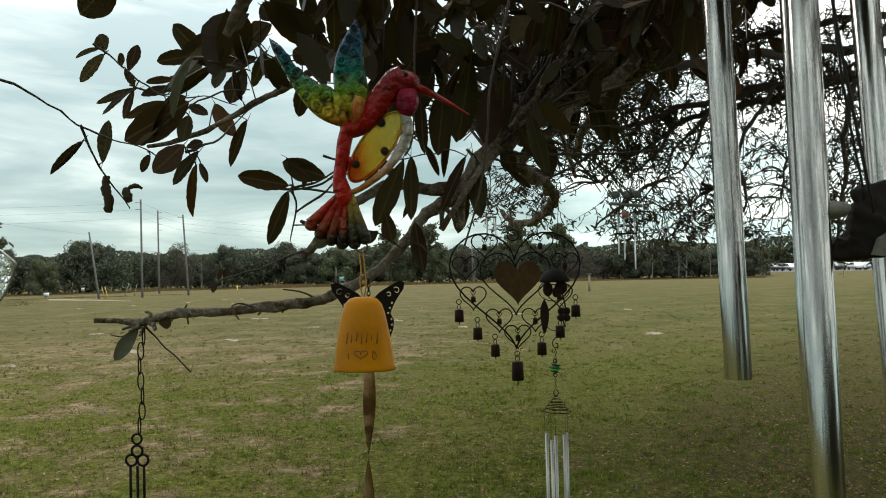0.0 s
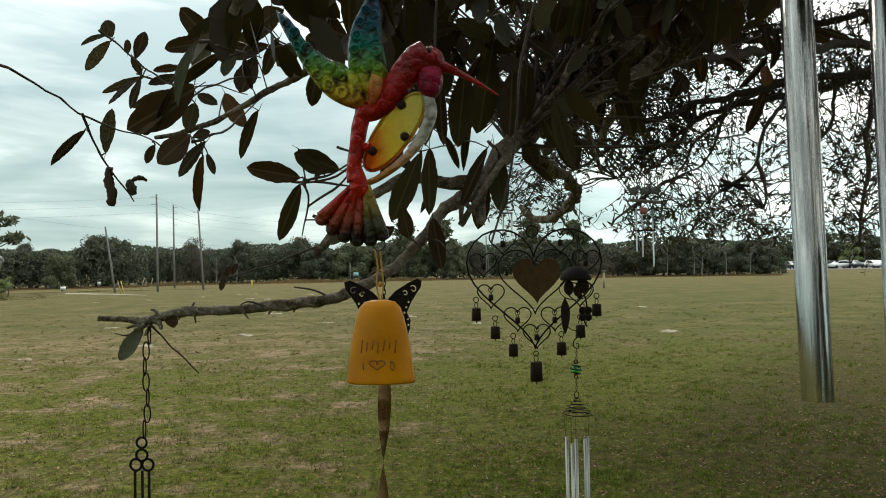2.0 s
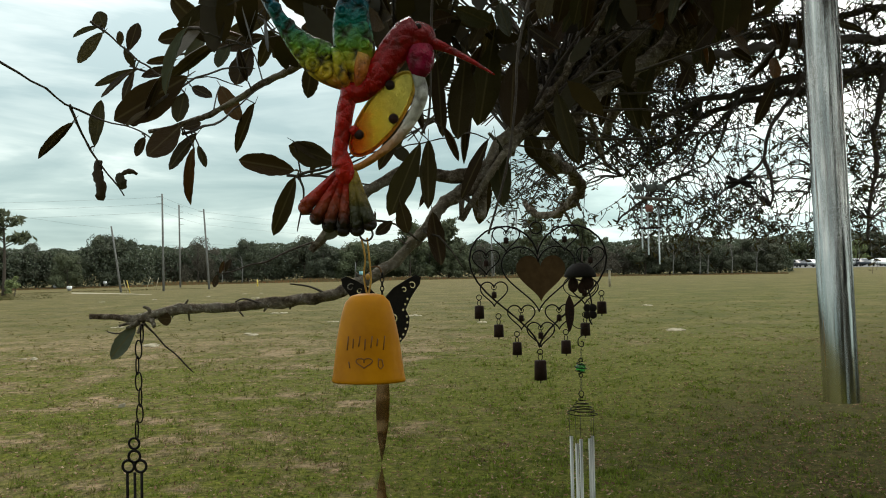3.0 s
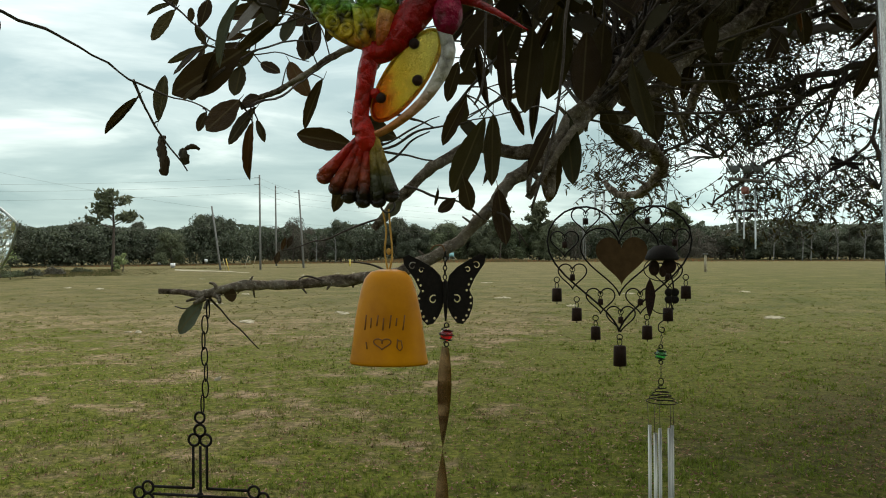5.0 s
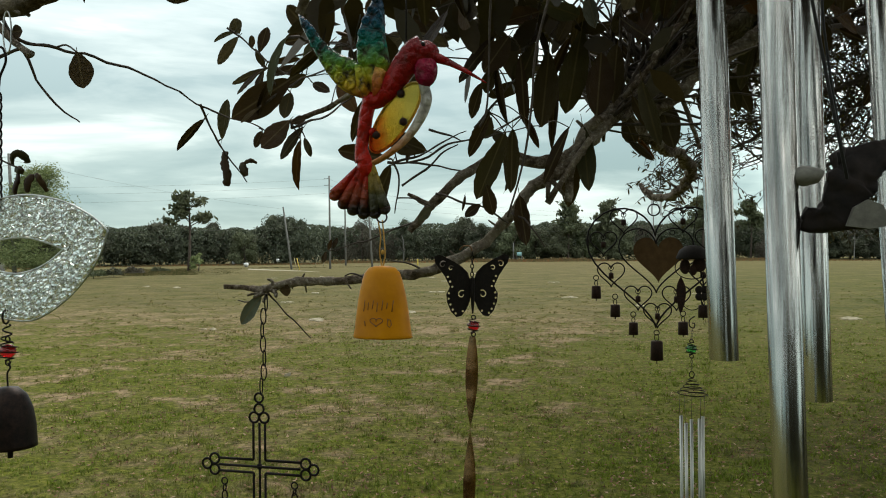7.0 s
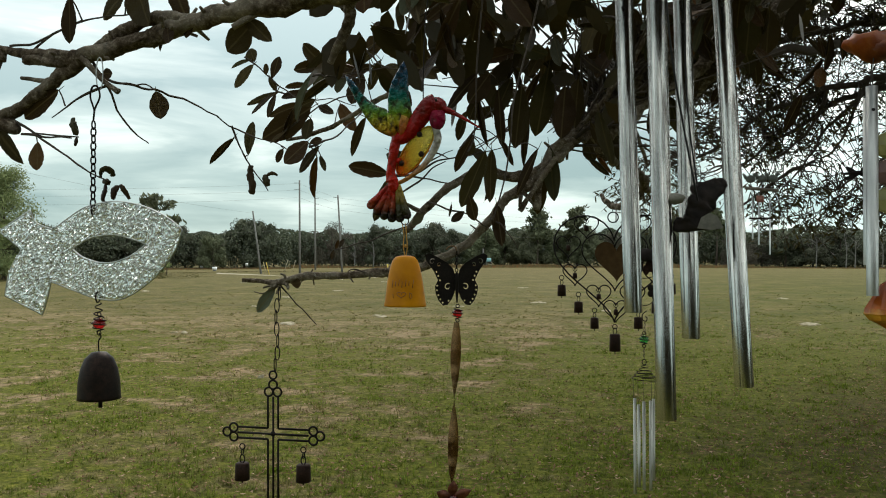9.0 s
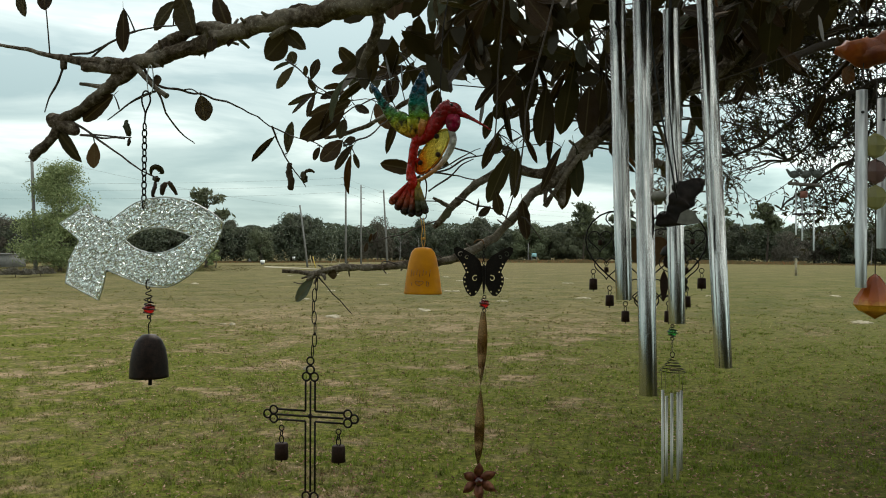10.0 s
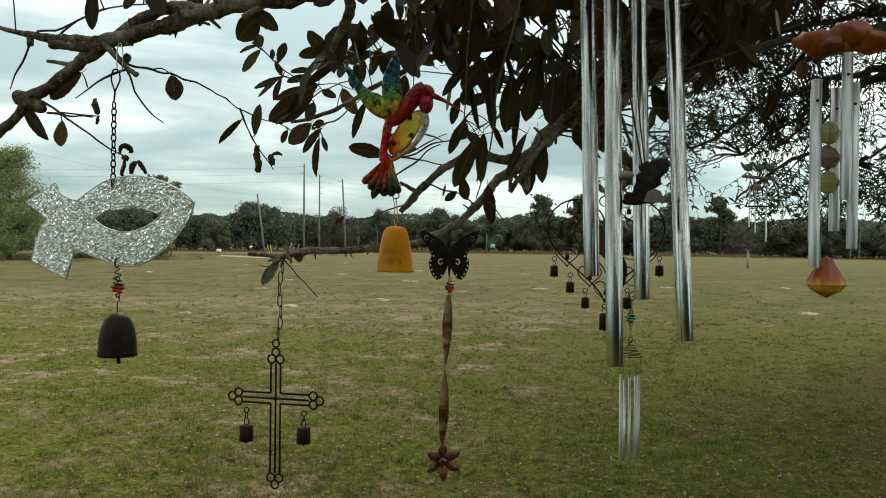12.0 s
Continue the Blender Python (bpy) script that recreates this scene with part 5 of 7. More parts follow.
LEAVES_DEEP = [
    (0.174, 2.226, -100, 0.134, 0.036), (0.174, 2.065, -84, 0.105, 0.019), (0.155, 2.031, -96, 0.097, 0.028),
    (0.132, 2.146, -94, 0.114, 0.029), (0.206, 2.186, -94, 0.104, 0.033), (0.232, 2.201, -95, 0.094, 0.029),
    (0.273, 2.130, -78, 0.102, 0.032), (0.256, 2.114, -64, 0.059, 0.026), (0.155, 2.215, -120, 0.088, 0.033),
    (0.111, 2.245, -137, 0.074, 0.030),
]
LEAVES_DEEP_B = [
    (0.296, 2.146, -74, 0.103, 0.034), (0.394, 2.208, -105, 0.084, 0.026), (0.416, 2.207, -74, 0.091, 0.028),
    (0.432, 2.196, -66, 0.082, 0.026), (0.524, 2.247, -55, 0.053, 0.022), (0.702, 2.198, -114, 0.082, 0.019),
    (0.625, 2.265, -29, 0.047, 0.034), (0.327, 2.342, -120, 0.056, 0.019), (0.573, 2.321, -151, 0.042, 0.022),
    (0.230, 2.115, -69, 0.059, 0.025), (0.240, 2.060, -38, 0.055, 0.028), (0.476, 2.260, -109, 0.103, 0.034),
    (0.528, 2.214, -117, 0.047, 0.026),
]
LEAVES_FISH_LIMB = [
    (-0.356, 2.223, -140, 0.055, 0.031), (-0.438, 2.215, -90, 0.063, 0.016), (-0.308, 2.076, -82, 0.037, 0.019),
    (-0.509, 2.013, -92, 0.039, 0.019), (-0.574, 2.035, -53, 0.061, 0.040), (-0.470, 2.086, -149, 0.070, 0.021),
    (-0.637, 2.258, -83, 0.037, 0.021), (-0.594, 2.258, -86, 0.030, 0.019), (-0.387, 2.103, -3, 0.017, 0.015),
    (-0.304, 2.161, -113, 0.025, 0.013), (-0.289, 2.165, -78, 0.025, 0.013), (-0.257, 2.177, -102, 0.028, 0.014),
    (-0.171, 2.166, -139, 0.050, 0.028), (-0.164, 2.165, -46, 0.045, 0.026), (-0.100, 2.184, 180, 0.070, 0.029),
    (-0.338, 2.233, -67, 0.068, 0.041), (-0.286, 2.229, -69, 0.053, 0.036), (-0.668, 2.259, -77, 0.023, 0.011),
]

leaves_at(LEAVES_HIGH, 1.16, 0.02)
leaves_at(LEAVES_HIGH_B, 1.05, 0.04)
leaves_at(LEAF_BROAD, 0.93, 0.01)
leaves_at(LEAVES_TWIG, 1.22, 0.01)
leaves_at(LEAVES_NEAR, 0.75, 0.02)
leaves_at(LEAVES_LOWER, 0.82, 0.015)
leaves_at(LEAVES_RUNNER, 0.86, 0.015)
leaves_at(LEAVES_BY_BIRD, 0.92, 0.01)
leaves_at(LEAVES_HANGING, 0.95, 0.04)
leaves_at(LEAVES_DEEP, 1.1, 0.04)
leaves_at(LEAVES_DEEP_B, 1.35, 0.05)
leaves_at(LEAVES_FISH_LIMB, 0.45, 0.02)
ob = leaf(Vector((-0.172, 0.68, 2.140)), (-0.44, 0.0, -0.90), 0.080, 0.021, Vector((-0.3, -1, 0.4)))
ob.data = LEAF_SHAPES[1].copy()
ob.data.materials[0] = PALE_LEAF
tagged(ob, "folded leaf showing its grey-green face")
ob = leaf(Vector((-0.405, 1.05, 1.775)), (-0.65, -0.2, -0.8), 0.066, 0.032)
ob.data = ob.data.copy()
ob.data.materials[0] = PALE_LEAF
tagged(ob, "folded leaf showing its grey-green face")
leaf(Vector((-0.37, 1.05, 1.785)), (0.9, -0.2, 0.1), 0.026, 0.020)
leaf(Vector((0.075, 1.03, 1.945)), (0.15, -0.1, -1), 0.085, 0.028)
leaf(Vector((0.02, 0.98, 1.93)), (-0.8, 0, -0.6), 0.032, 0.013)
leaf(Vector((0.06, 0.98, 1.95)), (0.4, 0, 0.9), 0.03, 0.012)


for _p, _d, _l, _w in (((0.228, 1.45, 2.150), (0.35, -0.1, -0.9), 0.075, 0.022), ((0.245, 1.50, 2.095), (0.6, -0.1, -0.75), 0.065, 0.024), ((0.55, 1.3, 2.27), (0.3, 0, -0.95), 0.05, 0.018), ((0.60, 1.32, 2.33), (-0.2, 0, -0.95), 0.06, 0.02)):
    ob = leaf(Vector(_p), _d, _l, _w)
    ob.data = LEAF_SHAPES[3].copy()
    ob.data.materials[0] = DEAD_LEAF
    tagged(ob, "dead orange-brown leaf")


def withered(points, width, thick=0.0016):
    """A dead leaf shrunk to a curled strip."""
    line = spline([Vector((x, 0.45 + d, z)) for x, z, d in points], 5)
    n = len(line)
    wide = [width * (0.35 + 0.65 * math.sin(math.pi * (0.08 + 0.84 * k / (n - 1)))) * (1 + 0.35 * noise.noise(Vector((k * 0.9, width * 900, 0)))) for k in range(n)]
    part("withered_leaf", bar(line, wide, 7, rough=0.4, flat=thick / width), LEAF, tree, "dead leaf shrivelled into a dark curl")


withered([(-0.401, 1.958, 0), (-0.398, 1.966, -0.004), (-0.390, 1.970, -0.006), (-0.383, 1.967, -0.004), (-0.381, 1.961, 0), (-0.387, 1.960, 0.003)], 0.0042)
withered([(-0.394, 1.948, 0), (-0.391, 1.940, -0.004), (-0.393, 1.930, -0.006), (-0.394, 1.923, -0.003), (-0.386, 1.923, 0)], 0.0046)
withered([(-0.375, 1.946, 0), (-0.376, 1.936, -0.005), (-0.379, 1.926, -0.004)], 0.0062)
withered([(-0.371, 1.945, 0), (-0.364, 1.943, -0.004), (-0.358, 1.934, -0.003), (-0.355, 1.926, 0)], 0.0046)
withered([(-0.398, 1.953, 0), (-0.389, 1.951, -0.004), (-0.384, 1.949, -0.002)], 0.0050)
withered([(-0.447, 2.045, 0), (-0.445, 2.036, -0.003), (-0.441, 2.027, -0.003), (-0.443, 2.020, 0)], 0.0055)
withered([(-0.441, 2.016, 0), (-0.440, 2.010, -0.002), (-0.444, 2.005, 0)], 0.0030)
# those at the tip of the long runner
withered([(-0.374, 2.018, 0.42), (-0.375, 2.000, 0.418), (-0.370, 1.980, 0.417), (-0.372, 1.962, 0.42)], 0.0085)
withered([(-0.352, 2.000, 0.43), (-0.347, 1.990, 0.428), (-0.343, 1.978, 0.43)], 0.0070)
withered([(-0.350, 1.996, 0.43), (-0.340, 2.001, 0.428), (-0.331, 2.002, 0.428), (-0.324, 1.998, 0.43)], 0.0034)
part("twig", bar([(-0.512, 0.45, 2.025), (-0.47, 0.45, 2.020), (-0.437, 0.45, 2.017)], (0.0016, 0.001), 5), TWIG, tree)
for _x, _z, _g in ((-0.236, 1.857, 70), (-0.240, 1.856, -105), (-0.228, 1.860, 60)):
    leaf(Vector((_x, 0.96, _z)), (math.cos(radians(_g)), 0, math.sin(radians(_g))), 0.020, 0.008)

def leafy_shoots(start, end, count, seed, spread, reach):
    """Short shoots along a stretch of limb, each with a handful of hanging leaves."""
    rng = random.Random(seed)
    a, b = Vector(start), Vector(end)
    for _ in range(count):
        q = a.lerp(b, rng.random()) + Vector((rng.uniform(-spread, spread), rng.uniform(-spread, spread), rng.uniform(-spread * 0.5, spread)))
        d = Vector((rng.uniform(-1, 0.7), rng.uniform(-0.7, 0.7), rng.uniform(-0.5, 0.8))).normalized() * rng.uniform(*reach)
        part("twig", bar([q, q + d * 0.5 + Vector((0, 0, 0.012)), q + d], (0.0026, 0.0012), 5, smooth_steps=3), TWIG, tree)
        for k in range(rng.randint(4, 6)):
            p = q + d * (0.3 + 0.7 * k / 5)
            w = Vector((rng.uniform(-0.7, 0.7), rng.uniform(-0.5, 0.5), rng.uniform(-1.2, 0.15)))
            ln = rng.uniform(0.055, 0.095)
            leaf(p, w, ln, ln * rng.uniform(0.30, 0.42), Vector((rng.uniform(-1, 1), -1, rng.uniform(-0.6, 0.6))))


leafy_shoots((0.10, 1.0, 2.22), (0.45, 1.25, 2.36), 15, 31, 0.06, (0.06, 0.16))
leafy_shoots((0.35, 1.3, 2.20), (0.60, 1.45, 2.38), 8, 32, 0.07, (0.06, 0.15))
leafy_shoots((-0.08, 0.7, 2.25), (0.15, 0.75, 2.30), 7, 33, 0.05, (0.06, 0.14))


def fine_twigs():
    """The tangle of thin bare shoots round the big limb, joined."""
    rng = random.Random(12)
    bm = bmesh.new()
    line = spline(REACH[12:16], 8)
    for _ in range(170):
        q = rng.choice(line)
        d = Vector((rng.uniform(-1, 1), rng.uniform(-0.2, 1), rng.uniform(-0.1, 1))).normalized()
        n = rng.uniform(0.12, 0.42)
        mid = q + d * n * 0.5 + Vector((rng.uniform(-0.05, 0.05), rng.uniform(-0.05, 0.05), rng.uniform(-0.02, 0.06)))
        bar([q, mid, q + d * n], (0.0035, 0.0011), 5, bm=bm, smooth_steps=3)
    tagged(part("twig_tangle", bm, TWIG, tree), kind="stuff")


fine_twigs()


def leaf_heap(name, centres, seed, size):
    """Many more leaves, joined, where they crowd too thickly to be told apart."""
    rng = np.random.default_rng(seed)
    c = np.array(centres)
    n = len(c)
    d = rng.normal(size=(n, 3))
    d[:, 2] -= 0.9
    ln = rng.uniform(*size, n)
    d *= (ln / np.linalg.norm(d, axis=1))[:, None]
    s = np.cross(d, rng.normal(size=(n, 3)) + (0, 1.2, 0))
    s *= (ln * 0.19 / np.linalg.norm(s, axis=1))[:, None]
    v = np.stack([c, c + d * 0.3 + s * 0.9, c + d * 0.6 + s, c + d * 0.88 + s * 0.55, c + d, c + d * 0.88 - s * 0.55, c + d * 0.6 - s, c + d * 0.3 - s * 0.9], 1).reshape(-1, 3)
    ob = new(name, raw(name, v.tolist(), np.arange(n * 8).reshape(-1, 8).tolist(), CROWN_LEAF))
    ob.parent = tree
    tagged(ob, kind="stuff")


leafy_shoots((0.42, 1.15, 2.24), (0.68, 1.3, 2.42), 8, 36, 0.05, (0.06, 0.14))
leafy_shoots((0.55, 1.45, 2.34), (1.00, 1.9, 2.60), 16, 37, 0.10, (0.08, 0.20))
_r = np.random.default_rng(22)
leaf_heap("leaf_spray", np.stack([_r.uniform(-0.24, 0.26, 130), _r.uniform(0.8, 1.1, 130), _r.uniform(2.21, 2.42, 130)], 1), 25, (0.06, 0.10))
_r = np.random.default_rng(23)
_x = _r.uniform(-0.05, 1.6, 2400)
_y = _r.uniform(1.0, 2.2, 2400)
_z = 2.16 + 0.36 * (_x - 0.25) + 0.24 * (_y - 1.2) + 0.55 * _r.random(2400) ** 1.2
_k = _r.random(2400) < np.clip(0.2 + 1.2 * (_x - 0.10), 0.10, np.where(_x > 0.75, 0.13, 0.27))
leaf_heap("leaf_mass", np.stack([_x, _y, _z], 1)[_k], 24, (0.05, 0.09))


def canopy():
    """The rest of the crown, over and behind the camera, and the boughs that carry it."""
    for e in ((-1.3, 0.6, 3.3), (0.2, -1.8, 3.3), (1.4, -0.6, 3.5), (0.4, 1.6, 3.6), (2.2, -2.4, 3.2)):
        s, e = Vector((3.0, 2.3, 2.9)), Vector(e)
        limb([s, s.lerp(e, 0.4) + Vector((0, 0, 0.5)), s.lerp(e, 0.75) + Vector((0, 0, 0.3)), e], [0.13, 0.09, 0.05, 0.015], "bough")
    rng = np.random.default_rng(9)
    n = 26000
    c = np.stack([rng.uniform(-2.0, 4.2, n), rng.uniform(-3.6, 3.0, n), rng.uniform(0, 1, n)], 1)
    lump = np.sin(c[:, 0] * 3.1) * np.sin(c[:, 1] * 2.7 + 1)
    rim = ((c[:, 0] - 1.1) / 3.2) ** 2 + ((c[:, 1] + 0.3) / 3.4) ** 2
    c = c[(lump > -0.55 + 0.5 * rng.random(n)) & (rim < 0.75 + 0.4 * rng.random(n))]
    n = len(c)
    c[:, 2] = 2.55 + 0.34 * np.maximum(0, c[:, 1] + 0.3) + 1.5 * c[:, 2]
    d = rng.normal(size=(n, 3))
    d[:, 2] -= 0.4
    d *= (rng.uniform(0.06, 0.10, n) / np.linalg.norm(d, axis=1))[:, None]
    s = np.cross(d, rng.normal(size=(n, 3)))
    s *= (0.022 / np.linalg.norm(s, axis=1))[:, None]
    v = np.stack([c, c + d * 0.35 + s, c + d * 0.75 + s * 0.8, c + d, c + d * 0.75 - s * 0.8, c + d * 0.35 - s], 1).reshape(-1, 3)
    ob = new("crown", raw("crown", v.tolist(), np.arange(n * 6).reshape(-1, 6).tolist(), CROWN_LEAF))
    ob.parent = tree
    tagged(ob, kind="stuff")


canopy()


def crown_skirt():
    """Unseen leaves added low behind the walk, to block light from there."""
    rng = np.random.default_rng(19)
    n = 12000
    x, y = rng.uniform(-1.2, 4.0, n), rng.uniform(-4.2, -2.0, n)
    rim = ((x - 1.4) / 2.7) ** 2 + ((y + 3.1) / 1.2) ** 2
    keep = (np.sin(x * 2.6 + 1) * np.sin(y * 3.1) > -0.55 + 0.4 * rng.random(n)) & (rim < 0.7 + 0.4 * rng.random(n))
    x, y = x[keep], y[keep]
    z = 1.3 + 0.35 * np.sin(x * 1.9) + 1.7 * rng.random(len(x)) ** 0.8
    leaf_heap("crown_skirt", np.stack([x, y, z], 1), 27, (0.07, 0.11))


crown_skirt()


# ---- the oak behind, with narrow leaves ----
OAK_BOUGHS = [
    [(6.34, 9.56, 4.45), (4.72, 8.66, 3.91), (3.53, 8.12, 3.65), (2.99, 8.12, 3.62), (2.55, 8.12, 3.52), (2.16, 8.12, 3.42), (1.77, 8.12, 3.32), (1.43, 8.12, 3.13), (1.09, 8.12, 2.86), (0.86, 8.12, 2.78)],
    [(3.28, 8.12, 3.64), (2.71, 8.12, 3.52), (2.38, 8.12, 3.27), (2.15, 8.12, 3.0), (1.97, 8.12, 2.72), (1.8, 8.12, 2.5)],
    [(3.1, 7.94, 3.64), (2.75, 7.76, 3.15), (2.64, 7.76, 2.8), (2.4, 7.76, 2.59), (2.16, 7.76, 2.46)],
    [(2.64, 7.76, 2.8), (2.73, 7.76, 2.53), (2.68, 7.76, 2.34)],
    [(4.9, 8.48, 4.45), (4.0, 7.76, 3.96), (3.69, 7.76, 3.22), (3.63, 7.76, 2.53), (3.57, 7.76, 2.02)],
    [(5.62, 10.28, 4.27), (4.0, 9.2, 3.82), (2.81, 8.48, 3.49), (2.49, 8.48, 3.42), (2.17, 8.48, 3.29), (1.84, 8.48, 3.03), (1.42, 8.48, 2.76)],
]
OAK_BOUGHS += [
    [(5.98, 9.92, 4.81), (4.18, 9.02, 4.54), (2.92, 8.48, 4.18), (2.02, 8.12, 4.0), (1.3, 7.94, 3.64), (0.76, 7.76, 3.22)],
    [(5.26, 9.2, 5.35), (3.82, 8.3, 4.9), (2.56, 7.76, 4.59), (1.48, 7.4, 4.27), (0.67, 7.22, 3.82)],
    [(2.55, 8.12, 3.52), (2.38, 8.03, 3.22), (2.3, 7.94, 2.92), (2.09, 7.94, 2.75)],
    [(2.16, 8.12, 3.42), (2.02, 8.03, 3.1), (1.84, 8.03, 2.9), (1.62, 7.94, 2.75)],
    [(3.53, 8.12, 3.65), (3.42, 7.94, 3.19), (3.2, 7.94, 2.83), (3.1, 7.94, 2.47)],
    [(1.97, 8.12, 2.72), (1.75, 8.21, 2.56), (1.51, 8.3, 2.39), (1.3, 8.3, 2.25)],
]
OAK_BOUGHS += [[(5.2, 9.4, 4.2), (3.6, 7.8, 3.9), (2.4, 6.7, 3.6), (1.70, 6.0, 3.38), (1.24, 5.73, 3.25), (0.70, 5.5, 3.15), (0.25, 5.3, 3.06), (0.0, 5.1, 2.95)]]
# where sprays of twigs hang: x from, to, z from, to, y from, to, how many
OAK_SPRAYS = [(1.84, 2.74, 2.79, 3.4, 7.76, 8.66, 32), (1.51, 2.77, 2.14, 2.65, 7.58, 8.84, 84), (2.92, 4.36, 2.07, 3.46, 7.4, 8.84, 130), (0.76, 2.2, 2.86, 3.82, 7.76, 9.2, 170),
              (0.14, 0.97, 2.43, 3.01, 8.12, 9.56, 46), (1.93, 4.36, 3.55, 4.54, 7.76, 9.56, 270), (0.22, 2.02, 3.64, 4.45, 7.4, 9.2, 200), (4.18, 6.34, 2.47, 4.63, 8.12, 10.28, 120)]


def build_oak():
    oak = thing("oak_tree", "spreading oak with drooping boughs of small narrow leaves", "tree", (9.5, 12.5, 0))
    base = Vector((9.5, 12.5, 0))
    rng = random.Random(44)
    part("trunk", bar([(0, 0, -0.1), (-0.05, 0, 0.8), (0.05, 0, 1.8), (-0.1, -0.1, 2.8), (-0.2, 0, 4.0)], [0.55, 0.42, 0.38, 0.34, 0.2], 16, smooth_steps=5, rough=0.2), BARK, oak)
    nodes = []
    for k, run in enumerate(OAK_BOUGHS):
        run = [Vector(q) - base for q in run]
        main = run[0].x + base.x > 4.6
        if main:
            run = [Vector((-0.15, -0.05, 2.6 + 0.25 * k % 1.2)), run[0].lerp(Vector((-0.15, 0, 3.3)), 0.5) + Vector((0, 0, 0.4))] + run
        line = spline(run, 8)
        line = [p + 0.055 * noise.noise_vector(p * 2.9) + 0.024 * noise.noise_vector(p * 7.5) for p in line]
        part("bough", put(bmesh.new(), sweep(line, (0.062, 0.011) if main else (0.022, 0.007), 8, rough=0.3)), TWIG, oak)
        nodes += line[len(line) // 3:] if main else line
    tw_v, tw_f, lf_v, lf_f = [], [], [], []

    def add(vs, fs, vf):
        o = len(vs)
        vs.extend(vf[0])
        fs.extend(tuple(i + o for i in f) for f in vf[1])

    def leaf_at(c, way):
        d = (way + Vector((rng.uniform(-0.9, 0.9), rng.uniform(-0.9, 0.9), rng.uniform(-0.9, 0.5)))).normalized() * rng.uniform(0.045, 0.085)
        s = d.cross(Vector((rng.uniform(-1, 1), rng.uniform(-1, 1), rng.uniform(-1, 1)))).normalized() * d.length * 0.13
        i = len(lf_v)
        lf_v.extend([c, c + d * 0.3 + s, c + d * 0.7 + s * 0.9, c + d, c + d * 0.7 - s * 0.9, c + d * 0.3 - s])
        lf_f.append((i, i + 1, i + 2, i + 3, i + 4, i + 5))

    def twig(p, way, reach, leaves):
        """A thin shoot that wanders and droops, with leaves on both sides."""
        pts, d = [p], way.normalized()
        for _ in range(4):
            d = (d + Vector((rng.uniform(-0.5, 0.5), rng.uniform(-0.5, 0.5), rng.uniform(-0.55, 0.25)))).normalized()
            pts.append(pts[-1] + d * reach / 4)
        line = spline(pts, 3)
        add(tw_v, tw_f, sweep(line, (0.0040, 0.0016), 4))
        for _ in range(leaves):
            k = rng.randint(2, len(line) - 1)
            leaf_at(line[k], line[k] - line[k - 1])
        return line

    for x0, x1, z0, z1, y0, y1, count in OAK_SPRAYS:
        for _ in range(count):
            p = Vector((rng.uniform(x0, x1), rng.uniform(y0, y1), rng.uniform(z0, z1) + 0.06)) - base
            near = min(nodes, key=lambda q: (q - p).length)
            if 0.02 < (near - p).length < 1.2:
                mid = near.lerp(p, 0.5) + Vector((rng.uniform(-0.12, 0.12), rng.uniform(-0.12, 0.12), rng.uniform(0.0, 0.18)))
                add(tw_v, tw_f, sweep(spline([near, near.lerp(mid, 0.6) + Vector((0, 0, 0.03)), mid, p], 4), (0.0075, 0.0036), 5))
            line = twig(p, Vector((rng.uniform(-1, 0.6), rng.uniform(-0.6, 0.6), rng.uniform(-0.9, 0.2))), rng.uniform(0.28, 0.60), 8)
            for k in (4, 7):
                twig(line[k], Vector((rng.uniform(-1, 1), rng.uniform(-0.8, 0.8), rng.uniform(-0.8, 0.4))), rng.uniform(0.14, 0.30), 5)
    # the high crown, above the view, added to shade the turf
    nr = np.random.default_rng(3)
    n = 22000
    p = np.stack([nr.uniform(0.6, 15.0, n), nr.uniform(6.2, 18.0, n), nr.random(n)], 1)
    p[:, 2] = 2.3 + 0.33 * p[:, 1] + 3.0 * p[:, 2]
    p = p[np.sin(p[:, 0] * 1.1) * np.sin(p[:, 1] * 0.9) > -0.6 + 0.4 * nr.random(n)]
    # more unseen leaves towards the camera, added so that their shadow falls on the turf
    m = 60000
    q = np.stack([nr.uniform(-1.6, 7.5, m), nr.uniform(3.0, 14.5, m), nr.random(m)], 1)
    q[:, 2] = 2.75 + 0.35 * q[:, 1] + 1.9 * q[:, 2]
    q = q[np.sin(q[:, 0] * 1.3 + 2) * np.sin(q[:, 1] * 1.1) > -0.75 + 0.5 * nr.random(m) + np.clip(0.35 * (q[:, 0] - 3.2), 0, 0.8)]
    q = q[((q[:, 0] - 3.0) / 4.7) ** 2 + ((q[:, 1] - 8.8) / 6.2) ** 2 < 0.8 + 0.4 * nr.random(len(q))]
    # one more unseen cluster, placed to deepen the shade on the near turf
    u = np.stack([nr.normal(0.4, 1.0, 16000), nr.normal(11.8, 1.8, 16000), nr.random(16000)], 1)
    u[:, 2] = 2.75 + 0.35 * u[:, 1] + 1.9 * u[:, 2]
    p = np.concatenate([p, q, u[u[:, 1] > 4]])
    d, w = nr.normal(size=(len(p), 3)) * 0.10, nr.normal(size=(len(p), 3)) * 0.045
    high = np.stack([p - d, p + w, p + d, p - w], 1).reshape(-1, 3) - np.array(base)
    lf_f.extend((np.arange(len(high)).reshape(-1, 4) + len(lf_v)).tolist())
    lf_v.extend(high.tolist())
    t = new("twig_spray", raw("twig_spray", tw_v, tw_f, TWIG, True))
    t.parent = oak
    tagged(t, kind="stuff")
    c = new("crown", raw("crown", lf_v, lf_f, SMALL_LEAF))
    c.parent = oak
    tagged(c, kind="stuff")


build_oak()


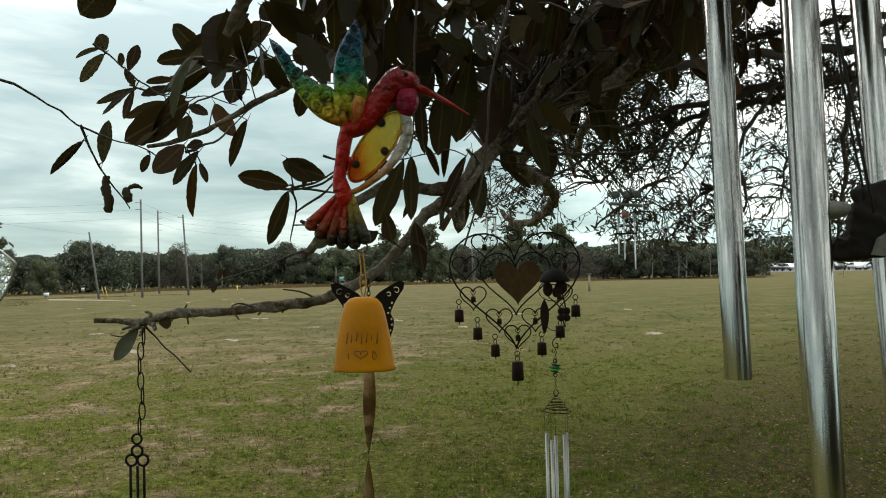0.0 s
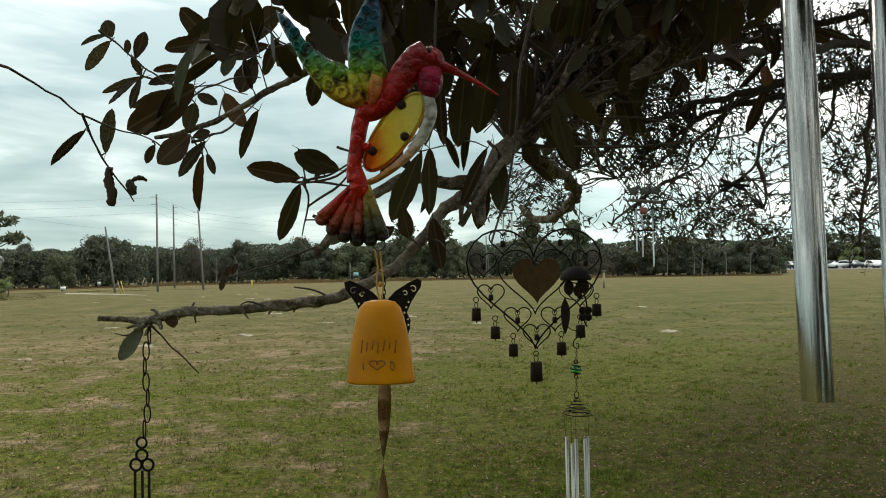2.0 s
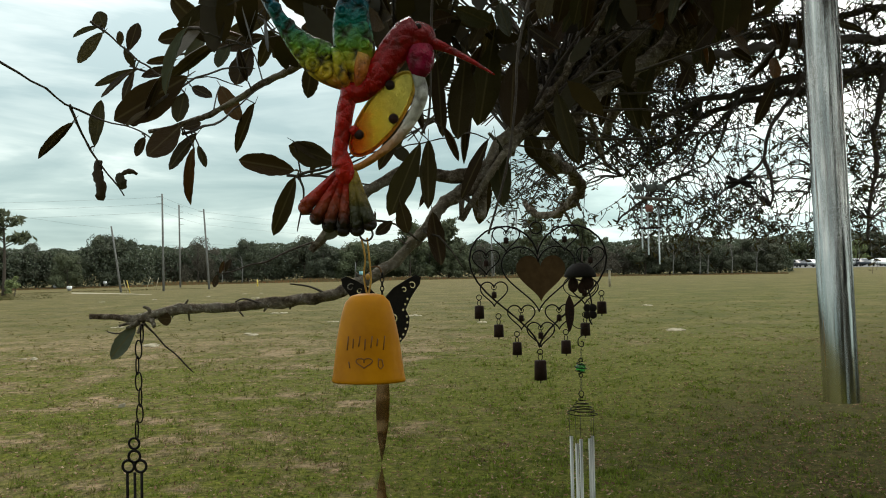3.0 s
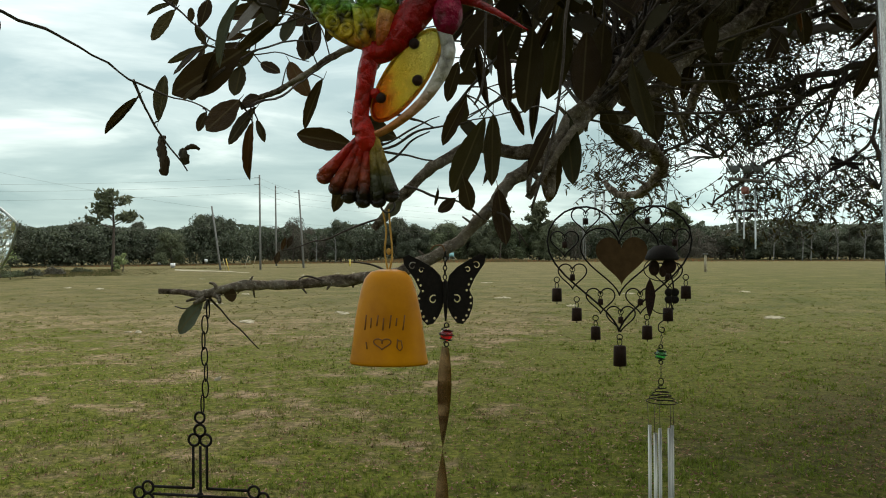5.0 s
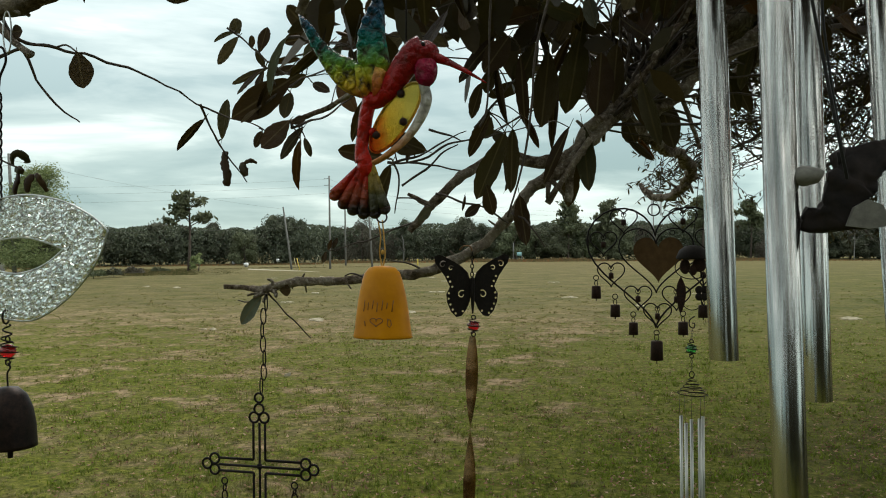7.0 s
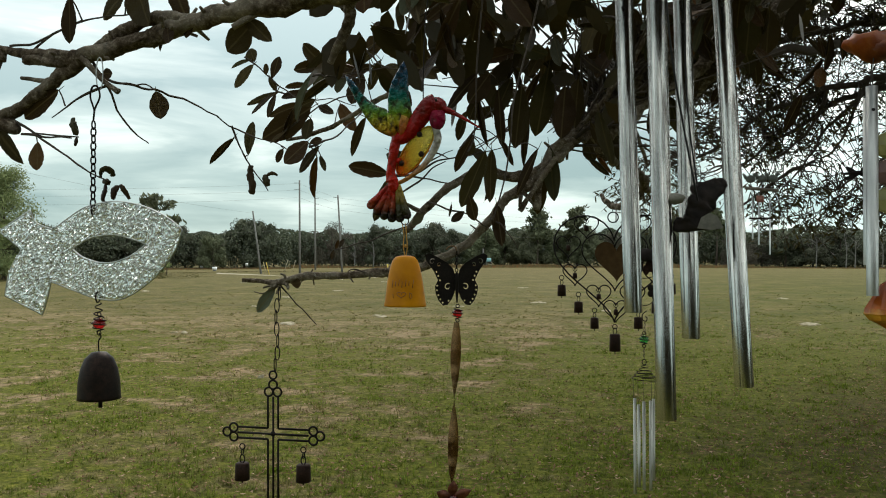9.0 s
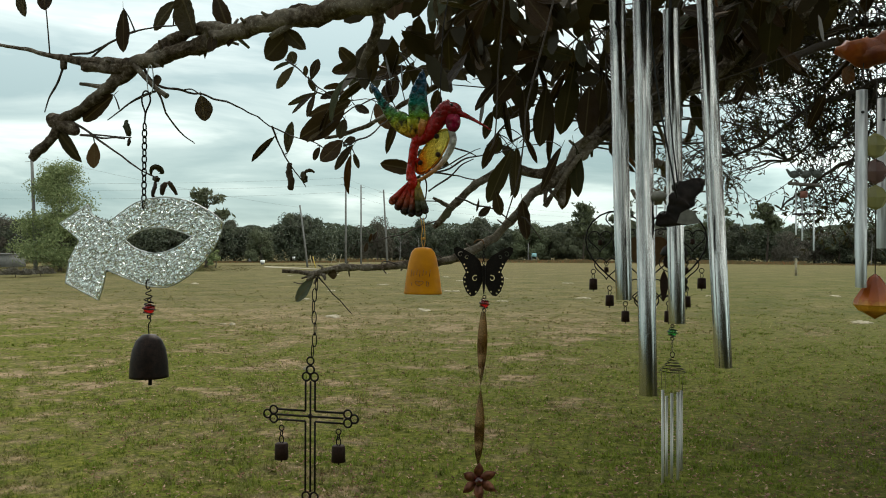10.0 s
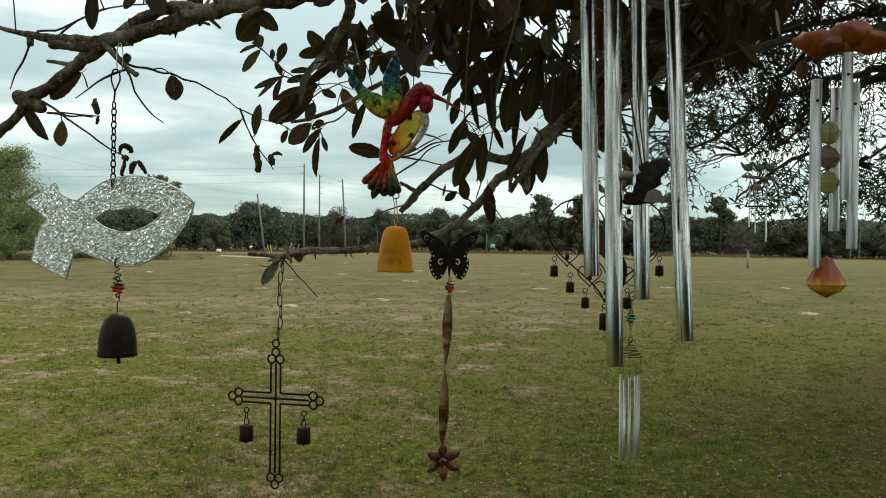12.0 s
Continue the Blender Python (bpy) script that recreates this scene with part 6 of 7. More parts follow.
# ---- hanging things ----
def links(bm, top, bottom, long, wide, wire):
    """A chain of alternate oval links from top to bottom."""
    a, b = Vector(top), Vector(bottom)
    n = max(1, round((b - a).length / (long * 0.8)))
    for i in range(n):
        c = a.lerp(b, (i + 0.5) / n)
        ring(c, wide / 2, wire, "y" if i % 2 else "x", bm, 12, ((b - a).length / n * 1.22) / wide, 5)
    return bm


def hook_bell(parent, x, z, w, h, material, wire=0.0012, name="bell"):
    """A small tin bell with a ring, a wire loop and a clapper below."""
    b = part(name, lathe([(0, 0.5 * h), (0.40 * w, 0.5 * h), (0.47 * w, 0.44 * h), (0.5 * w, -0.5 * h), (0.46 * w, -0.5 * h), (0.43 * w, 0.40 * h), (0, 0.42 * h)], 14, None, (x, 0, z)), material, parent)
    loop = ring((x, 0, z + 0.5 * h + 0.26 * w), 0.17 * w, wire, "y", None, 12, 1.7)
    part("loop", loop, IRON, b)
    part("clapper", bar([(x, 0, z), (x, 0, z - 0.68 * h)], (wire, wire * 1.4), 6), IRON, b)
    return b


def build_heart_chime():
    U = 0.382 / 630
    t = thing("heart_wind_chime", "brown iron heart wind chime with small hearts and bells", "wind chime", (0.275, 2.09, 1.963))
    P = lambda x, y: Vector(((x - 412) * U, 0, -(y - 98) * U))

    def wire_heart(name, cx, cy, w, h, r, lift=0.0):
        c = P(cx, cy)
        pts = [Vector((c.x + x * 1, lift, c.z + z)) for x, z in heart_line(w * U, h * U, 44)]
        return part(name, bar(pts, r, 6, True), IRON, t)

    wire_heart("outer_heart", 415, 369, 630, 562, 0.0026)
    wire_heart("inner_heart", 418, 336, 340, 302, 0.0022, 0.002)
    c = P(428, 335)
    part("heart_plate", plate([(c.x + x, c.z + z) for x, z in heart_line(226 * U, 216 * U, 44)], 0.0016, at=(0, 0.004, 0)), TIN_HEART, t, "solid brown copper heart", smooth=False)
    for x in (348, 492):
        part("ring", ring(P(x, 206), 11 * U, 0.0012), IRON, t)
    for x, y in ((272, 152), (540, 152), (178, 256), (657, 250), (212, 403), (626, 400), (335, 512), (508, 512), (423, 592)):
        wire_heart("small_heart", x, y, 126, 114, 0.0019, -0.002)
        part("ring", ring(P(x, y - 32), 11 * U, 0.0011), IRON, t)
        q = P(x, y + 4)
        hook_bell(t, q.x, q.z, 24 * U, 28 * U, RUST, 0.0009)
    for x, y, w, h in ((142, 485, 45, 60), (230, 572, 46, 58), (313, 655, 44, 58), (418, 755, 58, 90), (537, 650, 46, 60), (626, 570, 46, 58), (703, 472, 45, 56)):
        part("ring", ring(P(x, y - h * 0.5 - 38), 12 * U, 0.0013), IRON, t)
        q = P(x, y)
        hook_bell(t, q.x, q.z, w * U, h * U, RUST, 0.0011)
    part("hanger", ring(P(410, 100), 27 * U, 0.002), IRON, t)
    part("hook", bar([P(410, 74), P(408, 60), P(416, 50), P(412, 36)], 0.0012, 6, smooth_steps=4), IRON, t)


build_heart_chime()


def build_cross_chime():
    t = thing("cross_wind_chime", "dark iron cross with ringed ends and two bells on a chain", "wind chime", (-0.398, 1.02, 1.471))
    r, g, s = 0.0024, 0.0115, 0.0098
    hx, top, low = 0.080, 0.078, -0.168
    for sx in (-1, 1):
        part("rod", bar([(sx * g, 0, top), (sx * g, 0, g * 1.1), (sx * g * 1.1, 0, g), (sx * hx, 0, g)], r, 6), IRON, t)
        part("rod", bar([(sx * g, 0, low), (sx * g, 0, -g * 1.1), (sx * g * 1.1, 0, -g), (sx * hx, 0, -g)], r, 6), IRON, t)
    part("rod", bar([(0, 0.001, top), (0, 0.001, low)], r, 6), IRON, t)
    part("rod", bar([(-hx, -0.002, 0), (hx, -0.002, 0)], r, 6), IRON, t)
    part("boss", ball((0, 0, 0), (0.006, 0.004, 0.006), None, 8, 6), IRON, t)
    for cx, cz, dx, dz in ((0, top, 0, 1), (0, low, 0, -1), (-hx, 0, -1, 0), (hx, 0, 1, 0)):
        for a, b in ((1.0, -1.0), (1.0, 1.0), (2.55, 0.0)):
            q = (cx + dx * s * a + dz * s * b, 0, cz + dz * s * a + dx * s * b)
            part("ring", ring(q, s * 0.95, 0.0022, count=14), IRON, t)
    part("ring", ring((0, 0, top + s * 4.6), s * 0.85, 0.002, count=14), IRON, t)
    bm = bmesh.new()
    a, b = Vector((0.004, 0, top + s * 5.5)), Vector((0.005, 0.02, 0.305))
    n = 7
    for i in range(n):
        c = a.lerp(b, (i + 0.5) / n) + Vector((0.004 * math.sin(i * 1.1), 0, 0))
        ring(c, 0.0052, 0.0012, "y" if i % 2 else "x", bm, 14, (b - a).length / n * 0.60 / 0.0052, 5)
    part("chain", bm, IRON, t)
    for sx, z in ((-1, -0.078), (1, -0.074)):
        x = sx * (hx - 0.012 if sx > 0 else hx - 0.010)
        ch = bmesh.new()
        ring((x, 0, -0.030), 0.006, 0.0014, "y", ch, 12)
        ring((x, 0, -0.042), 0.0055, 0.0014, "x", ch, 12)
        part("chain", ch, IRON, t)
        hook_bell(t, x, z - 0.004, 0.031, 0.036, RUST, 0.0014)


build_cross_chime()

RED_GLASS = Mat("red_glass", 0.08, 0, (0.42, 0.012, 0.012), Transmission_Weight=0.75, IOR=1.5).m
GREEN_GLASS = Mat("green_glass", 0.08, 0, (0.05, 0.34, 0.06), Transmission_Weight=0.75, IOR=1.5).m


def bead(parent, place, radius, glass, label):
    b = part("bead", ball(place, (radius, radius, radius * 0.92)), glass, parent, label)
    c = Vector(place)
    pts = [c + Vector((math.cos(k * 0.5) * radius * 1.18 * math.sin(math.pi * (0.12 + 0.76 * k / 44)), math.sin(k * 0.5) * radius * 1.18 * math.sin(math.pi * (0.12 + 0.76 * k / 44)), radius * (1.25 - 2.5 * k / 44))) for k in range(45)]
    part("wire_cage", bar(pts, radius * 0.10, 5), IRON, b)
    part("loop", ring((c.x, c.y, c.z + radius * 1.5), radius * 0.35, radius * 0.1), IRON, b)
    part("loop", ring((c.x, c.y, c.z - radius * 1.5), radius * 0.35, radius * 0.1), IRON, b)
    return b


def curl(cx, cz, r, start, turns, width, flip=1):
    """The outline of a curled slot with a round end."""
    inner, outer, n = [], [], 14
    for i in range(n):
        f = i / (n - 1)
        g = start + flip * turns * 2 * math.pi * f
        rr = r * (1 - 0.60 * f)
        w = width * 0.62 * (0.35 + 0.65 * math.sin(math.pi * min(1, 0.2 + 0.75 * f)))
        outer.append((cx + (rr + w / 2) * math.cos(g), cz + (rr + w / 2) * math.sin(g)))
        inner.append((cx + (rr - w / 2) * math.cos(g), cz + (rr - w / 2) * math.sin(g)))
    return outer + inner[::-1]


def dot(x, z, r, n=8):
    return [(x + r * math.cos(2 * math.pi * k / n), z + r * math.sin(2 * math.pi * k / n)) for k in range(n)]


FLOWER = Mat("dark_red_tin", 0.45, 0.4)
FLOWER.color(FLOWER.ramp(FLOWER.noise(FLOWER.coord(), 90, 4), [(0.35, (0.075, 0.020, 0.010)), (0.65, (0.19, 0.065, 0.032))]))
FLOWER = FLOWER.m


def build_butterfly_chime():
    U = 0.107 / 355
    turn = radians(26)
    t = thing("butterfly_wind_chime", "dark tin butterfly over a twisted gold strip and flower", "wind chime", (-0.003, 1.015, 1.80))
    t.rotation_euler = (0, 0, turn)
    P = lambda x, y: ((x - 167) * U, -(y - 330) * U)
    half = [(182, 300), (190, 270), (230, 230), (300, 190), (350, 168), (378, 180), (372, 215), (345, 250), (318, 290), (292, 345), (312, 385), (308, 430), (288, 480), (258, 512), (228, 506), (200, 470), (180, 425), (176, 400)]
    right = [P(*q) for q in half]
    left = [(-x, z) for x, z in right[::-1]]
    holes = []
    for x, y in ((303, 290), (290, 317), (279, 345), (298, 380), (300, 410), (290, 442), (277, 470), (261, 492), (221, 480)):
        a, b = P(x, y)
        holes += [dot(a, b, 6.5 * U), dot(-a, b, 6.5 * U)]
    for (x, y, r, s, n, w, fl) in ((330, 222, 20, 2.4, 0.9, 11, -1), (285, 243, 15, 2.6, 0.9, 11, -1), (226, 388, 23, 2.1, 0.85, 13, -1)):
        a, b = P(x, y)
        k = curl(a, b, r * U, s, n, w * U, fl)
        holes += [k, [(-p, q) for p, q in k]]
    holes.append([(x * U, (y) * U) for x, y in ((-4, 10), (4, 10), (5, -22), (0, -42), (-5, -22))])
    part("wing_plate", plate(right + left, 0.0012, holes), IRON, t, "dark brown cut-out wings", smooth=False)
    part("body", lathe([(0, 0.016), (0.0032, 0.012), (0.0042, 0.0), (0.003, -0.03), (0.0012, -0.046), (0, -0.047)], 10, None, (0, -0.003, -0.003)), IRON, t)
    ch = links(bmesh.new(), (0.001, 0, 0.053), (0, 0, 0.012), 0.009, 0.0055, 0.0009)
    part("chain", ch, IRON, t)
    tie = bar([(-0.016, 0.02, 0.056), (-0.012, 0.012, 0.062), (0.0, 0.014, 0.062), (0.004, 0.012, 0.052)], 0.0014, 6, smooth_steps=4)
    part("tie", tie, Mat("brown_leather_cord", 0.8, 0, (0.16, 0.08, 0.03)).m, t)
    bead(t, (0.002, 0, -0.070), 0.0095, RED_GLASS, "red glass bead in dark wire")
    # a flat strip of even width, twisted nearly once round
    bm = bmesh.new()
    rows, n = [], 260
    for i in range(n + 1):
        f = i / n
        z = -0.088 - 0.322 * f
        w = 0.0104 * min(1, 0.35 + (1 - f) * 9)
        g = radians(320 * (f - 0.155)) - turn
        dx, dy = math.cos(g) * w, math.sin(g) * w
        rows.append([bm.verts.new((-0.010 * f - dx, -dy, z)), bm.verts.new((-0.010 * f + dx, dy, z))])
    for a, b in zip(rows, rows[1:]):
        bm.faces.new((a[0], a[1], b[1], b[0]))
    bmesh.ops.solidify(bm, geom=bm.faces[:], thickness=0.0012)
    part("twisted_strip", bm, GOLD, t, "twisted antique gold metal strip", smooth=False)
    for k in range(6):
        g = radians(90 + 60 * k)
        out = [(0.004, 0.003), (0.012, 0.0080), (0.022, 0.0105), (0.031, 0.0075), (0.041, 0.0), (0.031, -0.0075), (0.022, -0.0105), (0.012, -0.0080), (0.004, -0.003)]
        pet = [(x * math.cos(g) - z * math.sin(g), x * math.sin(g) + z * math.cos(g)) for x, z in out]
        bm = plate(pet, 0.0009, at=(-0.010, -0.002 * (k % 2), -0.437))
        for v in bm.verts:
            v.co.y -= 9.0 * ((v.co.x + 0.010) ** 2 + (v.co.z + 0.437) ** 2)
        part("petal", bm, FLOWER, t)
    part("flower_bead", ball((-0.010, -0.008, -0.437), (0.0105, 0.009, 0.0105)), Mat("dark_red_glass", 0.05, 0, (0.045, 0.004, 0.004), Specular_IOR_Level=0.8).m, t, "dark red glass bead")


build_butterfly_chime()


def hammered_glass():
    a = Mat("clear_hammered_glass", 0.04, 0, (0.96, 0.99, 0.98), Transmission_Weight=0.85, IOR=1.5)
    v = a.coord()
    a.color(a.ramp(a.noise(v, 300, 3, 0.6), [(0.38, (0.68, 0.75, 0.73)), (0.6, (0.97, 1.0, 0.99))]))
    return a.m


def inside(x, z, loop):
    hit = False
    for (x0, z0), (x1, z1) in zip(loop, loop[1:] + loop[:1]):
        if (z0 > z) != (z1 > z) and x < x0 + (z - z0) * (x1 - x0) / (z1 - z0):
            hit = not hit
    return hit


def hammered_sheet(outline, hole, thick, step, relief, seed):
    """A glass sheet whose two faces are broken into small uneven facets."""
    rng = random.Random(seed)
    xs, zs = [p[0] for p in outline], [p[1] for p in outline]
    nx, nz = int((max(xs) - min(xs)) / step) + 2, int((max(zs) - min(zs)) / step) + 2
    bm = bmesh.new()
    grid = {}
    for i in range(nx):
        for k in range(nz):
            x = min(xs) + (i + rng.uniform(-0.3, 0.3)) * step
            z = min(zs) + (k + rng.uniform(-0.3, 0.3)) * step
            if inside(x, z, outline) and not inside(x, z, hole):
                grid[i, k] = (x, z)
    for side in (-1, 1):
        vs = {q: bm.verts.new((x, side * thick / 2 + rng.uniform(-relief, relief), z)) for q, (x, z) in grid.items()}
        for (i, k) in vs:
            quad = [(i, k), (i + 1, k), (i + 1, k + 1), (i, k + 1)]
            if all(q in vs for q in quad):
                a, b, c2, d = [vs[q] for q in quad]
                bm.faces.new((a, b, c2) if side > 0 else (c2, b, a))
                bm.faces.new((a, c2, d) if side > 0 else (d, c2, a))
    return bm


def build_fish():
    t = thing("fish_suncatcher", "clear hammered glass fish with an open centre on a chain", "suncatcher", (-0.385, 0.42, 1.855))
    W = lambda pts: [(p.x, p.z) for p in spline([(x, 0, z) for x, z in pts], 7)]
    nose = (0.131, 0.026)
    body = [(-0.070, 0.028), (-0.045, 0.045), (-0.015, 0.060), (0.030, 0.066), (0.075, 0.058), (0.110, 0.042), nose]
    under = [nose, (0.118, -0.005), (0.085, -0.042), (0.040, -0.068), (0.0, -0.068), (-0.035, -0.058), (-0.074, -0.045)]
    tail = [(-0.074, -0.045), (-0.080, -0.070), (-0.088, -0.092)]
    tail3 = [(-0.161, 0.027), (-0.108, 0.056)]
    outline = W(body)[:-1] + W(under)[:-1] + W(tail)[:-1] + [(-0.088, -0.092)] + W([(-0.150, -0.066), (-0.142, -0.030), (-0.122, 0.000)])[:-1] + [(-0.122, 0.0)] + tail3 + W([(-0.108, 0.056), (-0.098, 0.038), (-0.070, 0.028)])[1:-1]
    eye = W([(-0.040, 0.001), (-0.010, 0.016), (0.025, 0.020), (0.055, 0.014), (0.076, 0.007)])[:-1] + W([(0.076, 0.007), (0.050, -0.010), (0.015, -0.019), (-0.020, -0.012), (-0.040, 0.001)])[:-1]
    glass = hammered_glass()
    pane = part("glass", hammered_sheet(outline, eye, 0.0050, 0.0024, 0.0024, 4), glass, t, "rough clear hammered glass", smooth=False)
    rim = bmesh.new()
    bar([(x, 0, z) for x, z in outline], 0.0011, 5, True, rim)
    bar([(x, 0, z) for x, z in eye], 0.0011, 5, True, rim)
    part("rim", rim, ALU_DULL, t, "thin soldered metal edge")
    ch = links(bmesh.new(), (-0.006, 0, 0.178), (-0.007, 0, 0.050), 0.012, 0.0075, 0.0012)
    part("chain", ch, IRON, t)
    bm = bar([(-0.006, 0, 0.180), (-0.004, 0, 0.195), (0.004, 0, 0.212), (0.000, 0, 0.226), (-0.008, 0, 0.226), (-0.011, 0, 0.212), (-0.005, 0, 0.194), (-0.006, 0, 0.182)], 0.0014, 6, smooth_steps=4)
    part("wire_loop", bm, IRON, t)
    part("wire_loop", ring((-0.005, 0.012, 0.247), 0.0055, 0.0009, "y", None, 16, 4.2), ALU_DULL, t, "pale wire loop")
    part("loop", ring((0.001, 0, -0.066), 0.005, 0.0011, "x", None, 12, 1.5), IRON, t)
    sp = [(0.0035 * math.cos(k * 0.7) * (1 + k / 14), 0.0035 * math.sin(k * 0.7), -0.074 - k * 0.0011) for k in range(20)]
    part("coil", bar([(0.002 + x, y, z) for x, y, z in sp], 0.0009, 5), IRON, t)
    bead(t, (0.003, 0, -0.103), 0.0085, RED_GLASS, "red glass bead in dark wire")
    part("hook", bar([(0.003, 0, -0.116), (0.006, 0, -0.121), (0.002, 0, -0.128), (0.003, 0, -0.145)], 0.001, 6, smooth_steps=4), IRON, t)
    bell = part("bell", lathe([(0, 0.066), (0.010, 0.0645), (0.019, 0.056), (0.0245, 0.042), (0.0275, 0.024), (0.0285, 0.004), (0.0290, 0.0), (0.0270, 0.0), (0.0255, 0.024), (0.018, 0.052), (0, 0.061)], 28, None, (0.003, 0, -0.207)), BELL_IRON, t, "dark bronze bell")
    part("clapper", bar([(0.005, 0, -0.18), (0.005, 0, -0.219)], 0.0028, 8), IRON, bell)


build_fish()


# ---- the painted bird and its yellow bell ----
def painted(name, stops, axis, lo, hi, rough=0.24, hollow_dark=0.5):
    """Enamel that runs from colour to colour along one axis, with worn specks."""
    a = Mat(name, rough)
    a.p.inputs["Specular IOR Level"].default_value = 0.22
    stops = [(p, tuple(0.95 * q for q in c)) for p, c in stops]
    v = a.coord("Object")
    n = a.noise(v, 120, 4)
    g = a.axis(v, axis)
    f = a.math("DIVIDE", a.math("SUBTRACT", g, lo), hi - lo)
    f = a.math("ADD", f, a.math("MULTIPLY", a.math("SUBTRACT", n, 0.5), 0.25), True)
    c = a.ramp(f, stops)
    wear = a.ramp(a.noise(v, 340, 5, 0.75), [(0.63, (0, 0, 0)), (0.72, (0.7, 0.7, 0.7))])
    c = a.mix(wear, c, (0.03, 0.02, 0.015))
    # pressed scales, coloured darker in the hollows between them
    cells = a.set(a.n.new("ShaderNodeTexVoronoi"), Scale=135.0)
    bent = a.n.new("ShaderNodeVectorMath")
    bent.operation = "ADD"
    a.l.new(v, bent.inputs[0])
    wave = a.n.new("ShaderNodeVectorMath")
    wave.operation = "SCALE"
    wave.inputs["Scale"].default_value = 0.006
    a.l.new(n, wave.inputs[0])
    a.l.new(wave.outputs[0], bent.inputs[1])
    a.l.new(bent.outputs[0], cells.inputs["Vector"])
    hollow = cells.outputs["Distance"]
    hollow_tone = a.ramp(a.math("ADD", a.math("MULTIPLY", hollow, 0.75), a.math("MULTIPLY", a.noise(v, 95, 5, 0.7), 0.5)), [(0.74 - 0.14 * hollow_dark, (0, 0, 0)), (0.96 - 0.08 * hollow_dark, (hollow_dark, hollow_dark, hollow_dark))])
    a.color(a.mix(hollow_tone, c, (0.02, 0.012, 0.008)))
    a.bump(a.math("SUBTRACT", a.math("ADD", a.noise(v, 260, 4), a.math("MULTIPLY", a.noise(v, 80, 3), 1.2)), a.math("MULTIPLY", hollow, 1.6)), 0.6, 0.003)
    return a.m


def build_bird():
    U = 0.000231
    t = thing("hummingbird_ornament", "painted metal hummingbird with rainbow wings and glass belly", "ornament", (0.088, 0.285, 1.905))
    P = lambda x, y, d=0.0: Vector(((x - 400) * U, d, -(y - 700) * U))
    wing = painted("rainbow_wing_enamel", [(0.0, (0.42, 0.05, 0.010)), (0.18, (0.50, 0.38, 0.020)), (0.36, (0.13, 0.27, 0.020)), (0.54, (0.004, 0.14, 0.10)), (0.78, (0.002, 0.06, 0.11)), (1.0, (0.002, 0.025, 0.06))], "Z", 0.07, 0.15, hollow_dark=0.92)
    red = painted("red_enamel", [(0.0, (0.42, 0.012, 0.004)), (0.5, (0.31, 0.005, 0.004)), (1.0, (0.13, 0.002, 0.005))], "Z", 0.03, 0.12)
    throat = painted("magenta_enamel", [(0.0, (0.15, 0.001, 0.030)), (1.0, (0.32, 0.002, 0.030))], "Z", 0.07, 0.11)
    tail = painted("tail_enamel", [(0.0, (0.012, 0.010, 0.008)), (0.12, (0.02, 0.014, 0.010)), (0.32, (0.22, 0.035, 0.010)), (0.55, (0.34, 0.012, 0.005)), (1.0, (0.19, 0.004, 0.004))], "Z", -0.02, 0.035)
    olive = painted("olive_tail_enamel", [(0.0, (0.012, 0.011, 0.008)), (0.3, (0.05, 0.05, 0.018)), (0.7, (0.36, 0.24, 0.03)), (1.0, (0.34, 0.03, 0.008))], "Z", -0.02, 0.035)

    def pillow(name, outline, depth, material, label="", dots=()):
        """A hollow pressed-metal lobe: puffed towards its middle."""
        pts = [P(x, y) for x, y in outline]
        line = [Vector(p) for p in spline(pts + [pts[0]], 4)][:-1]
        c = sum(line, Vector()) / len(line)
        bm = bmesh.new()
        loops = []
        for f, h in ((1.0, 0.0), (0.86, 0.55), (0.6, 0.85), (0.28, 1.0)):
            loops.append([bm.verts.new(c.lerp(p, f) + Vector((0, -depth * h, 0))) for p in line])
        n = len(line)
        for a, b in zip(loops, loops[1:]):
            for k in range(n):
                bm.faces.new((a[k], a[(k + 1) % n], b[(k + 1) % n], b[k]))
        bm.faces.new(loops[-1])
        back = [bm.verts.new(c.lerp(p, 0.9) + Vector((0, depth * 0.35, 0))) for p in line]
        for k in range(n):
            bm.faces.new((loops[0][(k + 1) % n], loops[0][k], back[k], back[(k + 1) % n]))
        bm.faces.new(back[::-1])
        for x, y, r in dots:
            ball(P(x, y, -depth * 0.75), (r * U * 0.9, r * U * 0.42, r * U * 0.9), bm, 8, 6)
            put(bm, sweep([P(x, y, -depth * 0.8) + Vector((r * U * math.cos(q * 0.628), 0, r * U * math.sin(q * 0.628))) for q in range(10)], r * U * 0.55, 5, True))
        return part(name, bm, material, t, label)

    pillow("wing", [(137, 80), (180, 112), (232, 185), (300, 235), (350, 258), (385, 325), (402, 388), (345, 378), (285, 342), (232, 275), (192, 205), (150, 125)], 0.006, wing, "blue, green and yellow painted wing",
           [(172, 128, 9), (196, 158, 13), (205, 195, 10), (232, 208, 15), (240, 248, 11), (268, 242, 13), (266, 285, 13), (300, 268, 15), (300, 318, 15), (334, 290, 13), (336, 340, 14), (368, 318, 11), (372, 360, 11)])
    pillow("wing", [(432, 25), (452, 85), (456, 180), (466, 240), (470, 300), (432, 385), (398, 378), (362, 300), (352, 220), (366, 140), (402, 70)], 0.006, wing, "blue, green and yellow painted wing",
           [(428, 62, 8), (415, 98, 11), (438, 112, 10), (396, 132, 12), (424, 146, 13), (385, 172, 14), (415, 186, 14), (440, 178, 11), (378, 214, 13), (408, 228, 14), (440, 222, 13), (380, 256, 12), (412, 270, 13), (444, 266, 12)])
    pillow("feather", [(345, 262), (385, 285), (405, 390), (365, 372)], 0.010, wing)
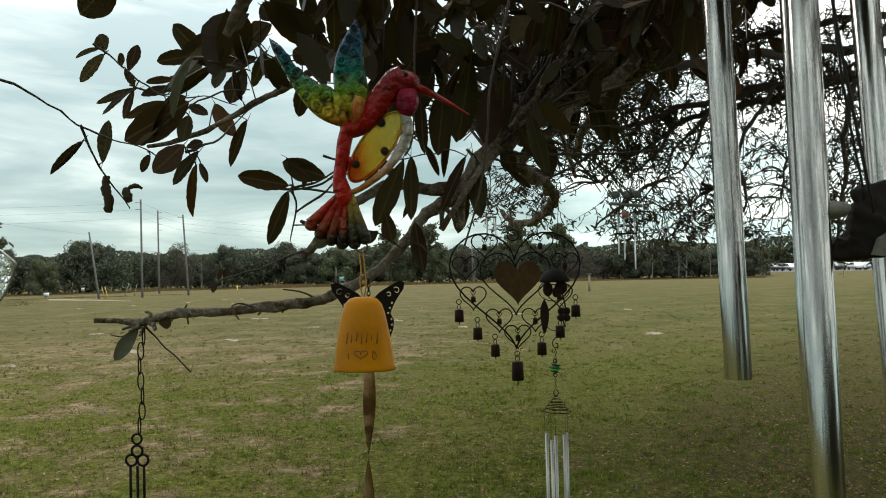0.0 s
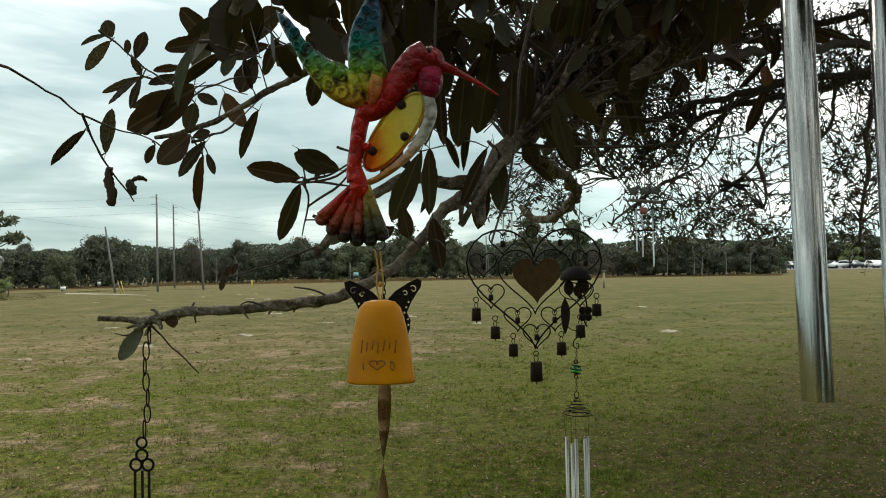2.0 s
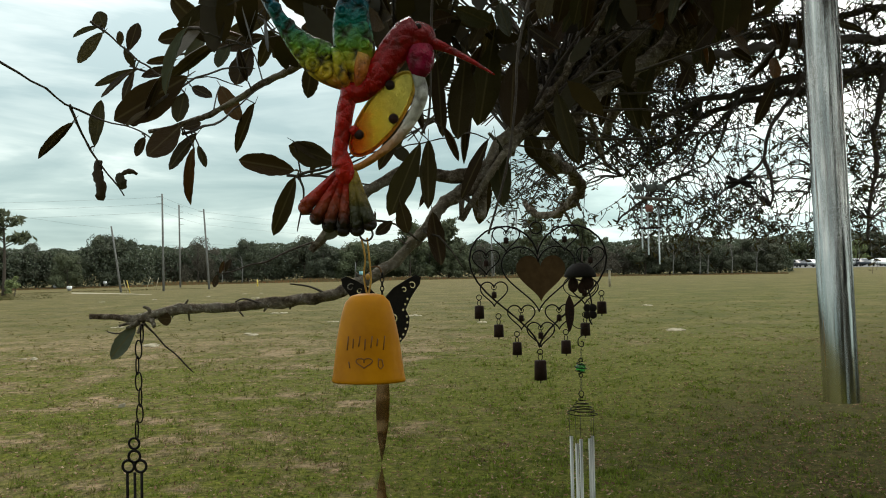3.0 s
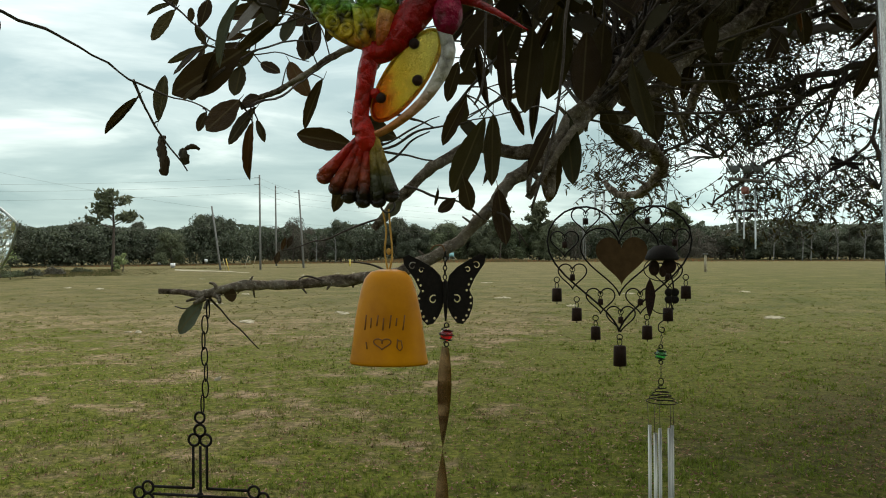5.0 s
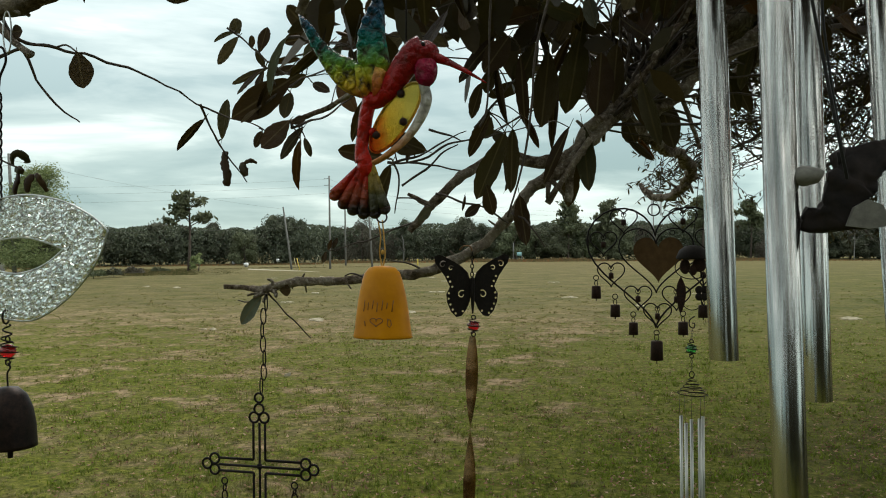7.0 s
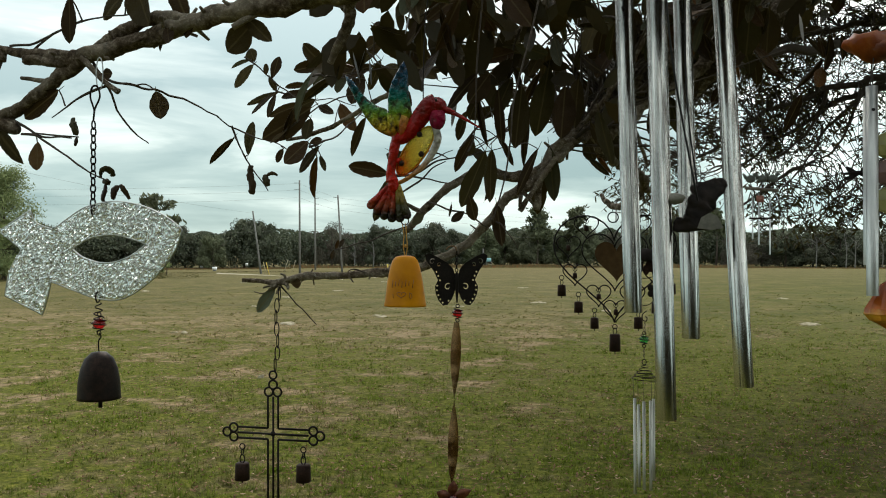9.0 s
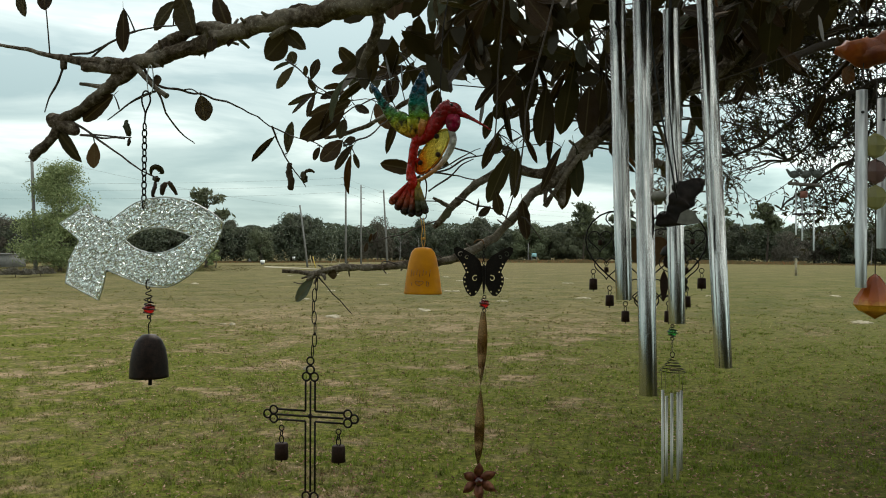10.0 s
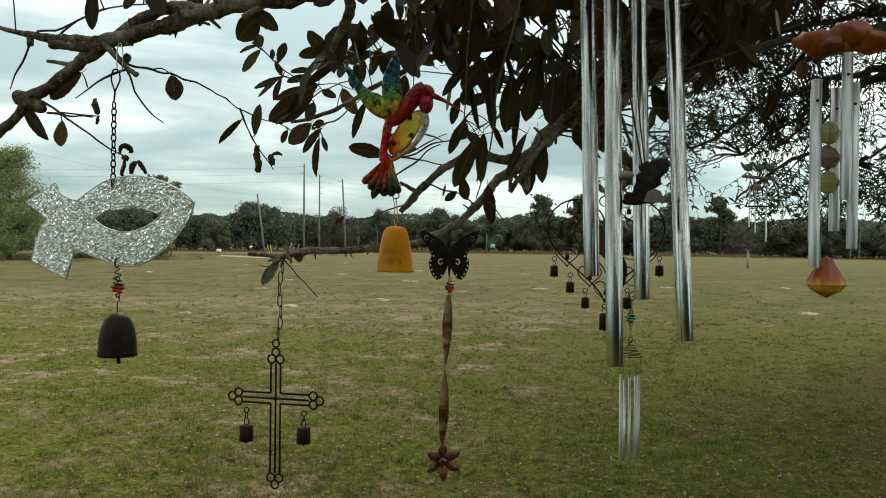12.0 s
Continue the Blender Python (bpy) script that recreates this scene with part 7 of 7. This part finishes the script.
    pillow("feather", [(425, 280), (462, 300), (455, 365), (418, 395), (412, 335)], 0.011, painted("orange_feather_enamel", [(0, (0.36, 0.03, 0.015)), (0.5, (0.45, 0.13, 0.02)), (1, (0.42, 0.30, 0.04))], "Z", 0.065, 0.10))
    bm = bar([P(398, 402), P(440, 388), P(480, 345), P(520, 290), P(560, 245), P(590, 225)], [26 * U, 31 * U, 40 * U, 44 * U, 46 * U, 40 * U], 14, smooth_steps=5)
    bar([P(400, 390), P(385, 440), P(376, 500), P(366, 560), P(372, 600)], [25 * U, 25 * U, 23 * U, 22 * U, 29 * U], 12, bm=bm, smooth_steps=4)
    ball(P(590, 250), (52 * U, 40 * U, 44 * U), bm)
    ball(P(404, 396), (33 * U, 29 * U, 31 * U), bm)
    part("body", bm, red, t, "red enamelled body and head")
    for x, y, d in ((520, 268, -30), (500, 335, -26)):
        part("feather_ridge", ball(P(x, y, d * U), (24 * U, 10 * U, 15 * U), None, 10, 7), red, t)
    part("throat", ball(P(597, 306, -4 * U), (40 * U, 36 * U, 58 * U)), throat, t, "magenta throat")
    part("eye", ball(P(596, 228, -33 * U), (9 * U, 6 * U, 9 * U), None, 10, 7), BELL_IRON, t)
    part("beak", bar([P(622, 262), P(680, 288), P(740, 322), P(800, 360)], [20 * U, 11 * U, 7 * U, 2 * U], 9, smooth_steps=4), red, t)
    # glass belly set in a pale rim
    a = Mat("amber_belly_glass", 0.14, 0, (0.9, 0.5, 0.05), Transmission_Weight=0.75, IOR=1.25)
    v = a.coord()
    k = a.math("ADD", a.math("MULTIPLY", a.axis(v, "X"), 11.0), a.math("ADD", a.math("MULTIPLY", a.axis(v, "Z"), 3.0), a.math("MULTIPLY", a.noise(v, 170, 5, 0.7), 0.42)))
    a.color(a.ramp(k, [(0.26, (0.58, 0.02, 0.003)), (0.40, (0.80, 0.16, 0.006)), (0.54, (0.92, 0.62, 0.05)), (0.80, (0.86, 0.74, 0.14))]))
    a.bump(a.noise(v, 380, 4), 1.0, 0.006)
    c, ang = (488, 458), math.atan2(-(345 - 570), 570 - 402)
    belly = [(c[0] + 136 * math.cos(g) * math.cos(ang) - 50 * math.sin(g) * math.sin(ang), c[1] - (136 * math.cos(g) * math.sin(ang) + 50 * math.sin(g) * math.cos(ang))) for g in (2 * math.pi * q / 32 for q in range(32))]
    part("glass_belly", plate([(P(*q).x, P(*q).z) for q in belly], 0.003), a.m, t, "amber and yellow glass belly", smooth=False)
    pale = painted("worn_grey_enamel", [(0, (0.40, 0.16, 0.04)), (0.35, (0.52, 0.49, 0.42)), (0.8, (0.42, 0.41, 0.38)), (1, (0.06, 0.055, 0.055))], "Z", 0.03, 0.09)
    part("belly_rim", bar([P(585, 345), P(598, 400), P(580, 455), P(540, 515), P(490, 560), P(430, 598), P(390, 610)], [16 * U, 19 * U, 18 * U, 14 * U, 12 * U, 10 * U, 9 * U], 9, smooth_steps=4), pale, t, "worn grey rim")
    part("belly_rim", bar([P(*q) for q in belly], 5.5 * U, 6, True), painted("golden_rim_enamel", [(0, (0.60, 0.10, 0.01)), (0.5, (0.66, 0.34, 0.03)), (1, (0.70, 0.52, 0.10))], "Z", 0.03, 0.09, 0.15), t, "golden inner rim")
    for x, y in ((410, 503), (520, 474), (512, 381), (424, 515)):
        part("stud", ball(P(x, y, -12 * U), (14 * U, 12 * U, 14 * U), None, 12, 8), RUST if y != 503 else red, t)
    bm = bar([P(367, 560), P(375, 592), P(382, 622), P(384, 650)], [21 * U, 26 * U, 30 * U, 14 * U], 12, smooth_steps=4)
    part("tail_root", bm, red, t)
    pillow("tail_fan", [(374, 600), (394, 600), (424, 680), (436, 735), (408, 748), (374, 750), (338, 738), (296, 702), (342, 655)], 0.0015, tail)
    for k, (x, y) in enumerate(((268, 708), (300, 738), (334, 760), (372, 772), (412, 772), (446, 758))):
        part("tail_feather", bar([P(384 + (k - 2.5) * 8, 612), P((384 + (k - 2.5) * 8) * 0.45 + x * 0.55, 612 * 0.45 + y * 0.55), P(x, y)], [9 * U, 15 * U, 22 * U], 10, smooth_steps=4), tail if k < 4 else olive, t)
        part("tail_tip", ball(P(x, y + 4), (22 * U, 19 * U, 20 * U), None, 10, 7), tail, t)
    part("ring", ring(P(437, 790), 18 * U, 0.0007), WIRE, t)
    part("hanging_wire", bar([P(522, 255, 0.004), P(522, 60, 0.006), P(516, -200, 0.02), P(500, -720, 0.09)], 0.0007, 5), IRON, t)
    return t


build_bird()


def build_yellow_bell():
    t = thing("yellow_bell", "small yellow glazed bell with handwritten marks on twine", "bell", (0.0965, 0.285, 1.791))
    a = Mat("yellow_glaze", 0.38, 0, (0.62, 0.30, 0.015), Specular_IOR_Level=0.16)
    v = a.coord()
    a.color(a.ramp(a.noise(v, 45, 4), [(0.3, (0.40, 0.148, 0.0005)), (0.7, (0.56, 0.228, 0.001))]))
    a.bump(a.noise(v, 70, 3), 0.15, 0.002)
    prof = [(0, 0.0555), (0.0055, 0.0553), (0.0105, 0.0540), (0.0142, 0.0500), (0.0163, 0.0440), (0.0182, 0.0360), (0.0199, 0.0270), (0.0214, 0.0160), (0.0227, 0.0060), (0.0234, 0.0022), (0.0238, 0.0004), (0.0232, -0.0006), (0.0216, 0.0006), (0.0190, 0.0180), (0.0150, 0.0400), (0.0080, 0.0510), (0, 0.0520)]
    part("body", lathe(prof, 36, None, squash=0.62), a.m, t)
    ink = Mat("dark_brown_ink", 0.6, 0, (0.17, 0.062, 0.006)).m

    def mark(pts, r=0.00042):
        out = []
        for x, z in pts:
            w = float(np.interp(z, [0.006, 0.016, 0.027, 0.036], [0.0227, 0.0214, 0.0199, 0.0182]))
            out.append((x, -0.62 * math.sqrt(max(1e-9, w * w - x * x)) - 0.0001, z))
        return part("ink_mark", bar(out, r, 5), ink, t)

    for k in range(7):
        x = -0.0115 + k * 0.0038
        mark([(x, 0.0205 + 0.0012 * (k % 3)), (x + 0.0009 - 0.0005 * (k % 2), 0.0292 - 0.0016 * (k % 2))])
    mark([(-0.0105, 0.0135), (-0.0098, 0.0095)])
    mark([(-0.0005 + x, 0.0125 + z) for x, z in heart_line(0.0105, 0.0062, 24)] + [(-0.0005, 0.0127)])
    mark([(0.0085, 0.0155), (0.0082, 0.0105), (0.0098, 0.0088), (0.0112, 0.0105), (0.0105, 0.0145), (0.0085, 0.0145)])
    tw = Mat("golden_twine", 0.85, 0, (0.42, 0.23, 0.04)).m
    part("twine", bar([(0.0, 0, 0.054), (-0.002, 0, 0.066), (-0.001, 0, 0.078), (-0.003, 0, 0.090)], 0.0006, 6, smooth_steps=5), tw, t)
    part("twine", bar([(0.0005, 0, 0.054), (0.0025, 0, 0.064), (0.0015, 0, 0.080), (0.0005, 0, 0.091)], 0.0006, 6, smooth_steps=5), tw, t)
    part("knot", ball((0.0005, 0, 0.066), (0.0016, 0.0014, 0.002), None, 8, 6), tw, t)


build_yellow_bell()


# ---- tube chimes ----
def tube(parent, x, y, z0, z1, r, material, hole=True, label="", lean=0.0):
    """A hollow pipe, its cord hole near the top marked by a ring and a black spot."""
    bm = lathe([(r, z0), (r, z1), (r * 0.86, z1), (r * 0.86, z0), (r, z0)], 28, None, (x, y, 0))
    for v in bm.verts:
        v.co.x += lean * (z1 - v.co.z) / (z1 - z0)
    p = part("tube", bm, material, parent, label)
    if hole:
        for s in (-1, 1):
            h = part("cord_hole", ring((x, y + s * r * 0.96, z1 - 0.026), 0.0014, 0.0005, "y", None, 10), IRON, p)
            # no hole is cut: a black ball stands for the shade inside it
            h = part("hole_shade", ball((x, y + s * r * 0.93, z1 - 0.026), (0.0015, 0.0009, 0.0018), None, 8, 6), RUBBER_AND_HOLE_SHADE, p)
    return p


def build_big_chime():
    t = thing("tube_wind_chime", "large wind chime of four brushed aluminium tubes", "wind chime", (0.387, 0.125, 0))
    spots = [(-0.054, 0.040, 1.796, 2.092, 0.008), (-0.028, -0.025, 1.715, 2.095, 0.008), (-0.003, 0.052, 1.773, 2.079, 0.007), (0.028, 0.030, 1.735, 2.085, 0.018)]
    disc = part("top_disc", lathe([(0, 2.216), (0.066, 2.216), (0.070, 2.212), (0.070, 2.204), (0.066, 2.200), (0, 2.200)], 32), rusty("dark_stained_wood", (0.05, 0.028, 0.016), (0.11, 0.065, 0.035), 40, 0.6, 0.0), t, "round dark wooden top")
    cord = Mat("black_cord", 0.9, 0, (0.012, 0.012, 0.012)).m
    for x, y, z0, z1, lean in spots:
        tube(t, x, y, z0, z1, 0.0080, ALU, True, "", lean)
        for s in (-1, 1):
            part("cord", bar([(x, y + s * 0.0088, z1 - 0.026), (x, y + s * 0.0085, z1 + 0.004), (x, y + s * 0.003, 2.2)], 0.0007, 5), cord, t)
    part("cord", bar([(0.0, 0, 2.2), (-0.004, -0.012, 2.0), (0.005, -0.02, 1.90)], 0.0007, 5, smooth_steps=4), cord, t)
    part("cord", bar([(0.0, 0, 2.216), (0.0, 0.05, 2.42)], 0.0012, 6), cord, t)
    part("cord", bar([(-0.022, -0.034, 2.09), (-0.015, -0.036, 2.0), (0.004, -0.032, 1.89)], 0.0009, 5, smooth_steps=4), cord, t)
    dark = rusty("dark_carved_wood", (0.012, 0.010, 0.010), (0.04, 0.028, 0.024), 90, 0.8, 0.0)
    form = [(415, 215), (440, 195), (500, 185), (545, 178), (565, 200), (560, 245), (530, 265), (515, 310), (490, 330), (500, 360), (522, 372),
            (520, 400), (470, 412), (380, 418), (335, 410), (328, 372), (345, 350), (372, 358), (386, 338), (394, 300), (400, 265), (425, 250)]
    bm = plate([((x - 440) * 0.000178, (300 - y) * 0.000178) for x, y in form], 0.012, at=(0.005, -0.02, 1.887))
    bmesh.ops.subdivide_edges(bm, edges=bm.edges[:], cuts=3, use_grid_fill=True)
    for v in bm.verts:
        d = math.hypot((v.co.x - 0.008) / 0.026, (v.co.z - 1.887) / 0.024)
        v.co.y = -0.02 + (v.co.y + 0.02) * max(0.35, 1.25 - 0.75 * d)
        v.co += 0.0022 * noise.noise_vector(v.co * 150) + 0.0012 * noise.noise_vector(v.co * 420)
    part("clapper", bm, dark, t, "dark carved clapper")
    pale = rusty("bleached_wood", (0.16, 0.155, 0.14), (0.36, 0.35, 0.31), 160, 0.8, 0.0)
    head = ball((-0.014, -0.026, 1.8925), (0.0095, 0.0045, 0.0046), None, 12, 8)
    for v in head.verts:
        v.co += 0.0012 * noise.noise_vector(v.co * 260)
    part("pale_head", head, pale, t, "pale carved head")
    fan = plate([(0.004, 1.8685), (0.007, 1.877), (0.013, 1.8805), (0.019, 1.878), (0.0235, 1.8685), (0.014, 1.867)], 0.004, at=(0, -0.029, 0))
    part("pale_fan", fan, pale, t, "pale carved tail fan", smooth=False)


build_big_chime()


def build_orange_chime():
    t = thing("stone_wind_chime", "wind chime of short steel tubes under an orange stone", "wind chime", (0.61, 0.40, 0))
    a = Mat("orange_agate", 0.3, 0, (0.55, 0.16, 0.02), Transmission_Weight=0.25)
    v = a.coord()
    a.color(a.ramp(a.noise(v, 45, 5), [(0.3, (0.14, 0.025, 0.006)), (0.55, (0.32, 0.075, 0.010)), (0.8, (0.52, 0.20, 0.03))]))
    a.bump(a.noise(v, 60, 4), 0.5, 0.004)
    agate = a.through_light(0.25, (0.5, 0.14, 0.02)).m
    bm = bmesh.new()
    for x, z, w, h in ((-0.016, 2.076, 0.026, 0.016), (0.022, 2.084, 0.024, 0.017), (0.045, 2.074, 0.022, 0.012), (0.0, 2.072, 0.026, 0.011)):
        ball((x, 0, z), (w, 0.016, h), bm, 16, 10)
    for v in bm.verts:
        v.co += 0.007 * noise.noise_vector(v.co * 55) + 0.003 * noise.noise_vector(v.co * 150)
    part("stone", bm, agate, t, "lumpy translucent orange stone")
    part("hanging_wire", bar([(-0.012, 0, 2.085), (-0.004, 0, 2.30)], 0.0007, 5), WIRE, t)
    part("hanging_wire", bar([(0.030, 0, 2.095), (0.012, 0, 2.30)], 0.0007, 5), WIRE, t)
    for x, y, z0, z1 in ((-0.017, -0.012, 1.802, 2.029), (0.015, -0.020, 1.884, 2.058), (0.029, 0.006, 1.826, 2.027), (0.012, 0.022, 1.847, 2.024), (-0.012, 0.02, 1.835, 2.022)):
        tube(t, x, y, z0, z1, 0.0062, ALU_DULL)
        part("cord", bar([(x, y, z1 - 0.02), (x * 0.8, y * 0.6, 2.075)], 0.0006, 5), WIRE, t)
    glass = Mat("olive_glass_disc", 0.2, 0, (0.42, 0.40, 0.16), Transmission_Weight=0.5).m
    smoke = Mat("smoky_glass_disc", 0.2, 0, (0.26, 0.15, 0.14), Transmission_Weight=0.5).m
    part("cord", bar([(0.001, 0, 2.07), (0.0, 0, 1.81)], 0.0006, 5), WIRE, t)
    for k, z in enumerate((1.966, 1.936, 1.906)):
        part("glass_disc", lathe([(0, 0.015), (0.008, 0.011), (0.0145, 0.0), (0.008, -0.011), (0, -0.015)], 8, None, (0, 0, z), 0.45), smoke if k == 1 else glass, t, smooth=False)
    b = Mat("amber_glass", 0.22, 0, (0.62, 0.26, 0.02), Transmission_Weight=0.4, IOR=1.5, Specular_IOR_Level=0.3)
    w = b.coord()
    f = b.math("DIVIDE", b.math("SUBTRACT", b.axis(w, "Z"), 1.765), 0.055)
    f = b.math("ADD", f, b.math("MULTIPLY", b.math("SUBTRACT", b.noise(w, 90, 3), 0.5), 0.3), True)
    b.color(b.ramp(f, [(0.08, (0.42, 0.14, 0.012)), (0.26, (0.72, 0.38, 0.03)), (0.40, (0.46, 0.11, 0.012)), (0.9, (0.32, 0.06, 0.012))]))
    part("drop", lathe([(0, 0.026), (0.006, 0.022), (0.022, -0.004), (0.0235, -0.010), (0.018, -0.017), (0, -0.027)], 12, None, (0, 0, 1.792)), b.m, t, "amber faceted drop", smooth=False)


build_orange_chime()


def build_green_chime():
    t = thing("green_bead_wind_chime", "wire and tin chime with green bead and thin tubes", "wind chime", (0.366, 1.82, 1.60))
    part("cap", lathe([(0, 0.262), (0.018, 0.259), (0.032, 0.248), (0.040, 0.230), (0.037, 0.226), (0, 0.232)], 20, None, (0.004, 0, 0)), IRON, t, "dark tin cap")
    for x, z, w, h in ((-0.014, 0.208, 0.013, 0.019), (0.020, 0.212, 0.017, 0.018), (0.006, 0.200, 0.009, 0.014)):
        part("petal", ball((x, 0, z), (w, 0.003, h), None, 12, 8), RUST, t)
    part("ring", ring((0.002, 0, 0.205), 0.040, 0.0012, squash=0.7, count=24), IRON, t)
    part("leaf_plate", plate([(p.x, p.z) for p in spline([(-0.024, 0, 0.185), (-0.013, 0, 0.155), (-0.015, 0, 0.12), (-0.026, 0, 0.092), (-0.034, 0, 0.125), (-0.034, 0, 0.16), (-0.024, 0, 0.185)], 5)][:-1], 0.0015), RUST, t, smooth=False)
    for k in range(4):
        g = radians(45 + 90 * k)
        part("petal", ball((0.026 + 0.010 * math.cos(g), 0, 0.142 + 0.012 * math.sin(g)), (0.010, 0.003, 0.010), None, 10, 7), IRON, t)
    part("stem", bar([(0.022, 0, 0.20), (0.030, 0, 0.16), (0.024, 0, 0.125), (0.030, 0, 0.11)], 0.002, 6, smooth_steps=5), IRON, t)
    sp = [(0.0 + 0.034 * math.cos(radians(60 - g)) * (1 - g / 900), 0, 0.135 + 0.042 * math.sin(radians(60 - g)) * (1 - g / 900)) for g in range(0, 300, 15)]
    part("scroll", bar(sp, 0.0011, 5), IRON, t)
    part("scroll", bar([(0.008, 0, 0.085), (-0.004, 0, 0.075), (-0.004, 0, 0.06), (0.006, 0, 0.056), (0.008, 0, 0.066), (0.002, 0, 0.068)], 0.0014, 6, smooth_steps=5), IRON, t)
    part("chain", links(bmesh.new(), (0.002, 0, 0.055), (0.001, 0, 0.022), 0.008, 0.005, 0.0007), WIRE, t)
    bead(t, (0, 0, 0.004), 0.0125, GREEN_GLASS, "green glass bead in wire")
    part("chain", links(bmesh.new(), (0, 0, -0.018), (0, 0, -0.052), 0.008, 0.005, 0.0007), WIRE, t)
    part("loop", ring((0, 0, -0.060), 0.006, 0.0012, "y", None, 12, 1.3), IRON, t)
    sp = []
    for k in range(80):
        f = k / 79
        sp.append((math.cos(k * 0.42) * (0.004 + 0.036 * f), math.sin(k * 0.42) * (0.004 + 0.036 * f), -0.068 - 0.044 * f))
    part("spiral", bar(sp, 0.0012, 5), IRON, t, "dark wire spiral cone")
    for k in range(5):
        g = radians(20 + 72 * k)
        x, y = 0.032 * math.cos(g), 0.032 * math.sin(g)
        top = -0.165 - 0.012 * (k % 2)
        part("thread", bar([(x, y, -0.112), (x * 0.95, y, top)], 0.0006, 4), WIRE, t)
        tube(t, x * 0.85, y * 0.85, top - 0.23 - 0.02 * (k % 3), top, 0.0042, ALU_GREY, False)
    part("hanging_wire", bar([(0.004, 0, 0.262), (0.012, 0.0, 0.33), (0.022, 0.03, 0.435)], 0.0009, 5), IRON, t)


build_green_chime()


def build_bird_chime():
    t = thing("bird_perch_wind_chime", "small wooden chime with three little birds on a bar", "wind chime", (1.228, 5.73, 2.305))
    grey = rusty("grey_green_paint", (0.10, 0.11, 0.10), (0.20, 0.21, 0.19), 60, 0.7, 0.0)
    part("perch", bar([(-0.115, 0, 0.012), (0.0, 0, 0.0), (0.115, 0, -0.012)], 0.012, 8), rusty("grey_driftwood", (0.14, 0.12, 0.10), (0.26, 0.23, 0.19), 60, 0.85, 0.0), t, "grey driftwood bar")
    for k, x in enumerate((-0.075, 0.005, 0.075)):
        bm = ball((x, 0, 0.075), (0.036, 0.022, 0.028), None, 12, 8)
        ball((x + 0.030, 0, 0.105), (0.015, 0.013, 0.015), bm, 10, 7)
        bar([(x - 0.028, 0, 0.080), (x - 0.052, 0, 0.115)], (0.014, 0.006), 6, bm=bm)
        bar([(x + 0.042, 0, 0.106), (x + 0.056, 0, 0.103)], (0.005, 0.001), 5, bm=bm)
        bird = part("bird_figure", bm, grey, t, "small grey green bird figure")
        part("leg", bar([(x, 0, 0.05), (x, 0, 0.008)], 0.0025, 5), IRON, bird)
    for x, z0, z1 in ((-0.062, -0.36, -0.05), (-0.02, -0.40, -0.03), (0.055, -0.47, -0.06)):
        tube(t, x, 0.0, z0, z1, 0.0055, ALU_DULL, False)
        part("thread", bar([(x, 0, z1), (x, 0, 0.0)], 0.0012, 4), WIRE, t)
    part("striker", block((-0.01, -0.014, -0.21), (0.16, 0.012, 0.012), bevel=0.002), RUST, t)
    part("block", block((-0.01, 0, -0.07), (0.05, 0.02, 0.05), bevel=0.004), Mat("faded_red_wood", 0.8, 0, (0.30, 0.12, 0.09)).m, t, "faded red block")
    part("hanging_wire", bar([(0, 0, 0.01), (0.01, 0, 0.95)], 0.002, 5), WIRE, t)


build_bird_chime()


PALE_CHIME = (0.24, 5.3, 2.13)


def build_dragonfly():
    t = thing("dragonfly_ornament", "dark metal dragonfly hanging from an oak twig", "ornament", (2.01, 6.3, 2.45))
    t.scale = (1.75, 1.75, 1.75)
    part("body", bar([(-0.06, 0, 0.0), (0.0, 0, 0.006), (0.075, 0, -0.004)], [0.004, 0.009, 0.004], 8, smooth_steps=4), IRON, t)
    for s, a in ((1, 35), (1, 150), (-1, 20), (-1, 160)):
        g = radians(a) * s
        out = [(0, 0.004), (0.03, 0.011), (0.055, 0.008), (0.062, 0), (0.055, -0.007), (0.03, -0.008), (0, -0.004)]
        part("wing", plate([(x * math.cos(g) - z * math.sin(g), x * math.sin(g) + z * math.cos(g)) for x, z in out], 0.002), IRON, t, smooth=False)
    part("thread", bar([(0, 0, 0.006), (0.0, 0, 0.42)], 0.0012, 4), WIRE, t)
    c = thing("pale_tube_chime", "pale two-tube chime hanging far under the tree", "wind chime", PALE_CHIME)
    for x in (-0.022, 0.022):
        tube(c, x * 1.3, 0, -0.07, 0.08, 0.006, ALU_DULL, False)
    part("bar", block((0, 0, 0.084), (0.075, 0.015, 0.010), bevel=0.002), POLE_WOOD, c)
    part("disc", lathe([(0, 0.004), (0.02, 0.004), (0.02, -0.004), (0, -0.004)], 14, None, (0, 0, 0.0)), ALU_DULL, c)
    part("thread", bar([(0, 0, 0.088), (0.0, 0.0, 3.06 - PALE_CHIME[2])], 0.0012, 4), WIRE, c)


build_dragonfly()
